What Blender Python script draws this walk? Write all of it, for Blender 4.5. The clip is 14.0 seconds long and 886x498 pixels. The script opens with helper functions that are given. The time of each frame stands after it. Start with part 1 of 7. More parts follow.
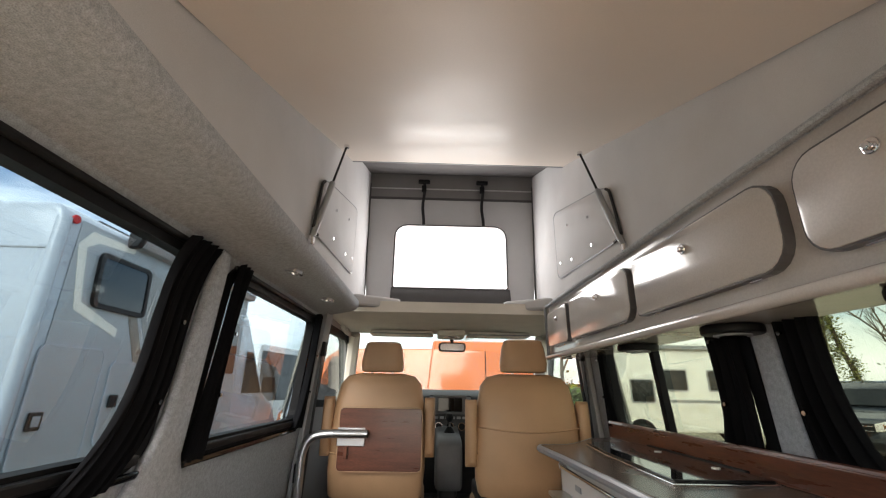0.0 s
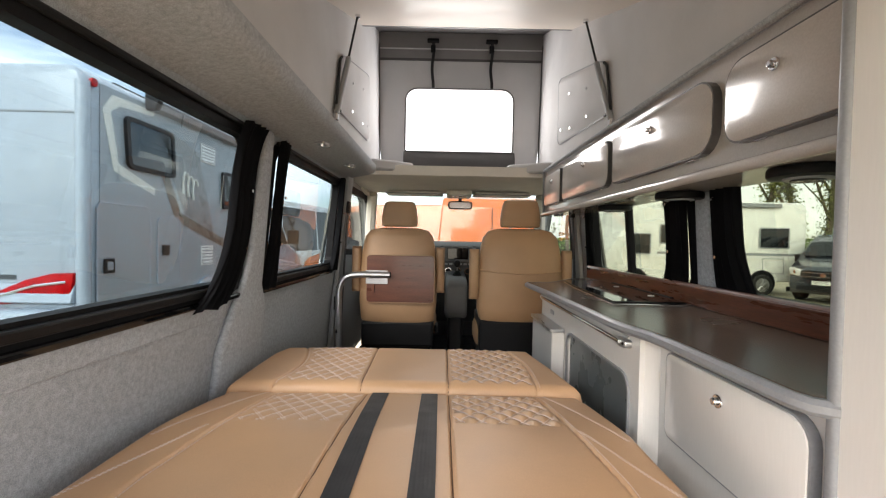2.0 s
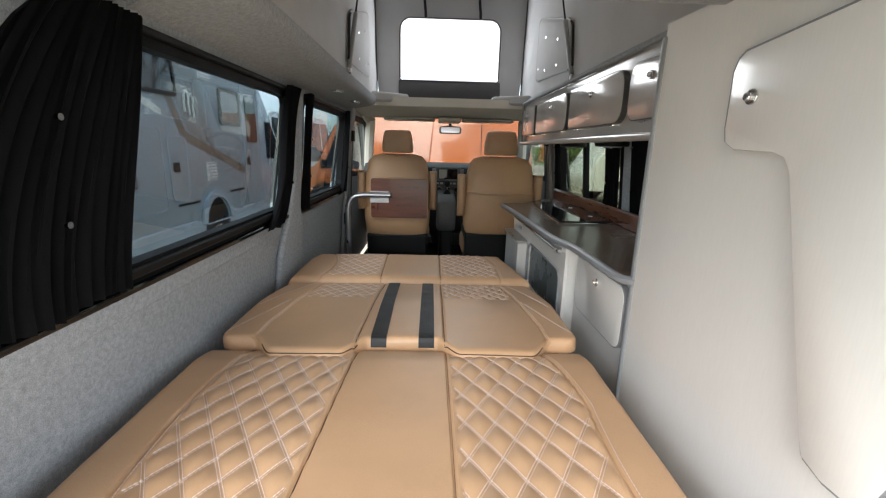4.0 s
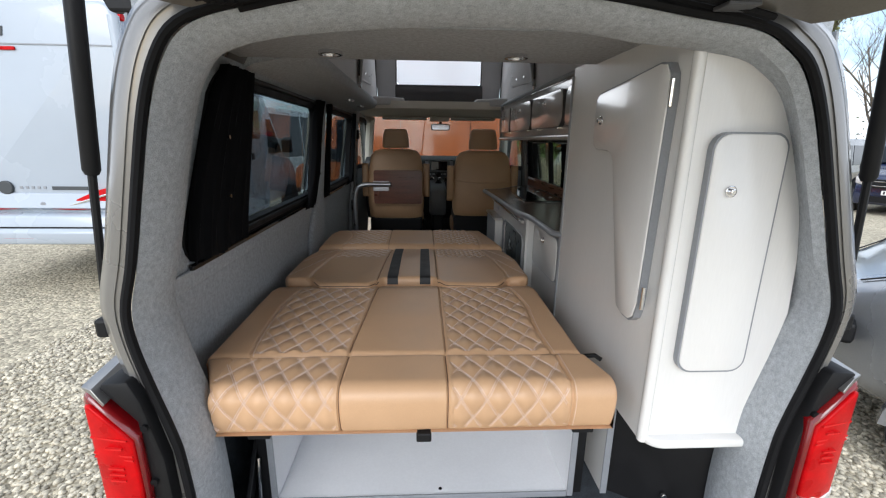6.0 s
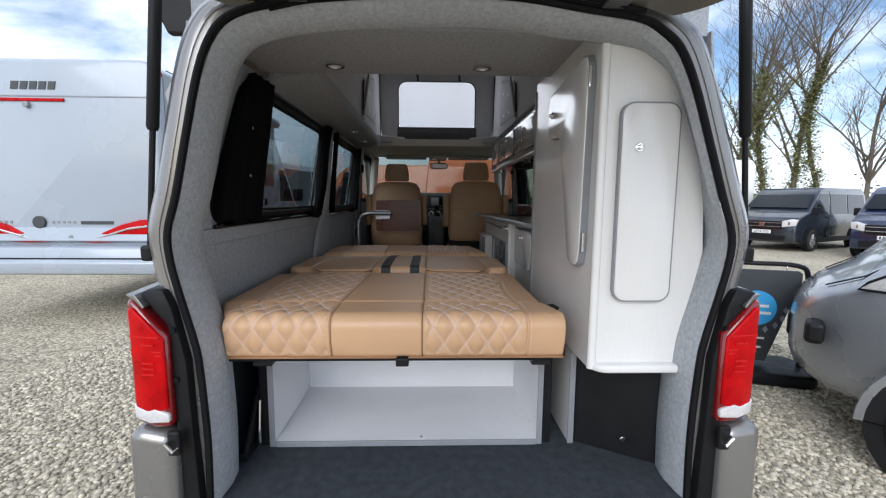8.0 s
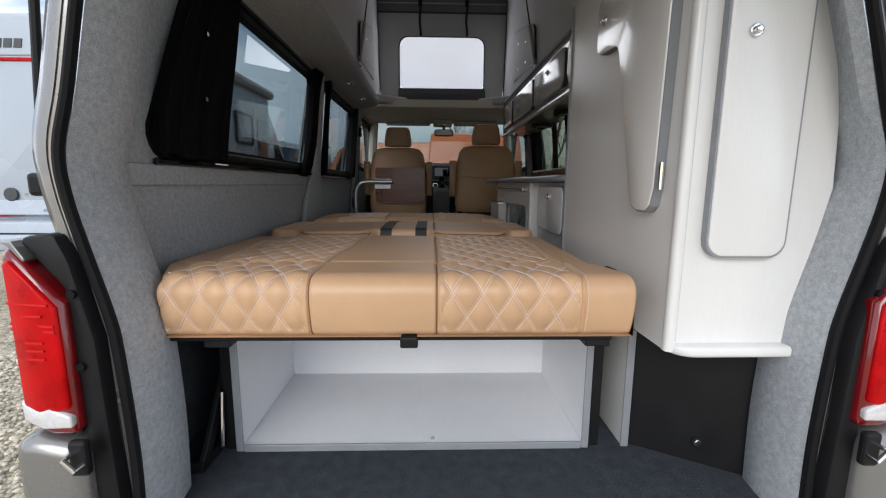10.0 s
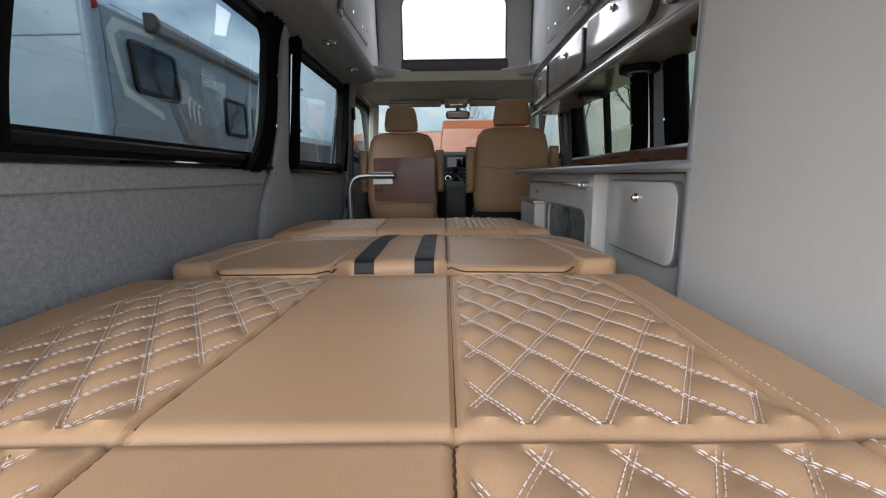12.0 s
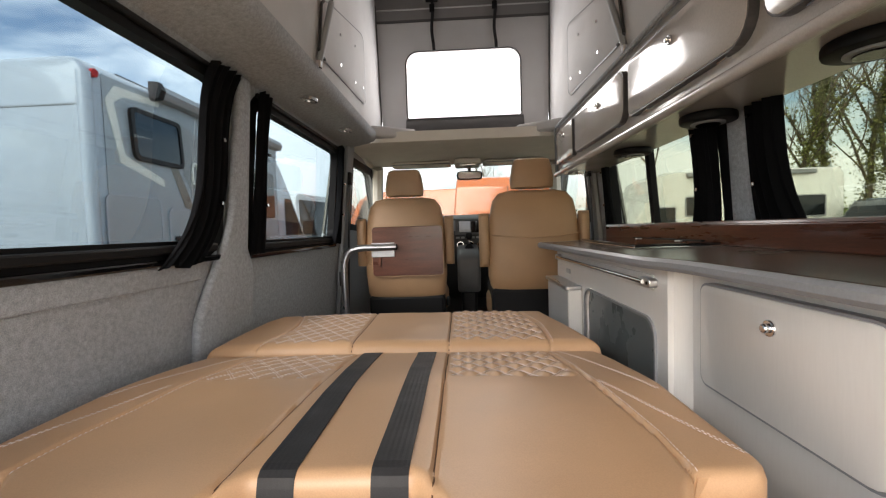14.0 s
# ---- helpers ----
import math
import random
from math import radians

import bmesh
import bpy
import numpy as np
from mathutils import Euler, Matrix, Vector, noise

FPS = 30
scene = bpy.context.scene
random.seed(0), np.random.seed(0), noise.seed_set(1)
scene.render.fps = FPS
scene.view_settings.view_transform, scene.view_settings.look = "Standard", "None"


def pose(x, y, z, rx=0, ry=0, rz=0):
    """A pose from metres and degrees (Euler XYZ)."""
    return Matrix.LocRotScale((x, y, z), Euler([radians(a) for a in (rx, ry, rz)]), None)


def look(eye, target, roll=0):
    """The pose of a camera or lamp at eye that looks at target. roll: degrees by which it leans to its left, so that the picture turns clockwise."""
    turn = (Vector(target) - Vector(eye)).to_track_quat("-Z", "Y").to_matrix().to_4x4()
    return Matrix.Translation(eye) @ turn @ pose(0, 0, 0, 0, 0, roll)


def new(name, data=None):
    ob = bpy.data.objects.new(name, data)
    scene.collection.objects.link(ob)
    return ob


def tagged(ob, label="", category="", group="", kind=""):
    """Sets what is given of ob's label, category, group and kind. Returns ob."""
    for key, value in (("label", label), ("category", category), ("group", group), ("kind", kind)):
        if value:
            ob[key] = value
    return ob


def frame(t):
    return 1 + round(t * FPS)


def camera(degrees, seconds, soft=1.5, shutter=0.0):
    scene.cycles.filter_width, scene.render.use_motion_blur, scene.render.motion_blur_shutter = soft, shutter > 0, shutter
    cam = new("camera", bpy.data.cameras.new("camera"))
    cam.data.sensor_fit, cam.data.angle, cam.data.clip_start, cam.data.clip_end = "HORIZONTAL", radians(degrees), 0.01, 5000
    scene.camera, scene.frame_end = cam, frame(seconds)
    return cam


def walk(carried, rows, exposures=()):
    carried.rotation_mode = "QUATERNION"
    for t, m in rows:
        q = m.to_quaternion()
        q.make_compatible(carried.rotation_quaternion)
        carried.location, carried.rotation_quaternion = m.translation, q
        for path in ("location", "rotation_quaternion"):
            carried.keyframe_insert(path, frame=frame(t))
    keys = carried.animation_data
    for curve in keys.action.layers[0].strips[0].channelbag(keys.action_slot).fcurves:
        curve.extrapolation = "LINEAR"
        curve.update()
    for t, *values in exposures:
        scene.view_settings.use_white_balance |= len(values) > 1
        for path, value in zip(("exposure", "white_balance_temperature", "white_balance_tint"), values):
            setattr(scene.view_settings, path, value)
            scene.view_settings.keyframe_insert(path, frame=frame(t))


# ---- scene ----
cam = camera(93.4, 14.0, 1.2)
PATH = [
    (0, (-0.123, 0.002, 1.603), (-0.082, 1.901, 2.232), 1.0),
    (0.5, (-0.128, -0.039, 1.579), (-0.085, 1.909, 2.027), 1.0),
    (1, (-0.127, -0.119, 1.581), (-0.102, 1.863, 1.843), 1.0),
    (1.5, (-0.118, -0.207, 1.591), (-0.106, 1.791, 1.688), 1.1),
    (2, (-0.121, -0.303, 1.598), (-0.114, 1.696, 1.554), 1.1),
    (2.5, (-0.132, -0.41, 1.601), (-0.117, 1.583, 1.43), 1.2),
    (3, (-0.14, -0.551, 1.625), (-0.112, 1.43, 1.346), 1.3),
    (3.5, (-0.141, -0.685, 1.672), (-0.101, 1.277, 1.288), 1.3),
    (3.7, (-0.14, -0.744, 1.697), (-0.086, 1.209, 1.266), 1.5),
    (5.8, (-0.169, -1.384, 1.762), (-0.075, 0.543, 1.235), 0.8),
    (6, (-0.157, -1.443, 1.752), (-0.062, 0.491, 1.251), 0.7),
    (6.5, (-0.115, -1.59, 1.709), (-0.031, 0.364, 1.292), 0.6),
    (7, (-0.086, -1.7, 1.654), (-0.014, 0.273, 1.334), 0.5),
    (7.5, (-0.073, -1.742, 1.581), (-0.009, 0.24, 1.319), 0.4),
    (8, (-0.069, -1.747, 1.493), (-0.008, 0.238, 1.261), 0.4),
    (8.2, (-0.07, -1.745, 1.462), (-0.012, 0.241, 1.231), 0.4),
    (10.3, (-0.108, -1.288, 1.342), (-0.05, 0.685, 1.021), 0.4),
    (10.5, (-0.103, -1.211, 1.343), (-0.066, 0.761, 1.014), -0.7),
    (11, (-0.091, -0.996, 1.347), (-0.075, 0.976, 1.01), -0.1),
    (11.5, (-0.079, -0.837, 1.348), (-0.083, 1.132, 0.999), -0.8),
    (12, (-0.097, -0.642, 1.358), (-0.107, 1.328, 1.011), -0.8),
    (12.5, (-0.109, -0.486, 1.363), (-0.127, 1.483, 1.014), -1.2),
    (13, (-0.092, -0.343, 1.374), (-0.133, 1.632, 1.059), -1.5),
    (13.5, (-0.071, -0.235, 1.406), (-0.14, 1.749, 1.166), -1.9),
    (14, (-0.049, -0.158, 1.461), (-0.139, 1.838, 1.368), -1.8),
]
EXPOSURES = [(0, 2.1, 6750, 11), (1.5, 2.2, 6750, 11), (2.5, 2.15, 6700, 11), (3.5, 1.9, 6300, 6), (6, 0.4, 6000, 8), (8, 0.08, 5850, 9), (10.5, 0.15, 6100, 9), (11, 0.37, 5950, 8), (12, 0.87, 5950, 8), (13, 1.45, 6150, 9), (14, 1.9, 6800, 12)]
walk(cam, [(t, look(eye, target, roll)) for t, eye, target, roll in PATH], EXPOSURES)

# ---- world, sun, exposure ----
world = bpy.data.worlds.new("world")
scene.world = world
world.use_nodes = True
wn, wl = world.node_tree.nodes, world.node_tree.links
wn.clear()
SUN_EL, SUN_AZ = radians(31), radians(197)
sky = wn.new("ShaderNodeTexSky")
sky.sky_type, sky.sun_disc = "NISHITA", False
sky.sun_elevation, sky.sun_rotation = SUN_EL, SUN_AZ
sky.air_density, sky.dust_density = 1.0, 1.5
wco = wn.new("ShaderNodeTexCoord")
wmap = wn.new("ShaderNodeMapping")
wmap.inputs["Scale"].default_value = (1.0, 1.0, 2.4)
wl.new(wco.outputs["Generated"], wmap.inputs["Vector"])
cloud = wn.new("ShaderNodeTexNoise")
cloud.inputs["Scale"].default_value, cloud.inputs["Detail"].default_value, cloud.inputs["Roughness"].default_value = 2.2, 8.0, 0.56
cloud.inputs["Distortion"].default_value = 0.25
wl.new(wmap.outputs["Vector"], cloud.inputs["Vector"])
cramp = wn.new("ShaderNodeValToRGB")
cramp.color_ramp.elements[0].position, cramp.color_ramp.elements[1].position = 0.36, 0.53
wl.new(cloud.outputs["Fac"], cramp.inputs["Fac"])
cmix = wn.new("ShaderNodeMix")
cmix.data_type = "RGBA"
cmix.inputs[7].default_value = (8.8, 9.0, 9.4, 1)
wl.new(cramp.outputs["Color"], cmix.inputs[0])
wl.new(sky.outputs["Color"], cmix.inputs[6])
wbg = wn.new("ShaderNodeBackground")
wbg.inputs["Strength"].default_value = 0.15
wl.new(cmix.outputs[2], wbg.inputs["Color"])
wout = wn.new("ShaderNodeOutputWorld")
wl.new(wbg.outputs["Background"], wout.inputs["Surface"])

sun = new("sun", bpy.data.lights.new("sun", "SUN"))
sun.data.energy, sun.data.angle, sun.data.color = 1.55, radians(38), (1.0, 0.98, 0.95)
sun.rotation_euler = (radians(90) - SUN_EL, 0, radians(180) - SUN_AZ)


def opening_light(name, at, turn, w, h, watts, colour):
    """Daylight that enters by an opening."""
    l = new(name, bpy.data.lights.new(name, "AREA"))
    l.data.shape, l.data.size, l.data.size_y, l.data.energy, l.data.color = "RECTANGLE", w, h, watts, colour
    l.matrix_basis = pose(*at, turn, 0, 0)
    return l


opening_light("roof_window_daylight", (0, 2.9645, 2.52), -90, 0.83, 0.48, 2.2, (1.0, 0.98, 0.96))

# ---- materials ----
def material(name, base, rough=0.5, metal=0.0, var=0.12, scale=6.0, fine=150.0, fine_var=0.06, bump=0.15, dist=0.002, coat=0.0, stretch=(1, 1, 1), rough_var=0.06, spec=0.5):
    m = bpy.data.materials.new(name)
    m.use_nodes = True
    n, l = m.node_tree.nodes, m.node_tree.links
    b = n["Principled BSDF"]
    geo = n.new("ShaderNodeNewGeometry")
    mp = n.new("ShaderNodeMapping")
    mp.inputs["Scale"].default_value = stretch
    l.new(geo.outputs["Position"], mp.inputs["Vector"])
    big, small = n.new("ShaderNodeTexNoise"), n.new("ShaderNodeTexNoise")
    big.inputs["Scale"].default_value, big.inputs["Detail"].default_value = scale, 5
    small.inputs["Scale"].default_value, small.inputs["Detail"].default_value = fine, 3
    l.new(mp.outputs["Vector"], big.inputs["Vector"])
    l.new(mp.outputs["Vector"], small.inputs["Vector"])

    def ramp(src, lo, hi, a, c):
        r = n.new("ShaderNodeMapRange")
        r.inputs["From Min"].default_value, r.inputs["From Max"].default_value = lo, hi
        r.inputs["To Min"].default_value, r.inputs["To Max"].default_value = a, c
        l.new(src, r.inputs["Value"])
        return r.outputs["Result"]

    mul = n.new("ShaderNodeMath")
    mul.operation = "MULTIPLY"
    l.new(ramp(big.outputs["Fac"], 0.3, 0.7, 1 - var, 1 + var), mul.inputs[0])
    l.new(ramp(small.outputs["Fac"], 0.3, 0.7, 1 - fine_var, 1 + fine_var), mul.inputs[1])
    vm = n.new("ShaderNodeVectorMath")
    vm.operation = "SCALE"
    vm.inputs[0].default_value = base
    l.new(mul.outputs[0], vm.inputs["Scale"])
    l.new(vm.outputs["Vector"], b.inputs["Base Color"])
    l.new(ramp(big.outputs["Fac"], 0.3, 0.7, max(0.02, rough - rough_var), rough + rough_var), b.inputs["Roughness"])
    b.inputs["Metallic"].default_value = metal
    b.inputs["Specular IOR Level"].default_value = spec
    b.inputs["Coat Weight"].default_value = coat
    b.inputs["Coat Roughness"].default_value = 0.06
    if bump:
        bp = n.new("ShaderNodeBump")
        bp.inputs["Strength"].default_value, bp.inputs["Distance"].default_value = bump, dist
        l.new(small.outputs["Fac"], bp.inputs["Height"])
        l.new(bp.outputs["Normal"], b.inputs["Normal"])
    return m


def glass(name, tint, gloss=0.05):
    """A clear tinted pane with a mirror-like gloss that grows at a slant."""
    m = bpy.data.materials.new(name)
    m.use_nodes = True
    n, l = m.node_tree.nodes, m.node_tree.links
    n.clear()
    o, mix, tr, gl, fr, pw, ad = [n.new("ShaderNode" + k) for k in ("OutputMaterial", "MixShader", "BsdfTransparent", "BsdfGlossy", "LayerWeight", "Math", "Math")]
    tr.inputs["Color"].default_value = (*tint, 1)
    gl.inputs["Roughness"].default_value = 0.01
    fr.inputs["Blend"].default_value = 0.5
    pw.operation, ad.operation = "POWER", "MULTIPLY_ADD"
    pw.inputs[1].default_value = 4.0
    ad.inputs[1].default_value, ad.inputs[2].default_value = 0.7, gloss
    l.new(fr.outputs["Facing"], pw.inputs[0])
    l.new(pw.outputs[0], ad.inputs[0])
    l.new(ad.outputs[0], mix.inputs[0])
    l.new(tr.outputs[0], mix.inputs[1])
    l.new(gl.outputs[0], mix.inputs[2])
    l.new(mix.outputs[0], o.inputs["Surface"])
    return m


def gravel_material():
    m = material("gravel", (0.41, 0.36, 0.265), 0.9, var=0.16, scale=0.6, fine=55, fine_var=0.25, bump=0.6, dist=0.02)
    n, l = m.node_tree.nodes, m.node_tree.links
    geo = n["Geometry"]
    vor = n.new("ShaderNodeTexVoronoi")
    vor.inputs["Scale"].default_value = 34
    l.new(geo.outputs["Position"], vor.inputs["Vector"])
    hsv = n.new("ShaderNodeMapRange")
    hsv.inputs["To Min"].default_value, hsv.inputs["To Max"].default_value = 0.55, 1.45
    sep = n.new("ShaderNodeSeparateColor")
    l.new(vor.outputs["Color"], sep.inputs[0])
    l.new(sep.outputs[0], hsv.inputs["Value"])
    vm = n.new("ShaderNodeVectorMath")
    vm.operation = "SCALE"
    b = n["Principled BSDF"]
    l.new(b.inputs["Base Color"].links[0].from_socket, vm.inputs[0])
    l.new(hsv.outputs["Result"], vm.inputs["Scale"])
    l.new(vm.outputs["Vector"], b.inputs["Base Color"])
    bp = n["Bump"]
    l.new(vor.outputs["Distance"], bp.inputs["Height"])
    bp.invert = True
    return m


def varied(name, base, rough, spread):
    """A material whose pieces differ in tone from island to island."""
    m = material(name, base, rough, var=0.1, scale=20, fine=200, bump=0.2)
    n, l = m.node_tree.nodes, m.node_tree.links
    b = n["Principled BSDF"]
    r = n.new("ShaderNodeMapRange")
    r.inputs["To Min"].default_value, r.inputs["To Max"].default_value = 1 - spread, 1 + spread
    l.new(n["Geometry"].outputs["Random Per Island"], r.inputs["Value"])
    vm = n.new("ShaderNodeVectorMath")
    vm.operation = "SCALE"
    l.new(b.inputs["Base Color"].links[0].from_socket, vm.inputs[0])
    l.new(r.outputs["Result"], vm.inputs["Scale"])
    l.new(vm.outputs["Vector"], b.inputs["Base Color"])
    return m


FELT = material("felt_grey", (0.402, 0.422, 0.448), 0.95, var=0.15, scale=85, fine=420, fine_var=0.2, bump=0.5, dist=0.003, spec=0.15)
CANVAS = material("canvas_grey", (0.56, 0.555, 0.56), 0.85, var=0.05, scale=5, fine=700, fine_var=0.08, bump=0.25, dist=0.001, spec=0.2)
CANVAS_DARK = material("canvas_dark", (0.09, 0.085, 0.085), 0.85, var=0.08, scale=9, fine=600, bump=0.25, dist=0.001)
CANVAS_MID = material("canvas_mid", (0.23, 0.22, 0.22), 0.85, var=0.06, scale=9, fine=600, bump=0.25, dist=0.001)
BOARD = material("board_greige", (0.70, 0.63, 0.56), 0.50, var=0.03, scale=3, fine=300, fine_var=0.02, bump=0.03, dist=0.001)
LEATHER_SEAT = material("leather_brown_tan", (0.43, 0.262, 0.145), 0.45, var=0.07, scale=5, fine=520, fine_var=0.05, bump=0.16, dist=0.0012)
LEATHER = material("leather_tan", (0.565, 0.35, 0.20), 0.42, var=0.07, scale=5, fine=520, fine_var=0.05, bump=0.16, dist=0.0012)
THREAD = material("thread_pale", (0.84, 0.76, 0.75), 0.8, var=0.05, bump=0.0)
WOOD = material("mahogany", (0.125, 0.040, 0.020), 0.30, var=0.28, scale=7, fine=60, fine_var=0.2, bump=0.05, stretch=(6, 0.7, 6), coat=0.3)
WOOD_X = material("mahogany_panel", (0.125, 0.040, 0.022), 0.33, var=0.25, scale=7, fine=60, fine_var=0.18, bump=0.05, stretch=(0.8, 6, 6), coat=0.2)
# dark brown that paints the shade in the crevice under the head lobes
LOBE_SHADE = material("lobe_shade_brown", (0.07, 0.038, 0.022), 0.6, var=0.1, bump=0.05)
LAMINATE = material("laminate_pale", (0.765, 0.75, 0.735), 0.22, var=0.03, scale=4, fine=260, fine_var=0.015, bump=0.0, rough_var=0.02, coat=0.35, stretch=(1, 1, 0.1))
LOCKER = material("laminate_champagne", (0.51, 0.48, 0.46), 0.18, var=0.04, scale=5, fine=240, fine_var=0.05, bump=0.02, dist=0.001, coat=0.4)
EDGE = material("edge_trim_grey", (0.25, 0.26, 0.28), 0.38, var=0.06, scale=10, fine=200, bump=0.03)
EDGE_DARK = material("edge_trim_dark", (0.085, 0.082, 0.085), 0.35, var=0.06, scale=10, fine=200, bump=0.03)
WORKTOP = material("worktop_graphite", (0.115, 0.082, 0.066), 0.26, spec=0.35, metal=0.0, var=0.03, scale=3, fine=700, fine_var=0.04, bump=0.0, dist=0.0006, rough_var=0.02)
WHITE = material("white_board", (0.80, 0.80, 0.82), 0.5, var=0.03, scale=4, fine=120, fine_var=0.02, bump=0.03)
BLACK = material("black_plastic", (0.009, 0.009, 0.010), 0.5, spec=0.22, var=0.15, scale=12, fine=300, bump=0.12, dist=0.001)
RUBBER = material("rubber_black", (0.008, 0.008, 0.009), 0.6, spec=0.12, var=0.15, scale=14, fine=250, bump=0.1)
CURTAIN = material("curtain_black", (0.006, 0.006, 0.007), 0.9, var=0.2, scale=10, fine=500, bump=0.3, dist=0.001, spec=0.1)
STRAP = material("webbing_black", (0.012, 0.012, 0.014), 0.6, var=0.1, scale=20, fine=600, fine_var=0.2, bump=0.3, dist=0.001)
CHROME = material("chrome", (0.80, 0.80, 0.82), 0.12, metal=1.0, var=0.03, bump=0.0, rough_var=0.03)
ALU = material("brushed_aluminium", (0.62, 0.63, 0.65), 0.32, metal=1.0, var=0.05, scale=20, fine=300, bump=0.04, stretch=(1, 0.2, 1))
HINGE = material("hinge_steel", (0.09, 0.09, 0.095), 0.45, metal=0.4, var=0.08, scale=20, fine=200, bump=0.05)
CARPET = material("carpet_charcoal", (0.055, 0.062, 0.072), 0.98, var=0.2, scale=30, fine=350, fine_var=0.5, bump=0.8, dist=0.004, spec=0.1)
GREYPLAS = material("plastic_grey", (0.30, 0.31, 0.32), 0.5, var=0.06, scale=10, fine=300, bump=0.08)
CONSOLE = material("console_grey", (0.13, 0.135, 0.14), 0.5, var=0.08, scale=10, fine=300, bump=0.1)
DASH = material("dash_dark", (0.042, 0.044, 0.047), 0.55, var=0.1, scale=12, fine=300, bump=0.15)
HEADLINER = material("headliner_beige", (0.78, 0.735, 0.665), 0.9, var=0.04, scale=8, fine=500, fine_var=0.06, bump=0.2, dist=0.001)
SILVER = material("paint_silver", (0.235, 0.228, 0.222), 0.30, metal=0.6, var=0.03, scale=3, fine=900, fine_var=0.05, bump=0.0, coat=0.8)
HOB = material("black_glass", (0.006, 0.006, 0.007), 0.05, var=0.1, bump=0.0, rough_var=0.02)
VENT = material("fridge_door_grey", (0.13, 0.145, 0.15), 0.28, var=0.05, scale=8, fine=300, bump=0.05)
RED_DARK = material("lamp_red_dark", (0.17, 0.004, 0.006), 0.12, var=0.2, scale=14, fine=90, bump=0.05, coat=0.6)
RED = material("lamp_red", (0.44, 0.001, 0.003), 0.3, spec=0.12, var=0.25, scale=14, fine=90, bump=0.1)
GATE = material("gate_underside", (0.13, 0.12, 0.105), 0.4, metal=0.3, var=0.08, scale=6, fine=200, bump=0.05, coat=0.3)
LAMP_BAR = material("lamp_red_bright", (0.56, 0.015, 0.015), 0.3, spec=0.15, var=0.1, bump=0.0)
LENS = material("lamp_clear", (0.62, 0.60, 0.60), 0.15, var=0.1, scale=30, fine=120, bump=0.1, coat=0.8)
GLASS = glass("window_glass", (0.465, 0.52, 0.54))
GLASS_G = glass("window_glass_green", (0.43, 0.455, 0.40))
SCREEN = glass("windscreen_glass", (0.56, 0.585, 0.57), 0.03)
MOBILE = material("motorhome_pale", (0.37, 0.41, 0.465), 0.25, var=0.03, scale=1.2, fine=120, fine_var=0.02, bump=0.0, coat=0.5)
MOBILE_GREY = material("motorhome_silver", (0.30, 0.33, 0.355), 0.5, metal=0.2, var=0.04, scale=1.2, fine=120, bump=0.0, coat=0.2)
WHITE_PAINT = material("paint_white", (0.78, 0.78, 0.76), 0.28, var=0.03, scale=1.5, fine=60, fine_var=0.02, bump=0.0, coat=0.5)
ORANGE = material("paint_orange", (0.56, 0.135, 0.025), 0.22, var=0.06, scale=1.2, fine=60, fine_var=0.03, bump=0.0, coat=0.9)
NAVY = material("paint_dark_grey", (0.035, 0.042, 0.055), 0.2, metal=0.3, var=0.05, scale=2, bump=0.0, coat=1.0)
BLUE_V = material("paint_dark_blue", (0.018, 0.028, 0.075), 0.2, metal=0.3, var=0.05, scale=2, bump=0.0, coat=1.0)
GREY_CAR = material("paint_grey_metal", (0.30, 0.31, 0.33), 0.28, metal=0.6, var=0.04, scale=2, bump=0.0, coat=0.9)
DARKGLASS = material("dark_window", (0.012, 0.014, 0.016), 0.04, var=0.1, bump=0.0, rough_var=0.02)
TYRE = material("tyre", (0.015, 0.015, 0.015), 0.8, var=0.2, scale=20, fine=120, bump=0.3)
RIM = material("rim_alloy", (0.5, 0.5, 0.51), 0.3, metal=0.9, var=0.05, bump=0.0)
BARK = material("bark", (0.14, 0.115, 0.09), 0.95, var=0.3, scale=3, fine=30, fine_var=0.3, bump=0.6, dist=0.02, stretch=(1, 1, 0.3))
IVY = varied("ivy_leaf", (0.16, 0.17, 0.05), 0.55, 0.5)
GRASS = material("field_grass", (0.12, 0.19, 0.04), 0.95, var=0.25, scale=0.2, fine=6, fine_var=0.3, bump=0.5, dist=0.03)
HEDGE = varied("hedge_leaf", (0.075, 0.08, 0.035), 0.9, 0.4)
GRAVEL = gravel_material()
STONE = varied("gravel_stone", (0.48, 0.43, 0.335), 0.85, 0.45)
SEAM = material("seam_brown", (0.10, 0.05, 0.025), 0.7, var=0.1, bump=0.0)
SIGN_BLUE = material("sign_blue", (0.06, 0.36, 0.70), 0.5, var=0.03, bump=0.0)
SIGN_DARK = material("sign_dark", (0.045, 0.05, 0.055), 0.5, var=0.08, bump=0.0)
PLATE_W = material("plate_white", (0.75, 0.75, 0.73), 0.4, var=0.03, bump=0.0)
PLATE_Y = material("plate_yellow", (0.75, 0.52, 0.05), 0.4, var=0.03, bump=0.0)


def film_material():
    m = bpy.data.materials.new("window_film")
    m.use_nodes = True
    n, l = m.node_tree.nodes, m.node_tree.links
    n.clear()
    o, mix, tr, tl = [n.new("ShaderNode" + k) for k in ("OutputMaterial", "MixShader", "BsdfTransparent", "BsdfTranslucent")]
    tr.inputs["Color"].default_value = (1, 1, 1, 1)
    tl.inputs["Color"].default_value = (0.95, 0.95, 0.95, 1)
    mix.inputs[0].default_value = 0.7
    l.new(tr.outputs[0], mix.inputs[1])
    l.new(tl.outputs[0], mix.inputs[2])
    l.new(mix.outputs[0], o.inputs["Surface"])
    return m


FILM = film_material()


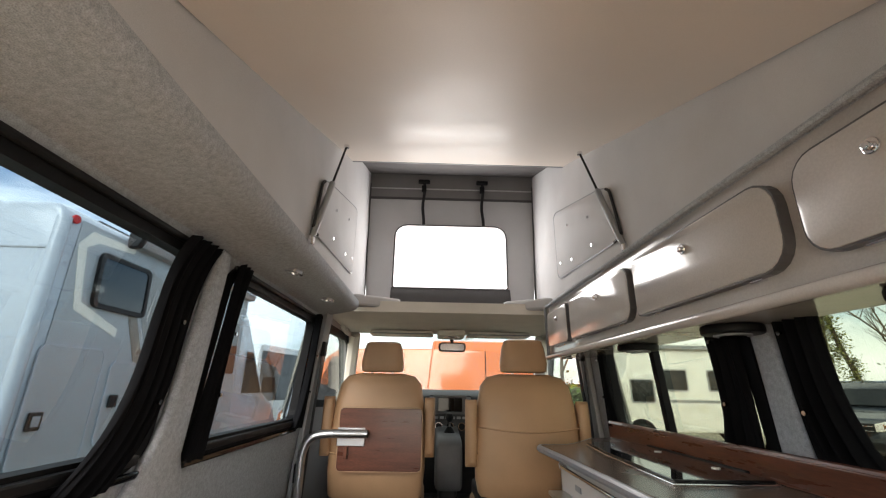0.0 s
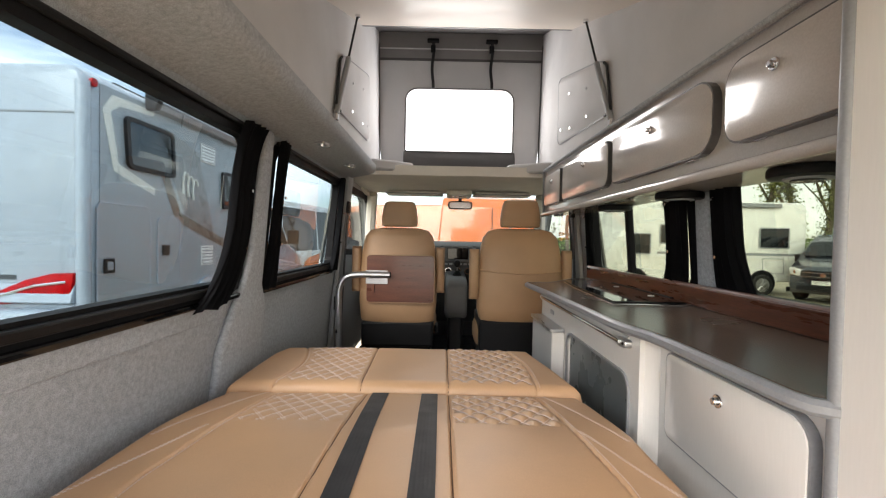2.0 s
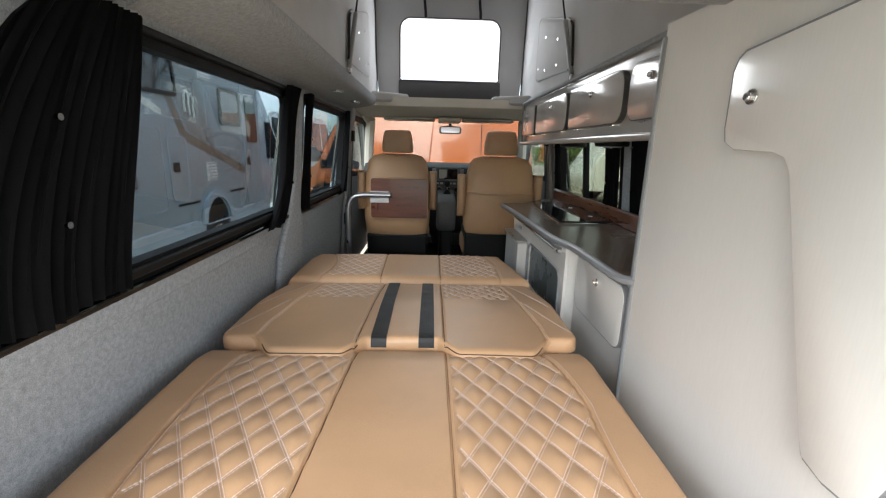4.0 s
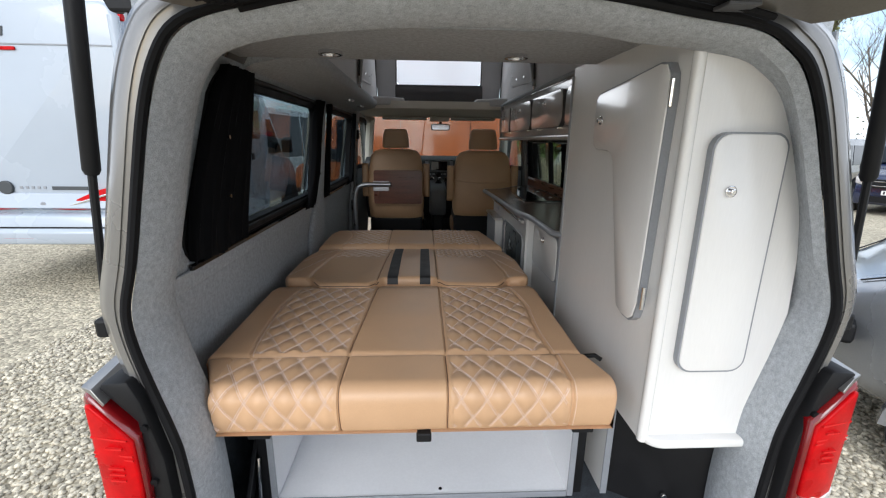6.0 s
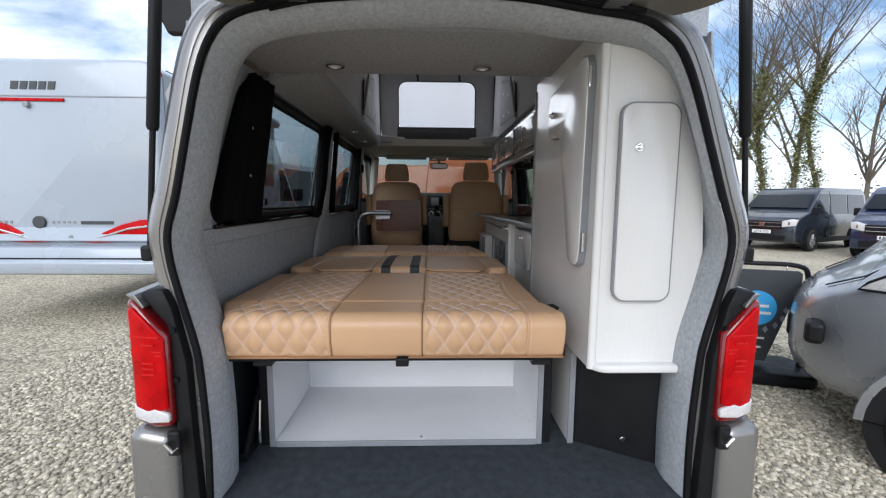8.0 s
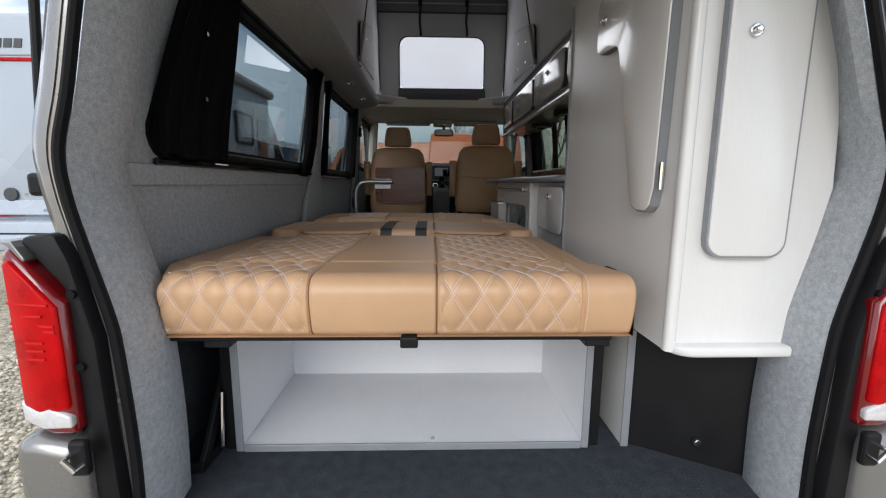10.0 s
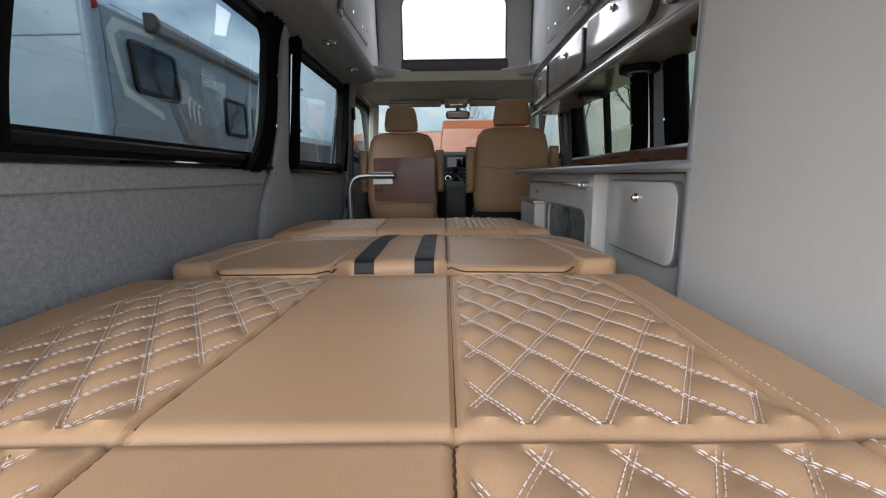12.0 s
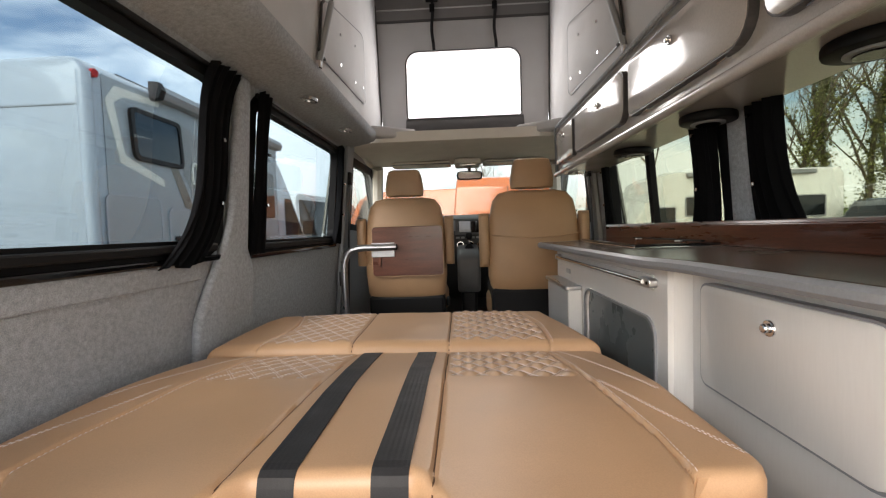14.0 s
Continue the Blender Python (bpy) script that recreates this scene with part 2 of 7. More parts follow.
# ---- building helpers ----
def part(name, bm, mat, parent=None, label="", smooth=False, kind=""):
    me = bpy.data.meshes.new(name)
    bm.normal_update()
    bm.to_mesh(me)
    bm.free()
    me.materials.append(mat)
    if smooth:
        me.polygons.foreach_set("use_smooth", [True] * len(me.polygons))
        me.set_sharp_from_angle(angle=radians(40))
    ob = new(name, me)
    ob.parent = parent
    return tagged(ob, label=label, kind=kind)


def raw(name, verts, faces, mat, parent=None, label="", smooth=False, kind=""):
    me = bpy.data.meshes.new(name)
    me.from_pydata(verts, [], faces)
    me.materials.append(mat)
    if smooth:
        me.polygons.foreach_set("use_smooth", [True] * len(me.polygons))
        me.set_sharp_from_angle(angle=radians(40))
    me.update()
    ob = new(name, me)
    ob.parent = parent
    return tagged(ob, label=label, kind=kind)


def thing(name, label, category, at=(0, 0, 0), rz=0.0, group=""):
    e = new(name)
    e.empty_display_size = 0.1
    e.matrix_basis = pose(*at, 0, 0, rz)
    return tagged(e, label, category, group)


def join(*bms):
    out = bmesh.new()
    for b in bms:
        me = bpy.data.meshes.new("tmp")
        b.to_mesh(me)
        out.from_mesh(me)
        b.free()
        bpy.data.meshes.remove(me)
    return out


def bevelled(bm, w, seg=2, angle=30):
    if w > 0:
        bm.normal_update()
        edges = [e for e in bm.edges if len(e.link_faces) == 2 and e.calc_face_angle(0) > radians(angle)]
        bmesh.ops.bevel(bm, geom=edges, offset=w, segments=seg, affect="EDGES", profile=0.5, clamp_overlap=True)
    return bm


def box(x0, x1, y0, y1, z0, z1, bevel=0.0, seg=2):
    bm = bmesh.new()
    v = [bm.verts.new((x, y, z)) for x in (x0, x1) for y in (y0, y1) for z in (z0, z1)]
    for f in ((0, 1, 3, 2), (4, 6, 7, 5), (0, 4, 5, 1), (2, 3, 7, 6), (0, 2, 6, 4), (1, 5, 7, 3)):
        bm.faces.new([v[i] for i in f])
    bmesh.ops.recalc_face_normals(bm, faces=bm.faces)
    return bevelled(bm, bevel, seg)


def to3(axis, a, p, q):
    return (a, p, q) if axis == "x" else (p, a, q) if axis == "y" else (p, q, a)


def prism(pts, axis, a0, a1, bevel=0.0, seg=2, angle=50):
    """A polygon of (y, z), (x, z) or (x, y), pulled along the axis from a0 to a1."""
    bm = bmesh.new()
    lo = [bm.verts.new(to3(axis, a0, *p)) for p in pts]
    hi = [bm.verts.new(to3(axis, a1, *p)) for p in pts]
    n = len(pts)
    bm.faces.new(lo)
    bm.faces.new(hi[::-1])
    for i in range(n):
        bm.faces.new((lo[i], hi[i], hi[(i + 1) % n], lo[(i + 1) % n]))
    bmesh.ops.recalc_face_normals(bm, faces=bm.faces)
    return bevelled(bm, bevel, seg, angle)


def rrect(a0, a1, b0, b1, r, n=5):
    """A rectangle with rounded corners; r one radius or four, from (a1, b1) round by (a0, b1)."""
    rs = (r,) * 4 if isinstance(r, (int, float)) else r
    out = []
    for k, (ca, cb, sa, sb) in enumerate(((a1, b1, -1, -1), (a0, b1, 1, -1), (a0, b0, 1, 1), (a1, b0, -1, 1))):
        for i in range(n + 1):
            t = math.pi / 2 * (k + i / n)
            out.append((ca + sa * rs[k] + rs[k] * math.cos(t), cb + sb * rs[k] + rs[k] * math.sin(t)))
    return out


def loft(rings, close=True, caps=True):
    bm = bmesh.new()
    vs = [[bm.verts.new(p) for p in ring] for ring in rings]
    n = len(rings[0])
    for a, b in zip(vs, vs[1:]):
        for i in range(n if close else n - 1):
            bm.faces.new((a[i], a[(i + 1) % n], b[(i + 1) % n], b[i]))
    if caps and close:
        bm.faces.new(vs[0][::-1])
        bm.faces.new(vs[-1])
    bmesh.ops.recalc_face_normals(bm, faces=bm.faces)
    return bm


def hoop(outer, inner, axis, a0, a1):
    """A flat frame between two outlines of equally many points."""
    rings = [[to3(axis, a, *p) for p in ring] for ring, a in ((outer, a0), (outer, a1), (inner, a1), (inner, a0), (outer, a0))]
    bm = loft(rings, True, False)
    bmesh.ops.remove_doubles(bm, verts=bm.verts, dist=1e-6)
    return bm


def tube(pts, r, n=10, closed=False):
    """A round bar along points; r one radius or one a point."""
    pts = [Vector(p) for p in pts]
    rs = [r] * len(pts) if isinstance(r, (int, float)) else r
    rings, ref = [], None
    for i, p in enumerate(pts):
        if closed:
            d = pts[(i + 1) % len(pts)] - pts[i - 1]
        else:
            d = pts[min(i + 1, len(pts) - 1)] - pts[max(i - 1, 0)]
        d.normalize()
        if ref is None:
            ref = d.orthogonal().normalized()
        ref = (ref - d * ref.dot(d)).normalized()
        s = d.cross(ref)
        rings.append([p + rs[i] * (math.cos(2 * math.pi * k / n) * ref + math.sin(2 * math.pi * k / n) * s) for k in range(n)])
    if closed:
        rings.append(rings[0])
        bm = loft(rings, True, False)
        bmesh.ops.remove_doubles(bm, verts=bm.verts, dist=1e-6)
        return bm
    return loft(rings)


def disc(c, axis, r, h, n=20, bevel=0.0):
    ca, p, q = {"x": (c[0], c[1], c[2]), "y": (c[1], c[0], c[2]), "z": (c[2], c[0], c[1])}[axis]
    pts = [(p + r * math.cos(2 * math.pi * i / n), q + r * math.sin(2 * math.pi * i / n)) for i in range(n)]
    return prism(pts, axis, ca - h / 2, ca + h / 2, bevel, 2, 60)


def holed(outer, holes, to_near, to_far):
    """A sheet with openings, from an outline and holes in two coordinates; to_near and to_far lay its two faces."""
    bm = bmesh.new()
    loops = []
    for ring in (outer, *holes):
        vs = [bm.verts.new((p[0], p[1], 0)) for p in ring]
        loops.append(vs)
    edges = [bm.edges.new((vs[i], vs[(i + 1) % len(vs)])) for vs in loops for i in range(len(vs))]
    bmesh.ops.triangle_fill(bm, use_beauty=True, use_dissolve=False, edges=edges, normal=(0, 0, 1))
    bm.verts.index_update()
    flat = [(v.co.x, v.co.y) for v in bm.verts]
    tris = [[v.index for v in f.verts] for f in bm.faces]
    rings = [[v.index for v in vs] for vs in loops]
    bm.free()
    out = bmesh.new()
    near = [out.verts.new(to_near(*p)) for p in flat]
    far = [out.verts.new(to_far(*p)) for p in flat]
    for t in tris:
        out.faces.new([near[i] for i in t])
        out.faces.new([far[i] for i in reversed(t)])
    for ring in rings:
        for i in range(len(ring)):
            a, b = ring[i], ring[(i + 1) % len(ring)]
            out.faces.new((near[a], near[b], far[b], far[a]))
    bmesh.ops.recalc_face_normals(out, faces=out.faces)
    return out


def superring(cx, cy, cz, wx, wy, e=3.5, n=28):
    out = []
    for i in range(n):
        t = 2 * math.pi * i / n
        c, s = math.cos(t), math.sin(t)
        out.append((cx + wx * math.copysign(abs(c) ** (2 / e), c), cy + wy * math.copysign(abs(s) ** (2 / e), s), cz))
    return out


def smooth_path(pts, steps=6):
    """A rounded path through points (Catmull-Rom)."""
    p = [Vector(q) for q in pts]
    p = [2 * p[0] - p[1], *p, 2 * p[-1] - p[-2]]
    out = []
    for a, b, c, d in zip(p, p[1:], p[2:], p[3:]):
        for i in range(steps):
            t = i / steps
            out.append(0.5 * (2 * b + (c - a) * t + (2 * a - 5 * b + 4 * c - d) * t * t + (3 * b - a - 3 * c + d) * t ** 3))
    return out + [p[-2]]


# ---- ground ----
def grid_sheet(x0, x1, y0, y1, n):
    bm = bmesh.new()
    bmesh.ops.create_grid(bm, x_segments=n, y_segments=n, size=0.5)
    for v in bm.verts:
        v.co = (x0 + (v.co.x + 0.5) * (x1 - x0), y0 + (v.co.y + 0.5) * (y1 - y0), 0)
    return bm


tagged(part("ground", grid_sheet(-400, 400, -400, 400, 4), GRAVEL), "pale beige gravel yard of small loose stones", "ground", kind="structure")
bm = prism([(14, 40), (400, 40), (400, 390), (14, 390)], "z", 0.0, 0.05)
tagged(part("grass_field", bm, GRASS), "green grass field beyond the gravel yard", "field", kind="structure")

# ---- van shell ----
FLOOR, CEIL, BED = 0.60, 2.01, 1.14


def wall_x(z):
    return 0.845 - 0.0915 * (z - BED)


def outer_x(z):
    """The body's outer skin, drawn in towards the roof."""
    return wall_x(z) + 0.085 - 0.075 * max(0.0, (z - 1.7) / 0.3) ** 2


def slant(y, z):
    """The rear edge of the back window leans forward towards the roof."""
    t = min(1.1, max(0, (z - 1.41) / 0.55))
    return y + 0.22 * t * t * max(0, 0.40 - y) / 0.70


REAR_WIN = {-1: (-0.30, 1.13), 1: (-0.30, 1.045)}
FRONT_WIN = {-1: (1.29, 2.33), 1: (1.205, 2.24)}


def side_wall(sign, name):
    holes = [[(slant(y, z), z) for y, z in rrect(*REAR_WIN[sign], 1.41, 1.955, 0.075, 9)], rrect(*FRONT_WIN[sign], 1.40, 1.96, 0.075)]
    outer = [(-0.46, FLOOR), (2.44, FLOOR), (2.44, 2.0), (-0.46, 2.0)]
    bm = holed(outer, holes, lambda y, z: (sign * wall_x(z), y, z), lambda y, z: (sign * (wall_x(z) + 0.05 - 0.045 * min(1, max(0, (z - 1.75) / 0.2))), y, z))
    return tagged(part(name, bm, FELT), "van side wall lined in mottled grey felt", "wall", kind="structure")


wall_left = side_wall(-1, "wall_west")
wall_right = side_wall(1, "wall_east")
for sign in (-1, 1):
    (ra, rb), (fa, fb) = REAR_WIN[sign], FRONT_WIN[sign]
    holes = [[(slant(y, z), z) for y, z in rrect(ra - 0.03, rb + 0.03, 1.38, 1.985, 0.09, 9)], rrect(fa - 0.03, fb + 0.03, 1.37, 1.985, 0.09)]
    outer = [(-0.405, 0.42), (2.46, 0.42), (2.46, 2.03), (-0.405, 2.03)]
    bm = holed(outer, holes, lambda y, z: (sign * (outer_x(z) - 0.012), y, z), lambda y, z: (sign * outer_x(z), y, z))
    tagged(part("van_side", bm, SILVER), "silver painted steel side panel of the van", "van body", kind="structure")

# felt pillar box between the windows and lower ledge line
for sign in (-1, 1):
    if sign < 0:
        o = [(0.985, FLOOR), (1.318, FLOOR), (1.315, 1.33), (1.295, 1.375), (1.268, 1.42), (1.245, 1.98), (1.18, 1.98), (1.155, 1.52), (1.12, 1.42), (1.055, 1.32), (1.005, 1.22)]
    else:
        o = [(1.06, FLOOR), (1.19, FLOOR), (1.175, 1.42), (1.155, 1.98), (1.095, 1.98), (1.07, 1.42)]
    bm = prism(o, "x", 0, 0.030, 0.014, 3, 20)
    for v in bm.verts:
        v.co.x = sign * (wall_x(v.co.z) - v.co.x)
    bmesh.ops.recalc_face_normals(bm, faces=bm.faces)
    tagged(part("pillar", bm, FELT, smooth=True), "grey felt covered pillar between the side windows", "pillar", kind="structure")
    bm = prism([(-0.44, 1.335), (1.04, 1.335), (1.04, 1.39), (-0.44, 1.39)], "x", 0, 0.012, 0.005)
    for v in bm.verts:
        v.co.x = sign * (wall_x(v.co.z) - v.co.x)
    bmesh.ops.recalc_face_normals(bm, faces=bm.faces)
    tagged(part("trim", bm, FELT), "raised grey felt ledge under the rear side window", "trim", kind="structure")

tagged(part("floor", box(-0.86, 0.86, -0.60, 4.10, FLOOR - 0.05, FLOOR, 0.004), CARPET), "dark charcoal speckled carpet on the van floor", "floor", kind="structure")


# left lining from the wall up to the roof opening, and its shelf edge
def lining(sign, y0, y1, name):
    prof = [(0.775, 1.955), (0.765, 1.985), (0.735, 2.0), (0.62, 2.022), (0.585, 2.035), (0.568, 2.058), (0.566, 2.085), (0.580, 2.10), (0.74, 2.105), (0.768, 2.06), (0.79, 1.955)]
    bm = prism([(sign * a, b) for a, b in prof], "y", y0, y1)
    return tagged(part(name, bm, FELT, smooth=True), "grey felt lined edge of the roof opening", "ceiling", kind="structure")


lining(-1, 0.12, 2.50, "ceiling_lining")
lining(1, 0.12, 2.50, "ceiling_lining")

# rear ceiling with its front edge
bm = prism([(-0.46, 1.985), (-0.40, CEIL), (0.06, CEIL), (0.10, CEIL + 0.012), (0.115, CEIL + 0.04), (0.115, 2.09), (-0.46, 2.09)], "x", -0.755, 0.755)
tagged(part("ceiling", bm, FELT, smooth=True), "grey felt ceiling over the rear of the bed", "ceiling", kind="structure")
tagged(part("roof", prism(rrect(-0.73, 0.73, -0.52, 0.10, 0.06), "z", 2.092, 2.12, 0.01), SILVER), "silver painted steel roof skin at the rear", "roof", kind="structure")

# cab shell: walls with door windows, headliner, bulkhead, windscreen surround
for sign in (-1, 1):
    outer = [(2.44, FLOOR), (4.05, FLOOR), (4.05, 1.50), (3.62, 2.03), (2.44, 2.03)]
    hole = [(2.66, 1.50), (3.72, 1.46), (3.62, 1.62), (3.36, 1.92), (3.28, 1.95), (2.70, 1.95), (2.66, 1.91)]
    bm = holed(outer, [hole], lambda y, z: (sign * (wall_x(z) - 0.0), y, z), lambda y, z: (sign * (wall_x(z) + 0.08), y, z))
    tagged(part("wall_cab", bm, GREYPLAS), "grey plastic front door lining with a window opening", "wall", kind="structure")
    win = thing("door_window", "clear side window of the front door", "window")
    tagged(win, kind="structure")
    bm = prism([(2.64, 1.48), (3.74, 1.44), (3.64, 1.62), (3.37, 1.94), (3.28, 1.97), (2.69, 1.97), (2.64, 1.92)], "x", 0, 0.004)
    for v in bm.verts:
        v.co.x = sign * (wall_x(v.co.z) + 0.04 + v.co.x)
    g = part("pane", bm, SCREEN, win)
    g.visible_shadow = False
    bm = hoop([(2.64, 1.48), (3.74, 1.44), (3.64, 1.62), (3.37, 1.94), (3.28, 1.97), (2.69, 1.97), (2.64, 1.92)],
              [(2.69, 1.52), (3.66, 1.48), (3.60, 1.60), (3.35, 1.90), (3.27, 1.925), (2.71, 1.925), (2.69, 1.90)], "x", 0.0, 0.02)
    for v in bm.verts:
        v.co.x = sign * (wall_x(v.co.z) - 0.004 + v.co.x)
    part("window_frame", bm, RUBBER, win)
    bm = prism([(2.42, FLOOR), (2.56, FLOOR), (2.54, 1.5), (2.58, 2.02), (2.44, 2.02)], "x", 0, 0.03, 0.01)
    for v in bm.verts:
        v.co.x = sign * (wall_x(v.co.z) - 0.004 - v.co.x)
    bmesh.ops.recalc_face_normals(bm, faces=bm.faces)
    tagged(part("pillar", bm, GREYPLAS, smooth=True), "pale grey plastic pillar behind the front door", "pillar", kind="structure")
    bm = tube([(sign * 0.80, 3.62, 1.46), (sign * 0.765, 3.46, 1.72), (sign * 0.72, 3.28, 1.98)], 0.045, 8)
    tagged(part("pillar", bm, HEADLINER, smooth=True), "beige windscreen pillar", "pillar", kind="structure")
bm = prism([(2.55, 2.035), (2.60, 2.015), (3.25, 1.995), (3.36, 2.0), (3.40, 2.02), (3.62, 2.06), (3.0, 2.10), (2.55, 2.10)], "x", -0.80, 0.80)
tagged(part("ceiling_cab", bm, HEADLINER, smooth=True), "beige fabric headliner over the cab", "ceiling", kind="structure")
tagged(part("roof_cab", prism([(2.60, 2.105), (2.95, 2.105), (3.62, 2.065), (3.60, 2.04), (3.0, 2.08), (2.6, 2.102)], "x", -0.86, 0.86), SILVER), "silver van roof over the cab", "roof", kind="structure")
ws = thing("windscreen", "large clear raked windscreen of the van", "window")
tagged(ws, kind="structure")
bm = prism([(3.42, 2.035), (3.424, 2.038), (4.0, 1.503), (3.995, 1.50)], "x", -0.82, 0.82)
g = part("pane", bm, SCREEN, ws)
g.visible_shadow = False
bm = join(box(-0.8, 0.8, 3.40, 3.44, 2.01, 2.05, 0.008), box(-0.84, 0.84, 3.90, 4.06, 1.40, 1.50, 0.02))
part("window_frame", bm, BLACK, ws)
tagged(part("van_front", box(-0.86, 0.86, 4.06, 4.30, 0.45, 1.42, 0.06), SILVER), "silver painted nose of the van", "van body", kind="structure")


# ---- side windows ----
def side_window(sign, y0, y1, z0, z1, pane, bars=(), group="side windows"):
    w = thing("window_side", "dark framed tinted side window of the van", "window", group=group)
    tagged(w, kind="structure")

    def lay(bm):
        for v in bm.verts:
            v.co.x = sign * (wall_x(v.co.z) + v.co.x)
            v.co.y = slant(v.co.y, v.co.z)
        bmesh.ops.recalc_face_normals(bm, faces=bm.faces)
        return bm

    o, i = rrect(y0 - 0.01, y1 + 0.01, z0 - 0.008, z1 + 0.008, 0.085), rrect(y0 + 0.035, y1 - 0.035, z0 + 0.042, z1 - 0.035, 0.04)
    part("window_frame", lay(hoop(o, i, "x", -0.008, 0.03)), RUBBER, w, "black rubber window surround")
    g = part("pane", lay(prism(rrect(y0 + 0.02, y1 - 0.02, z0 + 0.028, z1 - 0.02, 0.05), "x", 0.028, 0.032)), pane, w)
    g.visible_shadow = False
    for yb in bars:
        part("glazing_bar", lay(box(0.0, 0.03, yb - 0.018, yb + 0.018, z0 + 0.03, z1 - 0.02, 0.004)), RUBBER, w)
    part("window_channel", lay(box(-0.02, 0.0, y0 + 0.03, y1 - 0.03, z0 + 0.008, z0 + 0.032, 0.006)), BLACK, w)
    part("curtain_rail", lay(box(-0.022, -0.006, y0 + 0.01, y1 - 0.01, z0 - 0.022, z0 - 0.004, 0.005)), HOB, w, "glossy black lower curtain rail")
    part("curtain_rail", lay(box(-0.02, -0.006, y0 + 0.02, y1 - 0.02, z1 - 0.012, z1 + 0.004, 0.005)), BLACK, w)
    return w


side_window(-1, *REAR_WIN[-1], 1.41, 1.955, GLASS)
side_window(-1, *FRONT_WIN[-1], 1.40, 1.96, GLASS)
side_window(1, *REAR_WIN[1], 1.41, 1.955, GLASS_G)
side_window(1, *FRONT_WIN[1], 1.40, 1.96, GLASS_G, (1.77,))


def curtain(sign, top0, top1, mid0, mid1, bot0, bot1, z0=1.40, z1=1.965, folds=7, seed=0):
    """A gathered curtain from top edge to bottom edge, drawn in at the middle."""
    rnd = random.Random(seed)
    nz, ny = 22, 70
    ph = rnd.random() * 6
    front, back = [], []
    for j in range(nz + 1):
        t = j / nz
        z = z1 + (z0 - z1) * t
        k = 4 * t * (1 - t)
        a = (top0 * (1 - t) + bot0 * t) * (1 - k) + mid0 * k
        b = (top1 * (1 - t) + bot1 * t) * (1 - k) + mid1 * k
        fr, bk = [], []
        for i in range(ny + 1):
            u = i / ny
            y = slant(a + (b - a) * u, z)
            d = 0.012 * math.sin(2 * math.pi * folds * u + ph + 0.6 * math.sin(3 * t)) + 0.006 * math.sin(2 * math.pi * folds * 2.3 * u + 2 * t + ph)
            if t > 0.93:
                z_ = z + 0.006 * math.sin(9 * u + ph)
            else:
                z_ = z
            x = wall_x(z) - 0.034 - d
            fr.append((sign * x, y, z_))
            bk.append((sign * (x + 0.004), y, z_))
        front.append(fr)
        back.append(bk)
    rings = [f + b[::-1] for f, b in zip(front, back)]
    c = thing("curtain", "black gathered fabric curtain tied beside the window", "curtain", group="curtains")
    part("cloth", loft(rings), CURTAIN, c, smooth=True)
    for zz in (0.3, 0.62):
        z = z0 + (z1 - z0) * zz
        part("popper", disc((sign * (wall_x(z) - 0.052), (mid0 + mid1) / 2 + 0.02, z), "x", 0.006, 0.006, 10), CHROME, c)
    return c


curtain(-1, -0.325, -0.02, -0.325, 0.04, -0.315, 0.03, z0=1.415, folds=12, seed=1)
curtain(-1, 1.03, 1.175, 0.97, 1.10, 0.825, 1.0, z0=1.385, folds=4, seed=2)
curtain(-1, 1.30, 1.38, 1.30, 1.35, 1.27, 1.34, folds=2, seed=3)
curtain(-1, 2.25, 2.33, 2.28, 2.33, 2.22, 2.31, folds=2, seed=4)
curtain(1, 0.935, 1.085, 0.955, 1.065, 0.855, 1.035, z0=1.385, folds=3, seed=5)
curtain(1, 1.215, 1.385, 1.225, 1.345, 1.245, 1.415, folds=3, seed=6)
curtain(1, 2.13, 2.24, 2.18, 2.24, 2.11, 2.24, folds=2, seed=7)
curtain(1, -0.34, 0.05, -0.31, 0.02, -0.32, 0.0, folds=5, seed=8)

# ---- rear opening ----
HALF = [(0.70, 0.58), (0.695, 0.80), (0.705, 1.02), (0.716, 1.10), (0.745, 1.22), (0.766, 1.32), (0.768, 1.40), (0.740, 1.50), (0.705, 1.65), (0.668, 1.80), (0.632, 1.89), (0.585, 1.945), (0.50, 1.975), (0.36, 1.995), (0.18, 2.008)]


def contour(dx, dz):
    """The rear opening's outline, pushed out by dx and dz, from the lower left over the top to the lower right."""
    def grown(half):
        return [(x + dx, z if z < 1.0 else z + dz * min(1, (z - 1.0) / 0.9)) for x, z in half]

    near_side = [(x - (0.045 * min(1, max(0, (z - 1.45) / 0.45)) if z < 1.96 else 0.02), z - (0.012 if 1.94 < z < 2.0 else 0.0)) for x, z in HALF]
    pts = [(-x, z) for x, z in grown(HALF)] + [(0, 2.012 + dz)] + grown(near_side)[::-1]
    return [p for p in smooth_path([(a, b, 0) for a, b in pts], 4)]


def ring_of(dx, dz, y):
    return [(p[0], y, p[1]) for p in contour(dx, dz)]


def felt_ring(dx, dz, y):
    """The lining's outline, which gives way to the wardrobe on its side."""
    return [(x + (0.048 * min(1, max(0, (z - 1.30) / 0.3)) if x > 0.3 else 0.0), y_, z) for x, y_, z in ring_of(dx, dz, y)]


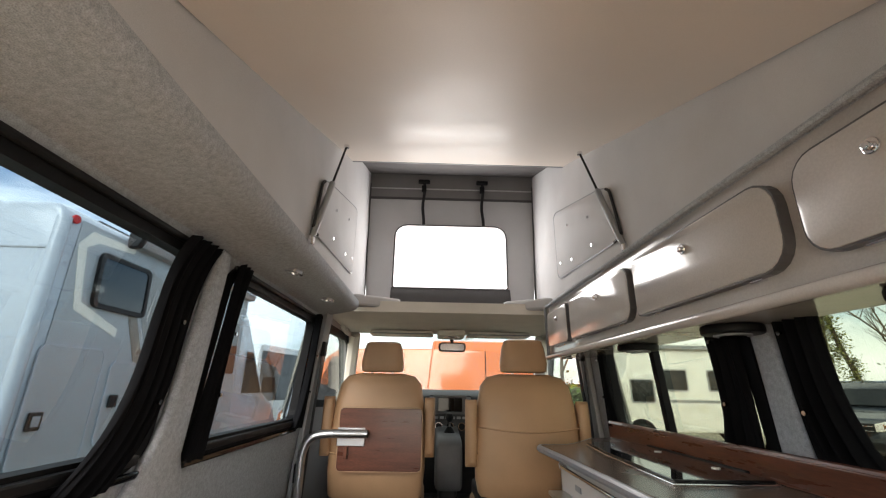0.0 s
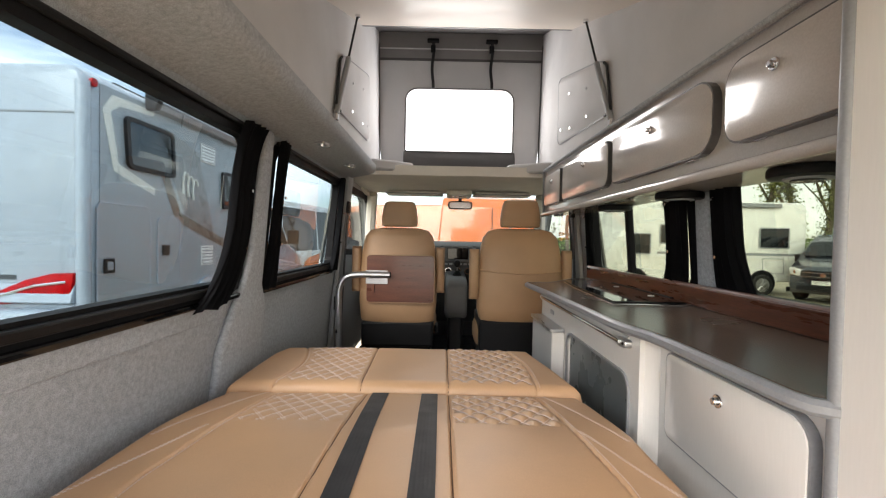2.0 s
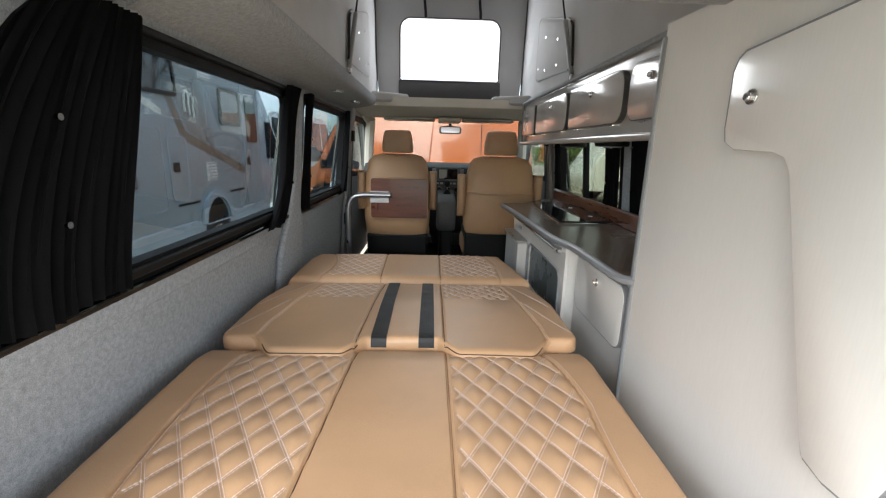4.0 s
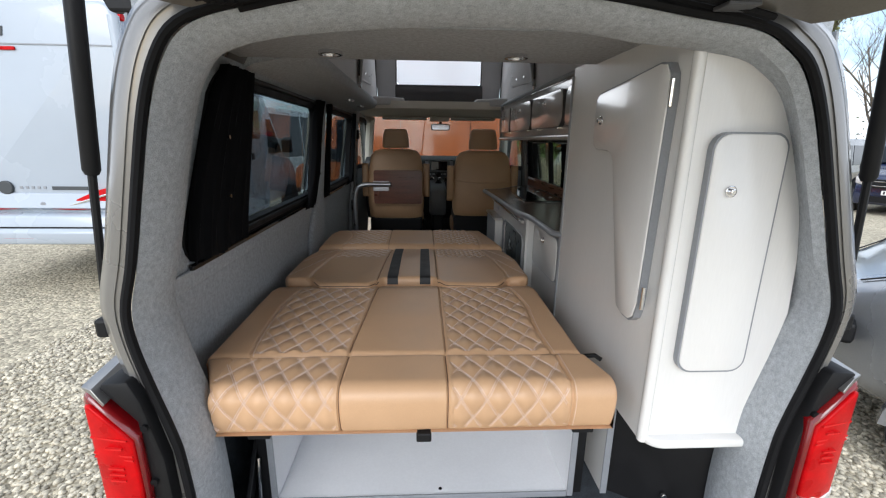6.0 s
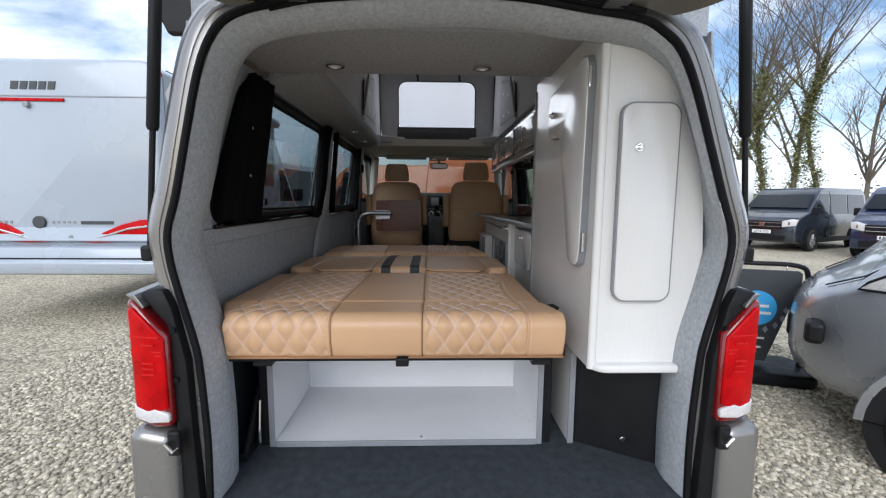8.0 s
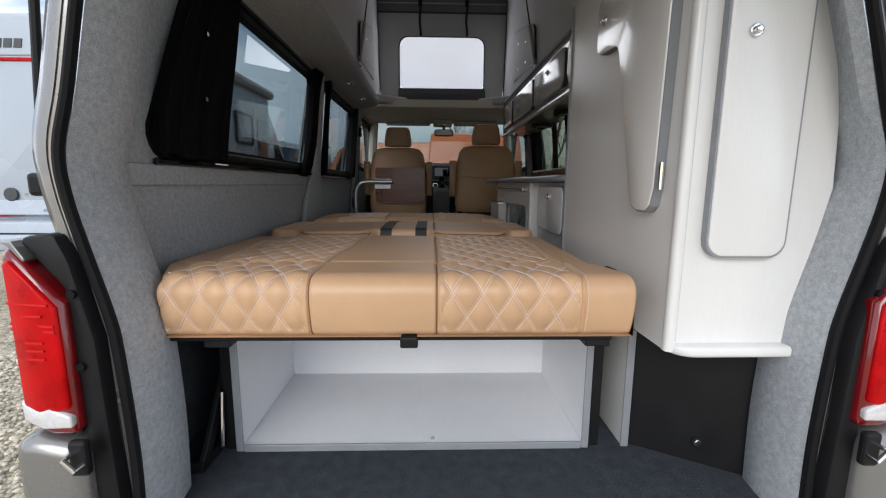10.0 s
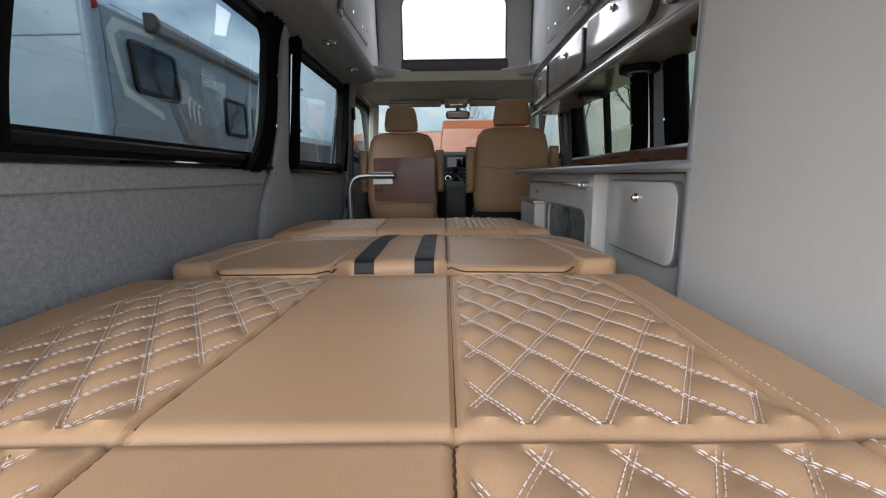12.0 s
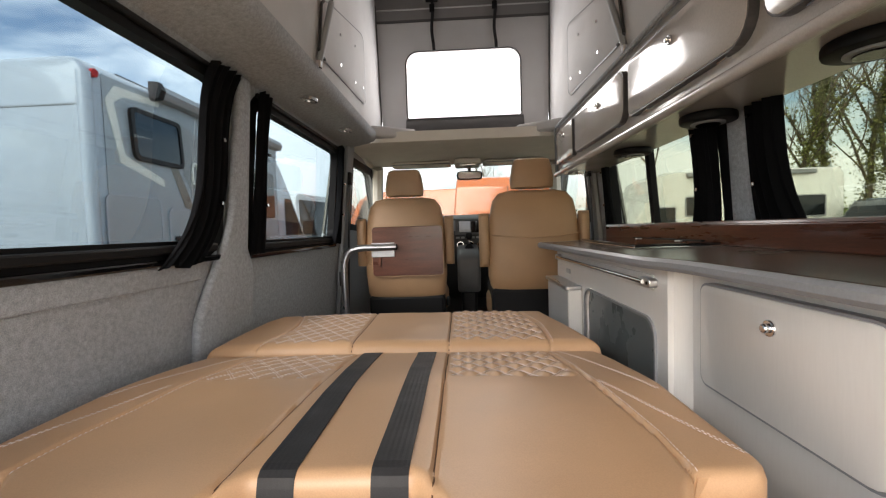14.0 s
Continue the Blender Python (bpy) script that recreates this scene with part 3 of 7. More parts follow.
bm = loft([felt_ring(0.05, 0.02, -0.38), felt_ring(0.0, -0.012, -0.44), felt_ring(-0.008, -0.030, -0.49), felt_ring(-0.010, -0.034, -0.51), ring_of(-0.006, -0.018, -0.575), ring_of(0.0, 0.0, -0.598)], False)
tagged(part("felt_surround", bm, FELT, smooth=True), "grey felt lining round the rear door opening", "lining", kind="structure")
bm = tube([(p[0], -0.606, p[1]) for p in contour(0.007, 0.007)], 0.010, 8)
tagged(part("door_seal", bm, RUBBER, smooth=True), "black rubber seal round the rear opening", "seal", kind="structure")
bm = loft([ring_of(0.002, 0.002, -0.60), ring_of(0.014, 0.014, -0.598), ring_of(0.028, 0.024, -0.598), ring_of(0.034, 0.03, -0.60)], False)
tagged(part("door_channel", bm, SILVER, smooth=True), "painted silver gutter channel round the rear opening", "channel", kind="structure")


def body_ring(y):
    """The body's outline where the rear corner meets the side panels and the roof."""
    out = []
    for p in contour(0, 0):
        s = 1 if p[0] > 0 else -1
        k = min(1, max(0, (p[1] - 1.75) / 0.25))
        side = s * (outer_x(p[1]) + 0.001)
        out.append((side * (1 - k) + p[0] * 1.27 * k, y, p[1] + 0.10 * k))
    return out


bm = loft([ring_of(0.031, 0.027, -0.602), ring_of(0.045, 0.036, -0.603), ring_of(0.070, 0.052, -0.585), ring_of(0.086, 0.064, -0.53), body_ring(-0.40)], False)
tagged(part("van_rear_corner", bm, SILVER, smooth=True), "silver painted rear corners and roof edge of the van", "van body", kind="structure")

# bumper, sill and lower corners
for sign in (-1, 1):
    e = 0.880 if sign > 0 else 0.895
    bm = prism([(sign * 0.765, 0.35), (sign * e, 0.35), (sign * e, 0.862), (sign * 0.85, 0.868), (sign * 0.765, 0.850)], "y", -0.66, -0.38, 0.03, 3)
    tagged(part("bumper_corner", bm, SILVER, smooth=True), "silver bumper corner under the tail lamp", "bumper", kind="structure")
    bm = prism([(sign * 0.712, 0.40), (sign * 0.775, 0.40), (sign * 0.775, 0.88), (sign * 0.780, 1.15), (sign * 0.845, 1.232), (sign * 0.845, 1.245), (sign * 0.785, 1.25), (sign * 0.765, 1.20), (sign * 0.735, 1.05)], "y", -0.63, -0.45, 0.01)
    tagged(part("lamp_bracket", bm, BLACK, smooth=True), "black plastic bracket beside the tail lamp", "bracket", kind="structure")
tagged(part("bumper", prism([(-0.78, 0.30), (-0.60, 0.30), (-0.60, 0.54), (-0.70, 0.56), (-0.78, 0.52)], "x", -0.80, 0.80, 0.02), SILVER), "silver rear bumper", "bumper", kind="structure")
tagged(part("door_sill", box(-0.70, 0.70, -0.66, -0.60, 0.53, 0.59, 0.01), BLACK), "black plastic loading sill", "sill", kind="structure")


def tail_lamp(sign):
    t = thing("tail_lamp", "tall red tail lamp with a clear lower reversing strip", "lamp", group="tail lamps")
    inset = 0.028 if sign > 0 else 0.004

    def wrap(pts, y0, y1, bevel):
        """A piece of the lens, drawn back round the van's corner."""
        bm = prism([(sign * a, b) for a, b in pts], "y", y0, y1, bevel, 3)
        for v in bm.verts:
            a = abs(v.co.x)
            v.co.y += 1.6 * max(0.0, a - 0.855) ** 1.5
            v.co.x += sign * (0.16 * (v.co.y + 0.655) - 0.030 - inset)
        bmesh.ops.recalc_face_normals(bm, faces=bm.faces)
        return bm

    shell = [(0.800, 0.868), (0.85, 0.866), (0.90, 0.876), (0.918, 0.90), (0.920, 1.205), (0.912, 1.228), (0.892, 1.222), (0.802, 1.125)]
    h = part("housing", wrap(shell, -0.650, -0.42, 0.018), RED_DARK, t, "deep red lamp lens", smooth=True)
    part("lens", wrap([(0.808, 0.925), (0.86, 0.908), (0.905, 0.915), (0.910, 1.20), (0.892, 1.205), (0.810, 1.120)], -0.656, -0.60, 0.008), RED, h, "bright red inner lens", smooth=True)
    part("reversing_lens", wrap([(0.806, 0.888), (0.86, 0.886), (0.908, 0.893), (0.911, 0.935), (0.87, 0.922), (0.845, 0.928), (0.806, 0.912)], -0.658, -0.60, 0.006), LENS, h, "clear lower lens", smooth=True)
    for z, a, b in ((1.125, 0.822, 0.905), (1.105, 0.835, 0.87), (1.086, 0.815, 0.905), (1.076, 0.815, 0.905), (1.055, 0.838, 0.872), (1.040, 0.838, 0.872), (1.024, 0.838, 0.872)):
        part("lens_bar", wrap([(a, z - 0.002), (b, z - 0.002), (b, z + 0.002), (a, z + 0.002)], -0.6585, -0.65, 0.0), LAMP_BAR, h)
    part("top_cap", wrap([(0.864, 1.200), (0.893, 1.2245), (0.915, 1.231), (0.915, 1.237), (0.886, 1.237), (0.858, 1.206)], -0.645, -0.42, 0.004), SILVER, t, "silver cap over the lamp", smooth=True)
    for zz in (1.14, 1.0):
        part("screw", disc((sign * 0.762, -0.634, zz), "y", 0.008, 0.006, 10), RUBBER, t)
    return t


tail_lamp(-1), tail_lamp(1)
for sign in (-1, 1):
    lt = thing("door_latch", "small metal latch striker on the rear corner", "latch")
    part("plate", box(min(sign * .742, sign * .775), max(sign * .742, sign * .775), -0.672, -0.655, 0.80, 0.87, 0.006), BLACK, lt)
    part("striker", tube([(sign * .75, -.672, .825), (sign * .75, -.69, .825), (sign * .768, -.69, .845), (sign * .768, -.672, .845)], .005, 8), CHROME, lt)

# raised tailgate with hinges and gas struts
gate = thing("tailgate", "raised silver tailgate seen from its underside", "tailgate")
def gate_half(y):
    """Half the tailgate's width, with rounded corners at its hinged edge."""
    return 0.80 - 0.24 * max(0.0, 1 - (-0.625 - y) / 0.22) ** 2


def gate_sheet(a0, a1, y0, y1, lo, hi, n=10):
    """A curved slab of the gate between two shares of its width and two places along it."""
    rings = []
    for k in range(n + 1):
        y = y1 + (y0 - y1) * (k / n) ** 1.6
        xs = [gate_half(y) * (a0 + (a1 - a0) * i / 16) for i in range(17)]
        zs = [2.036 + (-0.60 - y) * 0.14 - 0.16 * (1 - 0.75 * min(1, (-0.625 - y) / 0.12)) * (x / 0.8) ** 2 for x in xs]
        rings.append([(x, y, z + hi) for x, z in zip(xs, zs)] + [(x, y, z + lo) for x, z in zip(xs[::-1], zs[::-1])])
    return loft(rings)


part("outer_skin", gate_sheet(-1, 1, -1.85, -0.625, 0.036, 0.07), SILVER, gate, smooth=True)
for a0, a1, y0, y1 in ((-0.96, 0.96, -0.78, -0.632), (-0.96, 0.96, -1.82, -1.62), (-0.96, -0.74, -1.62, -0.78), (0.74, 0.96, -1.62, -0.78)):
    part("inner_frame", gate_sheet(a0, a1, y0, y1, 0.0, 0.034), GATE, gate, smooth=True)
part("inner_panel", gate_sheet(-0.74, 0.74, -1.62, -0.78, 0.018, 0.034), GREYPLAS, gate)
for dy, dz, rad in ((-0.612, 0.0, 0.006), (-0.622, 0.006, 0.005), (-0.634, 0.004, 0.006)):
    part("edge_seal", tube([(x * 0.06, dy, 2.030 + dz - 0.16 * (x * 0.06 / 0.8) ** 2) for x in range(-8, 9)], rad, 6), RUBBER, gate, "black rubber edge seal", smooth=True)
for xh in (-0.41, 0.40):
    hg = part("hinge", box(xh - 0.026, xh + 0.026, -0.668, -0.661, 1.992, 2.036, 0.002), HINGE, gate, "dark metal hinge")
    part("hinge_arm", box(xh - 0.03, xh + 0.03, -0.664, -0.62, 1.986, 1.993, 0.002), HINGE, hg)
    for dx in (-0.013, 0.013):
        part("bolt", disc((xh + dx, -0.670, 2.018), "y", 0.008, 0.006, 8), CHROME, hg)
pts = [(-0.47 - 0.015 * i, -0.635 - 0.0235 * i, 1.985 + 0.00045 * i * i - 0.02 * math.sin(math.pi * i / 10)) for i in range(11)]
part("cable_sleeve", tube(smooth_path(pts, 3), [0.012 if k % 2 else 0.015 for k in range(31)], 8), RUBBER, gate, "black rubber cable sleeve")
for sign in (-1, 1):
    s = thing("gas_strut", "black gas strut holding the tailgate open", "strut", group="tailgate struts")
    a, b = Vector((sign * 0.872, -0.535, 1.335)), Vector((sign * 0.77, -0.575, 2.15))
    m = a.lerp(b, 0.42)
    part("rod", tube([a, m], 0.008, 8), BLACK, s)
    part("cylinder", tube([m, m.lerp(b, 0.02), b.lerp(m, 0.02), b], [0.012, 0.016, 0.016, 0.012], 12), BLACK, s, smooth=True)
    part("ball_joint", box(a.x - 0.016, a.x + 0.016, -0.556, -0.52, 1.315, 1.36, 0.008), BLACK, s)

# awning case on the left roof edge
aw = thing("awning", "dark grey roll-out awning case along the roof edge", "awning")
part("case", prism([(-1.02, 2.10), (-0.90, 2.10), (-0.885, 2.18), (-0.92, 2.23), (-1.03, 2.21), (-1.045, 2.15)], "y", -0.08, 2.6, 0.012), EDGE, aw)
part("end_cap", prism([(-1.03, 2.09), (-0.89, 2.09), (-0.872, 2.18), (-0.91, 2.24), (-1.04, 2.22), (-1.058, 2.15)], "y", -0.115, -0.08, 0.008), BLACK, aw)
part("bracket", box(-0.90, -0.74, 0.1, 0.18, 2.085, 2.12, 0.005), BLACK, aw)

# ---- pop-up roof ----
SL = 0.381


def roof_z(y):
    return 2.006 + SL * y


rf = thing("roof_board", "smooth greige roof bed board, tilted up to the front", "roof board")
bm = prism([(0.13, roof_z(0.13)), (2.084, roof_z(2.084)), (2.084, roof_z(2.084) + 0.022), (0.13, roof_z(0.13) + 0.022)], "x", -0.60, 0.60, 0.004)
for v in bm.verts:
    v.co.x *= 0.93 + 0.075 * v.co.y / 2.084
part("board", bm, BOARD, rf)
part("edge_strip", prism([(2.085, roof_z(2.084) - 0.002), (2.092, roof_z(2.084) - 0.002), (2.092, roof_z(2.084) + 0.026), (2.085, roof_z(2.084) + 0.026)], "x", -0.60, 0.60), EDGE, rf)
bm = prism([(-0.05, roof_z(0) + 0.06), (3.06, roof_z(3.06) + 0.06), (3.06, roof_z(3.06) + 0.11), (1.5, roof_z(1.5) + 0.15), (-0.05, roof_z(0) + 0.10)], "x", -0.72, 0.72, 0.015)
tagged(part("roof_shell", bm, CANVAS_DARK), "pop-up roof shell with a dark lined underside", "roof", kind="structure")


def canvas_side(sign):
    """The tent wall: a sheet from the opening's edge to the tilted roof, with soft creases."""
    ny, nz = 60, 14
    rings = []
    for i in range(ny + 1):
        y = 0.05 + 2.95 * i / ny
        lo, hi = 2.075, max(2.085, roof_z(y) + 0.062)
        row = []
        for k in range(nz + 1):
            t = k / nz
            z = lo + (hi - lo) * t
            x = 0.572 + 0.045 * max(0, (y - 1.6) / 1.4) ** 1.5 + 0.02 * t * (y / 3) + 0.005 * noise.noise((y * 3, z * 5, sign)) * min(1, 6 * t)
            row.append((x, y, z))
        back = [(x + 0.004, y_, z) for x, y_, z in row]
        rings.append([(sign * a, b, c) for a, b, c in row + back[::-1]])
    c = thing("tent_wall", "grey fabric side wall of the pop-up roof", "tent wall", group="roof canvas")
    part("cloth", loft(rings), CANVAS, c, smooth=True)

    def at(y, z, off):
        t = (z - 2.075) / max(0.01, roof_z(y) + 0.062 - 2.075)
        return (sign * (0.572 + 0.045 * max(0, (y - 1.6) / 1.4) ** 1.5 + 0.02 * t * (y / 3) - off), y, z)

    out = []
    for u, v in rrect(0, 1, 0, 1, (0.10, 0.16, 0.08, 0.08)):
        lo_y, hi_y = 1.42 + 0.86 * u, 1.50 + 0.82 * u
        out.append((lo_y + (hi_y - lo_y) * v, (2.135 + 0.055 * u) * (1 - v) + (2.39 + 0.22 * u) * v))
    flap = loft([[at(y, z, 0.004) for y, z in out], [at(1.88 + (y - 1.88) * 0.97, 2.33 + (z - 2.33) * 0.96, 0.010) for y, z in out]])
    f = part("flap", flap, CANVAS, c, "closed fabric window flap", smooth=True)
    part("piping", tube([at(y, z, 0.006) for y, z in out], 0.003, 6, True), EDGE, f)
    zipline = [at(y, z, 0.010) for y, z in out if y < 1.535]
    part("zip", tube(zipline, 0.006, 6), STRAP, f, "black zip edge")
    for y, z in ((1.72, 2.34), (1.70, 2.20), (2.02, 2.42), (2.18, 2.26), (1.98, 2.22)):
        part("popper", disc(at(y, z, 0.016), "x", 0.007, 0.006, 10), CHROME, f)
    part("corner_piping", tube([at(2.94, 2.12, 0.004), at(2.94, 2.6, 0.004), at(2.94, 3.1, 0.004)], 0.006, 6), CANVAS_DARK, c)
    return c


canvas_side(-1), canvas_side(1)

tf = thing("tent_front", "grey fabric front wall of the pop-up roof with a window", "tent wall", group="roof canvas")
hole = rrect(-0.42, 0.415, 2.28, 2.765, (0.09, 0.09, 0.02, 0.02))
bm = holed([(-0.60, 2.10), (0.60, 2.10), (0.665, 3.24), (-0.665, 3.24)], [hole], lambda x, z: (x, 2.955, z), lambda x, z: (x, 2.962, z))
part("cloth", bm, CANVAS, tf)
part("film", prism(rrect(-0.43, 0.425, 2.27, 2.775, 0.09), "y", 2.966, 2.968), FILM, tf, "bright translucent window film").visible_shadow = False
part("window_piping", tube([(x, 2.952, z) for x, z in hole], 0.006, 6, True), CANVAS_DARK, tf)
bm = loft([[(x, 2.953 - d, z) for x in (-0.43, -0.2, 0, 0.2, 0.43)] for z, d in ((2.105, 0.0), (2.12, 0.028), (2.16, 0.035), (2.21, 0.03), (2.25, 0.016), (2.282, 0.0))], False)
part("rolled_cover", bm, CANVAS_DARK, tf, "dark rolled-down window cover", smooth=True)
part("upper_band", box(-0.645, 0.645, 2.945, 2.954, 2.99, 3.23, 0.003), CANVAS_MID, tf, "darker upper fabric band")
part("seam", box(-0.64, 0.64, 2.940, 2.952, 2.975, 2.992, 0.003), CANVAS_DARK, tf)
part("seam", box(-0.64, 0.64, 2.938, 2.946, 3.06, 3.07, 0.003), CANVAS, tf)
for xs in (-0.214, 0.235):
    st = thing("strap", "black webbing strap hanging with a plastic buckle", "strap", group="roof straps")
    pts = [(xs + 0.006 * math.sin(i), 2.925 - 0.004 * i % 0.01, 3.12 - 0.045 * i) for i in range(9)]
    part("webbing", loft([[(x - 0.011, y, z), (x + 0.011, y, z), (x + 0.011, y + 0.004, z), (x - 0.011, y + 0.004, z)] for x, y, z in pts]), STRAP, st)
    part("buckle", box(xs - 0.018, xs + 0.018, 2.915, 2.935, 3.03, 3.085, 0.005), BLACK, st)
    part("anchor", box(xs - 0.045, xs + 0.045, 2.905, 2.94, 3.105, 3.13, 0.006), BLACK, st)

# front ledge of the roof opening
bm = prism([(2.62, 2.035), (2.65, 2.10), (2.72, 2.115), (2.96, 2.115), (2.96, 2.03)], "x", -0.60, 0.60, 0.008)
tagged(part("roof_ledge", bm, EDGE), "dark grey ledge at the front of the roof opening", "ledge", kind="structure")
for sign in (-1, 1):
    bm = prism([(sign * 0.33, 2.62), (sign * 0.60, 2.46), (sign * 0.60, 2.95), (sign * 0.33, 2.95)], "z", 2.06, 2.13, 0.015, 2)
    tagged(part("corner_ledge", bm, CANVAS), "pale grey corner filler of the roof opening", "ledge", kind="structure")
    h = thing("grab_slot", "black recessed grab handle in the roof ledge", "handle", group="grab slots")
    part("slot", box(sign * 0.2 - 0.05, sign * 0.2 + 0.05, 2.61, 2.64, 2.06, 2.075, 0.005), BLACK, h)

# gas struts of the pop-up roof
for sign in (-1, 1):
    s = thing("roof_strut", "slim gas strut with ball ends holding the roof up", "strut", group="roof struts")
    a, b = Vector((sign * 0.562, 1.41, 2.09)), Vector((sign * 0.532, 1.665, 2.632))
    m = a.lerp(b, 0.56)
    part("cylinder", tube([a, a.lerp(b, 0.02), m.lerp(a, 0.02), m], [0.008, 0.012, 0.012, 0.007], 12), GREYPLAS, s, smooth=True)
    part("rod", tube([m, b], 0.005, 8), BLACK, s)
    part("ball_joint", disc((b.x, b.y, b.z), "z", 0.012, 0.02, 10, 0.004), CHROME, s)
    part("ball_joint", disc((a.x, a.y, a.z), "z", 0.013, 0.03, 10, 0.004), CHROME, s)


def downlight(x, y, z, tilt=0.0):
    d = thing("downlight", "small round chrome downlight, switched off", "light", (x, y, z), group="downlights")
    o = [(0.036 * math.cos(2 * math.pi * i / 24), 0.036 * math.sin(2 * math.pi * i / 24)) for i in range(24)]
    i_ = [(0.027 * math.cos(2 * math.pi * i / 24), 0.027 * math.sin(2 * math.pi * i / 24)) for i in range(24)]
    part("bezel", hoop(o, i_, "z", -0.008, 0.004), CHROME, d, "chrome bezel", smooth=True)
    part("lens", disc((0, 0, -0.001), "z", 0.027, 0.006, 20), LENS, d, "frosted lens")
    d.rotation_euler = (0, radians(tilt), 0)
    return d


downlight(-0.437, -0.06, CEIL - 0.002)
downlight(0.13, -0.06, CEIL - 0.002)
downlight(-0.655, 1.55, 2.012, 10)
downlight(-0.655, 2.08, 2.012, 10)


# ---- bed ----

def flat_profile(y_far, y_near, z):
    return lambda s: (y_far - s, z, 0.0, 1.0), y_far - y_near


def lip_profile(y_far, y_front, z, z_low, r=0.042):
    """Flat top, a rounded nose and a front face that falls to z_low."""
    flat, arc = y_far - (y_front + r), r * math.pi / 2
    down = (z - r) - z_low

    def f(s):
        if s < flat:
            return (y_far - s, z, 0.0, 1.0)
        if s < flat + arc:
            a = (s - flat) / r
            return (y_front + r - r * math.sin(a), z - r + r * math.cos(a), -math.sin(a), math.cos(a))
        d = s - flat - arc
        return (y_front + 0.02 * (d / down) ** 2, z - r - d, -1.0, 0.0)

    return f, flat + arc + down


def cushion(bed, name, prof, length, span, quilted, grooves, z_under, r=0.028, shift=None, drop_far=True, drop_near=True, step=0.0055, seed=0, puff=0.012, s0=0.0, deco=(), DW=0.067, DH=0.108, left_puff=1.0):
    """A padded panel. span(s): its x from and to; quilted(x, s): whether diamonds are stitched there; grooves: seam lines x(s)."""
    ns, nx = max(8, int(length / step)), int(1.1 / 0.004)

    def origin(x):
        return -0.372 if x < -0.25 else -0.092

    def disp(x, s):
        x0, x1 = span(s)
        h = 0.004 * math.sin(math.pi * min(1, max(0, (x - x0) / (x1 - x0)))) + 0.0026 * noise.noise((x * 6, s * 6, seed))
        if quilted(x, s):
            xo = x - origin(x)
            u, v = xo / DW + (s - s0) / DH, xo / DW - (s - s0) / DH
            swell = puff * (left_puff if x < -0.25 else 1.0)
            h += swell * (abs(math.sin(math.pi * u)) * abs(math.sin(math.pi * v))) ** 0.7 - swell * 0.5
        for g in grooves:
            h -= 0.007 * math.exp(-(((x - g(s)) / 0.0034) ** 2))
        e = min(x - x0, x1 - x, s if drop_far else 9, length - s if drop_near else 9)
        if e < r:
            e = max(e, 0)
            h -= r - math.sqrt(max(0.0, r * r - (r - e) ** 2))
        return h

    def place(x, s, off=0.0):
        y, z, ny, nz = prof(min(max(s, 0), length))
        d = disp(x, s) + off
        return (x, y + ny * d + (shift(x, s) if shift else 0.0), z + nz * d)

    rows = []
    for j in range(ns + 1):
        s = length * j / ns
        x0, x1 = span(s)
        rows.append([place(x0 + (x1 - x0) * i / nx, s) for i in range(nx + 1)])
    verts = [p for row in rows for p in row]
    w = nx + 1
    faces = [(j * w + i, j * w + i + 1, (j + 1) * w + i + 1, (j + 1) * w + i) for j in range(ns) for i in range(nx)]
    rim = [i for i in range(w)] + [j * w + nx for j in range(1, ns + 1)] + [ns * w + i for i in range(nx - 1, -1, -1)] + [j * w for j in range(ns - 1, 0, -1)]
    base = len(verts)
    verts += [(verts[i][0], verts[i][1], min(z_under, verts[i][2] - 0.004)) for i in rim]
    n = len(rim)
    faces += [(rim[k], base + k, base + (k + 1) % n, rim[(k + 1) % n]) for k in range(n)]
    faces.append(tuple(range(base + n - 1, base - 1, -1)))
    cu = raw(name, verts, [f[::-1] for f in faces], LEATHER, bed, smooth=True)
    for g in grooves[:2]:
        part("seam", tube([place(g(s), s, 0.0008) for s in np.linspace(0.004, length - 0.004, 40)], 0.0017, 5), SEAM, cu, "dark sewn seam")
    # thread: two rows of short stitches along every seam of the diamonds
    tv, tf_ = [], []

    def dash(x, s, dx, ds):
        a, b = place(x - dx, s - ds, 0.0006), place(x + dx, s + ds, 0.0006)
        wx, ws = -ds / math.hypot(dx, ds) * 0.0009, dx / math.hypot(dx, ds) * 0.0009
        c, d = place(x - dx + wx, s - ds + ws, 0.0006), place(x + dx + wx, s + ds + ws, 0.0006)
        top = place(x + wx / 2, s + ws / 2, 0.0018)
        k = len(tv)
        tv.extend((a, b, d, c, top))
        tf_.extend(((k, k + 1, k + 4), (k + 1, k + 2, k + 4), (k + 2, k + 3, k + 4), (k + 3, k, k + 4)))

    m = int(1.2 / DW + length / DH) + 3
    for sgn in (1, -1):
        fx, fs = -sgn * DW, DH
        q = math.hypot(fx, fs)
        fx, fs = fx / q, fs / q
        for k in range(-m, m + 1):
            s = 0.004
            while s < length - 0.004:
                for xo in (-0.372, -0.092):
                  x = xo + DW * (k - sgn * (s - s0) / DH)
                  if origin(x) == xo and quilted(x, s) and quilted(x + 4 * fx * 0.002, s):
                      for off in (-0.0025, 0.0025):
                        dash(x + off * fs, s - off * fx, 0.0034 * fx, 0.0034 * fs)
                s += 0.0085 * fs
    for g in grooves[2:]:
        s = 0.01
        while s < length - 0.01:
            dash(g(s) + 0.009, s, 0.00002, 0.003)
            s += 0.009
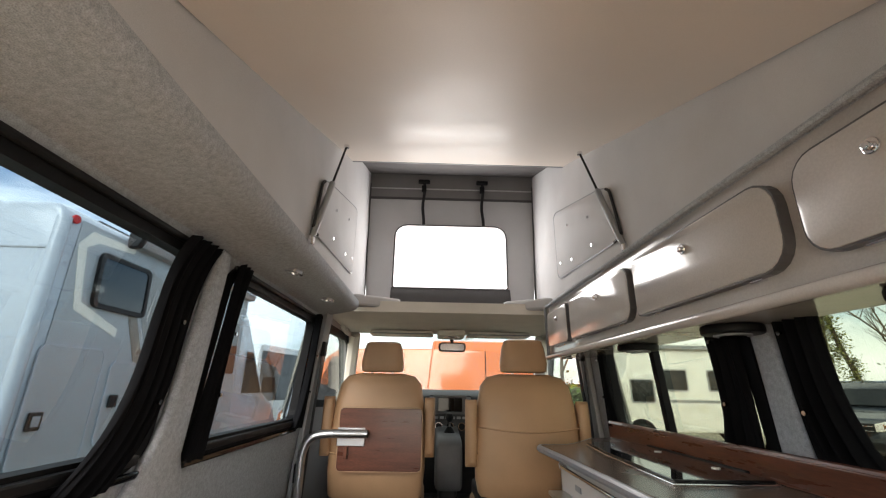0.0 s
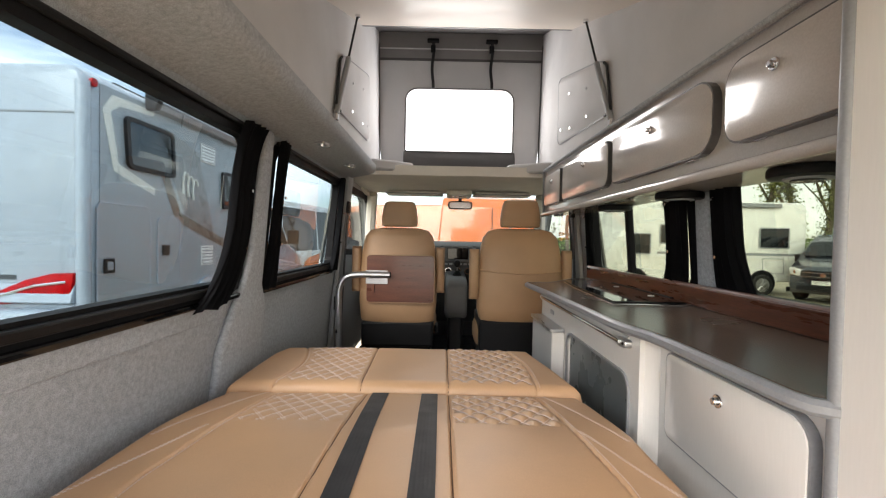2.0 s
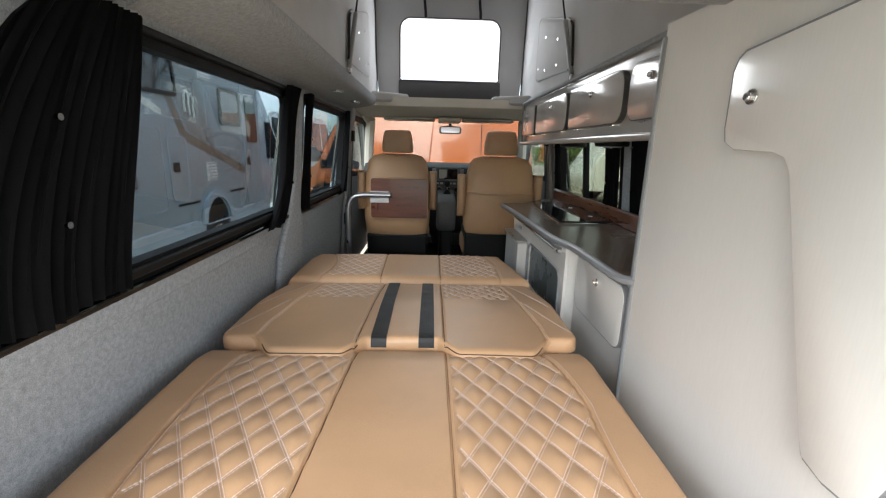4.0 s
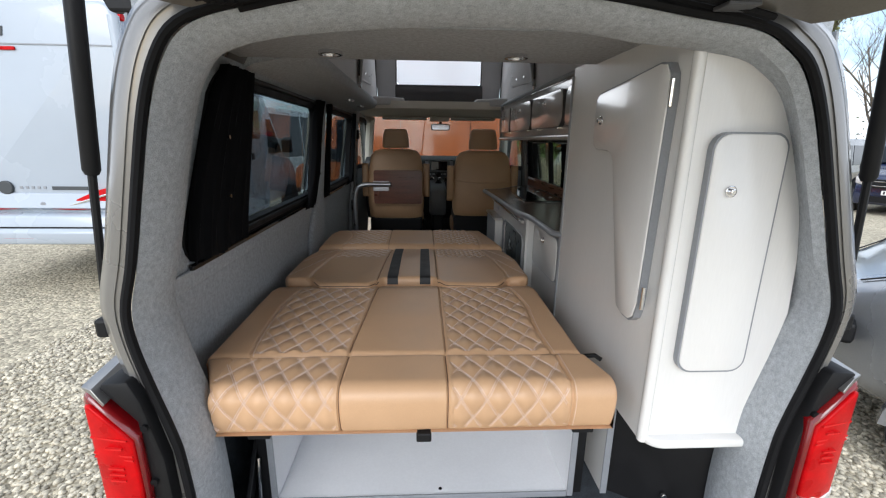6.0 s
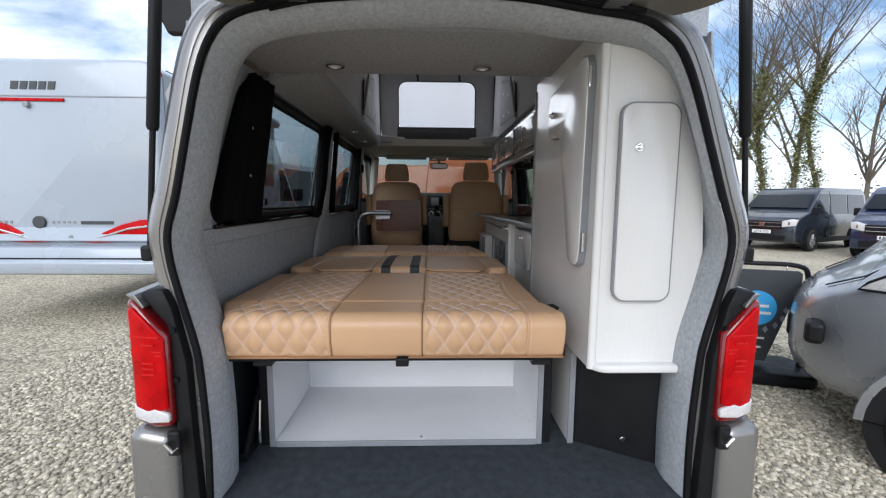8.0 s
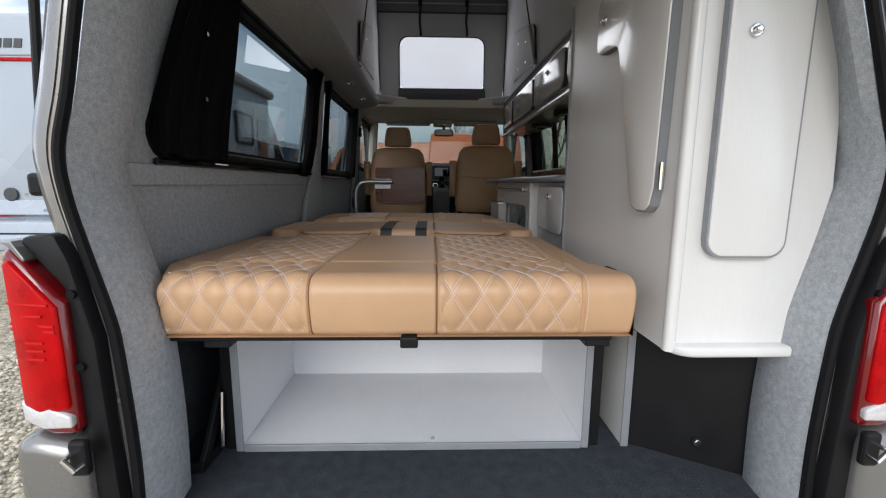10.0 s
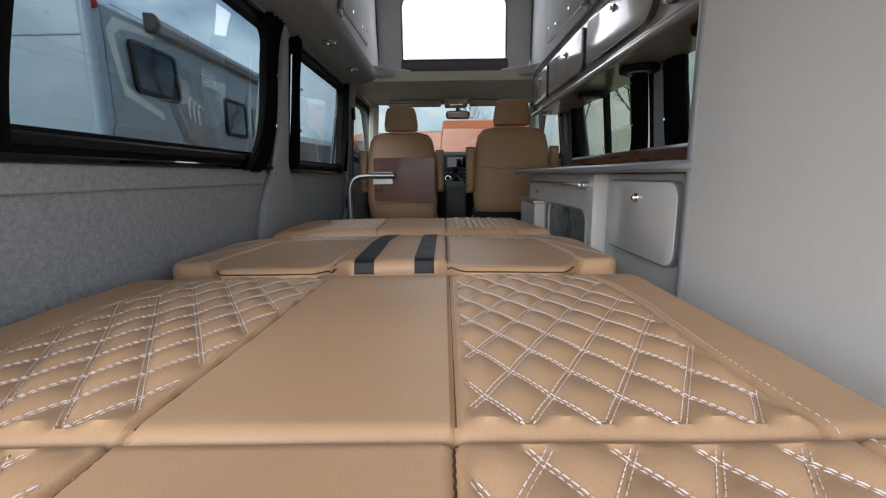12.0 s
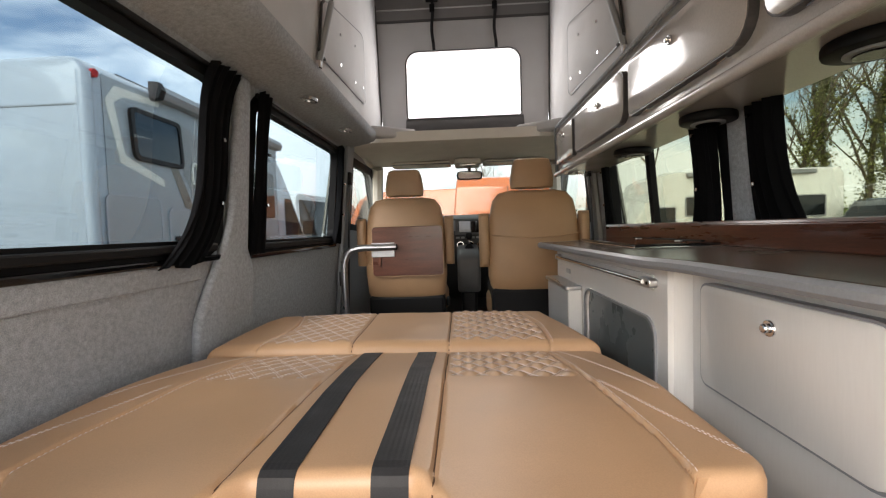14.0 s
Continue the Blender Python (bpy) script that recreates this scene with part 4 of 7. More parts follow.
    for g, a, b in deco:
        s = a + 0.01
        while s < b - 0.01:
            gx = g(s + 0.001) - g(s)
            q = math.hypot(gx, 0.001)
            for off in (0.0, 0.005):
                dash(g(s) + off, s, 0.0032 * gx / q, 0.0032 * 0.001 / q)
            s += 0.009 * 0.001 / q
    if tv:
        raw("stitching", tv, tf_, THREAD, cu, "pale pink double stitching", kind="stuff")
    return cu, place


bed = thing("bed", "tan quilted leather bench seat folded flat as a bed", "bed")
lerp = lambda a, b, t: a + (b - a) * min(1, max(0, t))

# front panel
f1, L1 = flat_profile(1.405, 0.962, BED + 0.012)
gl, gr = (lambda s: -0.37 + 0.02 * s), (lambda s: -0.092)
sl, sr = (lambda s: -0.665 + 0.06 * math.sin(6 * s)), (lambda s: lerp(0.14, 0.19, s / 0.44) + 0.02 * math.sin(8 * s))
cushion(bed, "cushion", f1, L1, lambda s: (lerp(-0.745, -0.772, s / 0.1), lerp(0.245, 0.318, s / 0.42)),
        lambda x, s: (sl(s) + 0.02 < x < gl(s) - 0.012 or gr(s) + 0.012 < x < sr(s) - 0.012) and 0.03 < s < L1 - 0.03, (gl, gr, sl, sr), BED - 0.10, r=0.036, seed=1, puff=0.0085, DW=0.052, DH=0.068, left_puff=0.4)

# second panel with two rounded head lobes over the next one
L2 = 0.61
f2 = lambda s: (0.955 - s, BED + 0.014 - 0.026 * max(0.0, 1 - s / 0.30) ** 1.4, 0.0, 1.0)


def lobes(x, s):
    k = 0.0
    for a, b in ((-0.642, -0.345), (-0.100, 0.212)):
        e = min(x - a, b - x)
        k = max(k, min(1, max(0, e / 0.075 + 0.3)))
    k = k * k * (3 - 2 * k)
    return -0.088 * k * min(1, max(0, (s - 0.15) / (L2 - 0.15))) ** 2


def corner(s):
    """How far the rounded near corners draw in."""
    return 0.045 * (1 - math.sqrt(max(0.0, 1 - max(0.0, (s - L2 + 0.05) / 0.05) ** 2)))


gl2, gr2 = (lambda s: lerp(-0.335, -0.36, s / L2)), (lambda s: -0.092)
sl2, sr2 = (lambda s: lerp(-0.60, -0.665, s / 0.5)), (lambda s: lerp(0.165, 0.225, s / 0.5))
lobe_pad, on2 = cushion(bed, "cushion", f2, L2, lambda s: (lerp(-0.755, -0.782, s / 0.3) + corner(s), lerp(0.30, 0.332, s / 0.3) - corner(s)),
        lambda x, s: (sl2(s) + 0.015 < x < gl2(s) - 0.012 or gr2(s) + 0.012 < x < sr2(s) - 0.012) and 0.03 < s < 0.25, (gl2, gr2, sl2, sr2), BED - 0.03, r=0.020, shift=lobes, seed=2, puff=0.0085, DW=0.052, DH=0.068, left_puff=0.4,
        deco=((lambda s: lerp(0.185, 0.312, s / 0.36), 0.0, 0.35), (lambda s: lerp(0.205, 0.318, (s - 0.28) / 0.29), 0.28, 0.57), (lambda s: lerp(-0.63, -0.765, s / 0.36), 0.0, 0.35), (lambda s: lerp(-0.66, -0.77, (s - 0.28) / 0.29), 0.28, 0.57)))

# a thin dark tube under each head lobe stands in for the crevice's shade
for a, b in ((-0.634, -0.353), (-0.092, 0.204)):
    pts = [on2(a + (b - a) * i / 40, L2 - 0.002, 0.0) for i in range(41)]
    part("piping", tube(pts, 0.0018, 6), LOBE_SHADE, lobe_pad, "thin dark brown line painted in as the shade under the head lobe", smooth=True)

# third panel
L3 = 0.66
f3 = lambda s: (0.335 - s, BED - 0.022 * max(0.0, 1 - s / 0.11) ** 1.5, 0.0, 1.0)
gl3, gr3 = (lambda s: lerp(-0.348, -0.376, s / L3)), (lambda s: -0.089)
sl3, sr3 = (lambda s: -0.66 - 0.03 * math.sin(math.pi * s / L3)), (lambda s: lerp(0.19, 0.235, s / 0.3) + 0.012 * math.sin(9 * s))
cushion(bed, "cushion", f3, L3, lambda s: (lerp(-0.80, -0.785, s / L3), lerp(0.333, 0.325, s / L3)),
        lambda x, s: (sl3(s) + 0.015 < x < gl3(s) - 0.012 or gr3(s) + 0.012 < x < sr3(s) - 0.012) and 0.02 < s < L3 - 0.02, (gl3, gr3, sl3, sr3), BED - 0.10, r=0.022, seed=3, s0=0.213, puff=0.008)

# rear lip over the storage box
f4, L4 = lip_profile(-0.329, -0.505, BED + 0.002, 1.004)
gl4, gr4 = (lambda s: -0.372), (lambda s: -0.092)
sr4 = lambda s: 0.235
cushion(bed, "cushion", f4, L4, lambda s: (lerp(-0.775, -0.700, s / 0.15), lerp(0.325, 0.356, s / 0.12)),
        lambda x, s: (-0.70 < x < gl4(s) - 0.012 or gr4(s) + 0.012 < x < sr4(s) - 0.010) and 0.012 < s < L4 - 0.012, (gl4, gr4, sr4), 1.003, r=0.013, seed=4, puff=0.008, s0=L4 - 0.05)
part("base_board", box(-0.74, 0.32, -0.47, 1.38, 0.985, 1.03, 0.004), BLACK, bed, "black board under the cushions")
for sx in ((-0.318, -0.270), (-0.172, -0.124)):
    pts = [on2((sx[0] + sx[1]) / 2, s_)[1:] for s_ in (0.0, 0.004, 0.01, 0.02, 0.06, 0.2, 0.35, 0.5, L2 - 0.05, L2 - 0.025, L2 - 0.012, L2 - 0.004, L2)]
    pts = [(y_, z_ + 0.003) for y_, z_ in pts] + [(0.342, BED - 0.012)]
    rings = []
    for y, z in pts:
        row = [(sx[0] + (sx[1] - sx[0]) * i / 12, y, z + (0.0003 if i % 2 else 0.0)) for i in range(13)]
        rings.append(row + [(sx[1], y, z - 0.003), (sx[0], y, z - 0.003)])
    part("belt", loft(rings), STRAP, bed, "black ribbed webbing belt", smooth=False)
part("tab", box(-0.175, -0.135, -0.50, -0.47, 0.978, 1.004, 0.004), BLACK, bed, "small black pull tab")
part("release_lever", tube([(0.335, -0.30, 1.115), (0.365, -0.315, 1.125), (0.38, -0.33, 1.118)], 0.007, 8), BLACK, bed)
for x in (-0.60, 0.29):
    part("bracket", box(x - 0.03, x + 0.03, -0.46, -0.40, 0.965, 0.99, 0.004), BLACK, bed)

# storage box under the bed
sb = thing("storage_box", "open white storage box with grey edging under the bed", "storage box")
X0, X1, Y0, Y1, Z0, Z1 = -0.642, 0.340, -0.31, 0.135, FLOOR + 0.004, 0.975
part("base", box(X0 + 0.014, X1 - 0.014, Y0, Y1, Z0, Z0 + 0.016, 0.002), WHITE, sb)
part("back_panel", box(X0, X1, Y1, Y1 + 0.014, Z0, Z1, 0.002), WHITE, sb)
for x in (X0, X1 - 0.014):
    part("side_panel", box(x, x + 0.014, Y0, Y1, Z0, Z1, 0.002), WHITE, sb)
    part("edge_strip", box(x - 0.003, x + 0.017, Y0 - 0.006, Y0, Z0, Z1, 0.002), EDGE, sb, "grey edging strip")
part("edge_strip", box(X0 + 0.018, X1 - 0.018, Y0 - 0.006, Y0, Z0 - 0.002, Z0 + 0.019, 0.002), EDGE, sb)
part("screw", disc((-0.10, Y0 + 0.02, Z0 + 0.018), "z", 0.006, 0.004, 10), CHROME, sb)
for sx, w in ((X0 - 0.04, 0.036), (X1 + 0.004, 0.034)):
    part("side_cheek", box(sx, sx + w, Y0 + 0.01, Y1 + 0.2, FLOOR, 0.98, 0.004), BLACK, sb, "black seat frame cheek")
fm = thing("bed_mechanism", "black steel folding mechanism beside the storage box", "bed mechanism")
part("link", prism([(-0.40, 0.62), (-0.36, 0.62), (-0.08, 0.96), (-0.14, 0.98)], "x", -0.705, -0.69, 0.003), BLACK, fm)
part("rail", box(-0.73, -0.69, -0.40, 0.9, FLOOR, FLOOR + 0.03, 0.004), BLACK, fm)
part("side_plate", box(-0.83, -0.80, -0.30, 0.60, FLOOR, 1.0, 0.004), CARPET, fm)
part("gas_rod", tube([(-0.675, -0.33, 0.63), (-0.675, -0.31, 0.78)], 0.006, 8), CHROME, fm)


# ---- furniture ----
def knob(parent, x, y, z, axis="x", sgn=-1):
    """A push-button knob: a chrome ring with a domed button."""
    def p(d):
        return (x + sgn * d, y, z) if axis == "x" else (x, y + sgn * d, z)
    k = part("knob", disc(p(0.003), axis, 0.0135, 0.006, 20, 0.002), CHROME, parent, "chrome push-button knob")
    part("button", disc(p(0.010), axis, 0.0075, 0.010, 16, 0.003), CHROME, k)
    return k


tu = thing("tall_cupboard", "tall pale laminate wardrobe unit with rounded grey-edged doors", "cupboard")
part("side_panel", prism([(-0.495, 0.97), (0.268, 0.97), (0.268, 2.03), (-0.37, 2.012), (-0.495, 1.955)], "x", 0.43, 0.446), LAMINATE, tu, "pale laminate side panel")
rear = [(0.435, 0.985), (0.715, 0.985), (0.72, 1.08), (0.738, 1.20), (0.765, 1.34), (0.757, 1.48), (0.735, 1.65), (0.70, 1.82), (0.675, 1.90), (0.65, 1.938), (0.62, 1.950), (0.435, 1.952)]
part("rear_panel", prism(rear, "y", -0.505, -0.489, 0.004), LAMINATE, tu)
part("corner_post", prism(rrect(0.424, 0.45, -0.511, -0.485, 0.011), "z", 0.972, 1.965), LAMINATE, tu, smooth=True)
part("front_panel", box(0.446, 0.78, 0.254, 0.268, 0.97, 1.99, 0.002), LAMINATE, tu)
part("edge_strip", prism(rrect(0.424, 0.45, 0.262, 0.282, 0.008), "z", 1.0, 2.0), EDGE, tu, "grey front edging post", smooth=True)
part("top_panel", prism([(-0.50, 1.938), (-0.37, 1.998), (0.25, 1.998), (0.25, 2.008), (-0.38, 2.008), (-0.505, 1.950)], "x", 0.447, 0.63), LAMINATE, tu)
o = rrect(0.432, 0.725, -0.535, 0.20, (0.02, 0.02, 0.05, 0.03))
part("base_shelf", prism(o, "z", 0.966, 0.992, 0.009, 3), LAMINATE, tu, "rounded bottom shelf", smooth=True)
o = rrect(0.486, 0.654, 1.194, 1.775, 0.035)
dr = part("door", prism(o, "y", -0.527, -0.506, 0.004, 2), LAMINATE, tu, "rounded rear cupboard door", smooth=True)
i_ = rrect(0.490, 0.650, 1.198, 1.771, 0.033)
part("edge_band", hoop(rrect(0.482, 0.658, 1.190, 1.779, 0.038), i_, "y", -0.524, -0.506), EDGE, dr, "grey edge band")
knob(dr, 0.536, -0.527, 1.649, "y", -1)
L = [(-0.06, 1.90), (-0.40, 1.935), (-0.428, 1.93), (-0.445, 1.905), (-0.45, 1.86), (-0.432, 1.34), (-0.42, 1.30), (-0.40, 1.284), (-0.36, 1.284), (-0.325, 1.296), (-0.312, 1.33), (-0.20, 1.70), (-0.185, 1.72), (-0.16, 1.728), (-0.07, 1.732), (-0.045, 1.745), (-0.038, 1.77), (-0.036, 1.87), (-0.045, 1.89)]
cy, cz = -0.27, 1.62
d2 = part("door", prism(L, "x", 0.404, 0.429, 0.004, 2), LAMINATE, tu, "angled wardrobe door with rounded corners", smooth=True)
big = [(cy + (y - cy) * 1.025, cz + (z - cz) * 1.012) for y, z in L]
part("edge_band", hoop(big, L, "x", 0.408, 0.429), EDGE, d2, "grey edge band")
knob(d2, 0.404, -0.098, 1.82)
for z in (1.865, 1.365):
    part("hinge", tube([(0.408, -0.458, z - 0.03), (0.408, -0.458, z + 0.03)], 0.005, 8), CHROME, d2, "chrome hinge")
lc = thing("corner_locker", "black carpeted locker under the wardrobe with a pale end panel", "locker")
part("panel", prism([(0.46, -0.285), (0.72, -0.440), (0.73, -0.425), (0.47, -0.27)], "z", FLOOR, 0.95), BLACK, lc, "matt black panel")
part("end_panel", box(0.444, 0.460, -0.30, 0.25, FLOOR, 0.95, 0.003), LAMINATE, lc, "pale laminate upright")
part("edge_strip", box(0.441, 0.463, -0.306, -0.30, FLOOR, 0.95, 0.002), EDGE, lc)
part("finger_latch", disc((0.607, -0.386, 0.665), "y", 0.010, 0.012, 12, 0.003), CHROME, lc)


def leaf_door(parent, x, y0, y1, z0, z1, r, mat, knob_at, label, proud=0.022, band=EDGE):
    """A proud cupboard door with rounded corners and a thick edge band."""
    o = rrect(y0, y1, z0, z1, r)
    d = part("door", prism(o, "x", x - proud, x - 0.001, 0.003, 2), mat, parent, label, smooth=True)
    part("edge_band", hoop(rrect(y0 - 0.004, y1 + 0.004, z0 - 0.004, z1 + 0.004, [q + 0.003 for q in r]), rrect(y0 + 0.001, y1 - 0.001, z0 + 0.001, z1 - 0.001, r), "x", x - proud + 0.003, x - 0.001), band, d, "dark edge band")
    knob(d, x - proud, *knob_at)
    return d


# overhead lockers
ol = thing("overhead_lockers", "row of glossy champagne overhead lockers above the worktop", "locker")
part("face_frame", box(0.565, 0.581, 0.285, 2.46, 1.772, 2.062, 0.003), LOCKER, ol)
part("bottom_panel", box(0.561, 0.785, 0.285, 2.45, 1.775, 1.790, 0.002), LOCKER, ol, "glossy underside panel")
part("end_panel", prism([(0.545, 1.775), (0.785, 1.775), (0.77, 1.97), (0.74, 2.0), (0.60, 2.03), (0.58, 2.06), (0.545, 2.06)], "y", 2.46, 2.474, 0.003), LOCKER, ol)
part("edge_strip", tube([(0.553, 2.467, 1.775), (0.548, 2.467, 2.06)], 0.010, 8), EDGE, ol, "grey corner strip", smooth=True)
part("bottom_rail", prism(rrect(0.533, 0.563, 1.762, 1.790, 0.012), "y", 0.285, 2.47), LOCKER, ol, "rounded lower rail", smooth=True)
part("top_strip", tube([(0.550, 0.285, 2.066), (0.550, 1.4, 2.066), (0.550, 2.46, 2.066)], 0.009, 8), FELT, ol, "grey felt edge strip", smooth=True)
for y0, y1, ky, rr in ((2.07, 2.41, 2.22, (0.015, 0.015, 0.015, 0.015)), (1.385, 2.01, 1.655, (0.02, 0.05, 0.05, 0.02)), (0.735, 1.335, 1.041, (0.02, 0.06, 0.06, 0.02)), (0.30, 0.685, 0.537, (0.05, 0.02, 0.02, 0.05))):
    d = leaf_door(ol, 0.565, y0, y1, 1.832, 2.015, rr, LOCKER, (ky, 1.962), "glossy champagne locker door", 0.026, EDGE_DARK)
    for yh in (y0 + 0.10, y1 - 0.10):
        part("hinge", box(0.550, 0.565, yh - 0.018, yh + 0.018, 1.822, 1.831, 0.002), CHROME, d)
for y in (0.62, 1.12, 1.66):
    s = thing("under_locker_light", "round dark spotlight fixed under the overhead lockers", "light", group="locker lights")
    part("body", disc((0.685, y, 1.762), "z", 0.075, 0.024, 28, 0.006), BLACK, s, smooth=True)
    part("bezel", disc((0.685, y, 1.748), "z", 0.045, 0.006, 24, 0.002), GREYPLAS, s)
    part("lens", disc((0.685, y, 1.744), "z", 0.032, 0.004, 20), HOB, s)
s = thing("spotlight", "small chrome spotlight under the locker end", "light")
part("body", disc((0.62, 2.36, 1.768), "z", 0.03, 0.014, 20, 0.004), CHROME, s)

# low kitchen units
ka = thing("kitchen_unit", "pale laminate kitchen unit with a grey fridge door and rail", "cupboard")
FX = 0.412
o = rrect(0.80, 1.88, 0.98, 1.355, 0.004)
hole = rrect(0.86, 1.43, 0.99, 1.222, (0.05, 0.05, 0.02, 0.02))
bm = holed(o, [hole], lambda y, z: (FX, y, z), lambda y, z: (FX + 0.018, y, z))
part("front_panel", bm, LAMINATE, ka)
part("side_panel", box(FX, 0.78, 1.868, 1.884, 0.62, 1.355, 0.003), LAMINATE, ka)
part("side_panel", box(FX + 0.03, 0.78, 0.80, 0.814, 0.62, 1.355, 0.003), LAMINATE, ka)
part("lower_panel", box(FX + 0.004, FX + 0.018, 0.80, 1.88, 0.62, 0.985, 0.003), LAMINATE, ka)
part("fridge_door", box(FX + 0.012, FX + 0.028, 0.855, 1.435, 0.985, 1.228, 0.003), VENT, ka, "dark grey smooth fridge door")
part("edge_band", hoop(rrect(0.852, 1.438, 0.985, 1.23, (0.054, 0.054, 0.02, 0.02)), hole, "x", FX - 0.006, FX + 0.004), EDGE, ka, "grey edging round the fridge opening")
part("post", prism(rrect(0.785, 0.815, 0.0, 0.03, 0.010), "z", 0.62, 1.355), EDGE, ka, "grey corner post", smooth=True).location = (0, 0, 0)
ka.children[-1].matrix_basis = Matrix(((0, 1, 0, FX - 0.006), (1, 0, 0, 0), (0, 0, 1, 0), (0, 0, 0, 1)))
rl = part("rail", tube([(FX - 0.020, 0.88, 1.318), (FX - 0.020, 1.25, 1.318), (FX - 0.020, 1.80, 1.318)], 0.0065, 10), CHROME, ka, "chrome grab rail", smooth=True)
for y in (0.875, 1.80):
    part("bracket", prism(rrect(y - 0.032, y + 0.032, 1.306, 1.330, 0.010), "x", FX - 0.022, FX, 0.003), ALU, rl)
    part("screw", disc((FX - 0.023, y - 0.02, 1.318), "x", 0.004, 0.003, 10), BLACK, rl)
part("rail_backing", box(FX - 0.005, FX, 0.86, 1.82, 1.300, 1.336, 0.002), LAMINATE, ka)
part("badge", box(FX - 0.004, FX, 1.64, 1.70, 1.255, 1.275, 0.002), EDGE, ka)
dwr = part("drawer", box(FX - 0.055, FX, 1.47, 1.845, 0.99, 1.212, 0.006), LAMINATE, ka, "small pulled-out drawer front")
part("handle", prism(rrect(FX - 0.066, FX, 1.465, 1.85, 0.012), "z", 1.212, 1.226, 0.003), ALU, dwr, "brushed metal top handle")

kb = thing("kitchen_unit", "pale laminate low cupboard with a rounded door", "cupboard")
part("front_panel", box(0.452, 0.468, 0.283, 0.80, 0.62, 1.355, 0.002), LAMINATE, kb)
leaf_door(kb, 0.452, 0.312, 0.705, 1.135, 1.335, (0.02, 0.04, 0.04, 0.02), LAMINATE, (0.509, 1.291), "pale laminate cupboard door")
part("angle_panel", prism([(FX, 0.815), (0.452, 0.77), (0.466, 0.78), (FX + 0.02, 0.83)], "z", 0.62, 1.355), LAMINATE, kb)

wt = thing("worktop", "dark graphite worktop with a rounded grey edge", "worktop")
o = [(0.338, 1.90), (0.332, 1.88), (0.332, 1.84), (0.345, 1.60), (0.358, 1.20), (0.366, 0.86), (0.372, 0.80), (0.386, 0.745), (0.396, 0.70), (0.402, 0.62), (0.404, 0.31), (0.412, 0.285), (0.436, 0.270), (0.80, 0.270), (0.80, 2.22), (0.66, 2.18), (0.50, 1.96), (0.45, 1.91), (0.38, 1.905)]
part("top", prism(o, "z", 1.358, 1.384, 0.006, 2, 60), WORKTOP, wt)
edge = [(x - 0.001, y, 1.371) for x, y in o[:13]]
part("edge_moulding", tube([(0.66, 2.182, 1.371), (0.50, 1.962, 1.371), (0.45, 1.912, 1.371), (0.38, 1.907, 1.371)] + edge, 0.0135, 8), EDGE, wt, "rounded grey edge moulding", smooth=True)
sp = thing("splashback", "dark red-brown mahogany upstand behind the worktop", "splashback")
part("board", box(0.757, 0.775, 0.286, 2.21, 1.384, 1.452, 0.004), WOOD, sp)
part("cap", tube([(0.766, 0.286, 1.452), (0.766, 1.2, 1.452), (0.766, 2.21, 1.452)], 0.009, 8), WOOD, sp)

hb = thing("hob_sink", "glossy black glass hob and sink lid set in the worktop", "hob")
o = [(0.478, 1.14), (0.735, 1.14), (0.735, 1.90), (0.555, 1.90), (0.53, 1.88), (0.50, 1.62)]
part("steel_rim", prism([(0.606 + (x - 0.606) * 1.04, 1.52 + (y - 1.52) * 1.02) for x, y in o], "z", 1.384, 1.389, 0.002), CHROME, hb, "polished steel rim")
part("glass_lid", prism(o, "z", 1.389, 1.397, 0.002), HOB, hb)
for x, y in ((0.69, 1.30), (0.69, 1.62)):
    part("lid_foot", disc((x, y, 1.398), "z", 0.012, 0.003, 16), PLATE_W, hb, "small pale rubber foot")
part("lid_hinge", box(0.737, 0.752, 1.25, 1.80, 1.389, 1.400, 0.003), BLACK, hb)

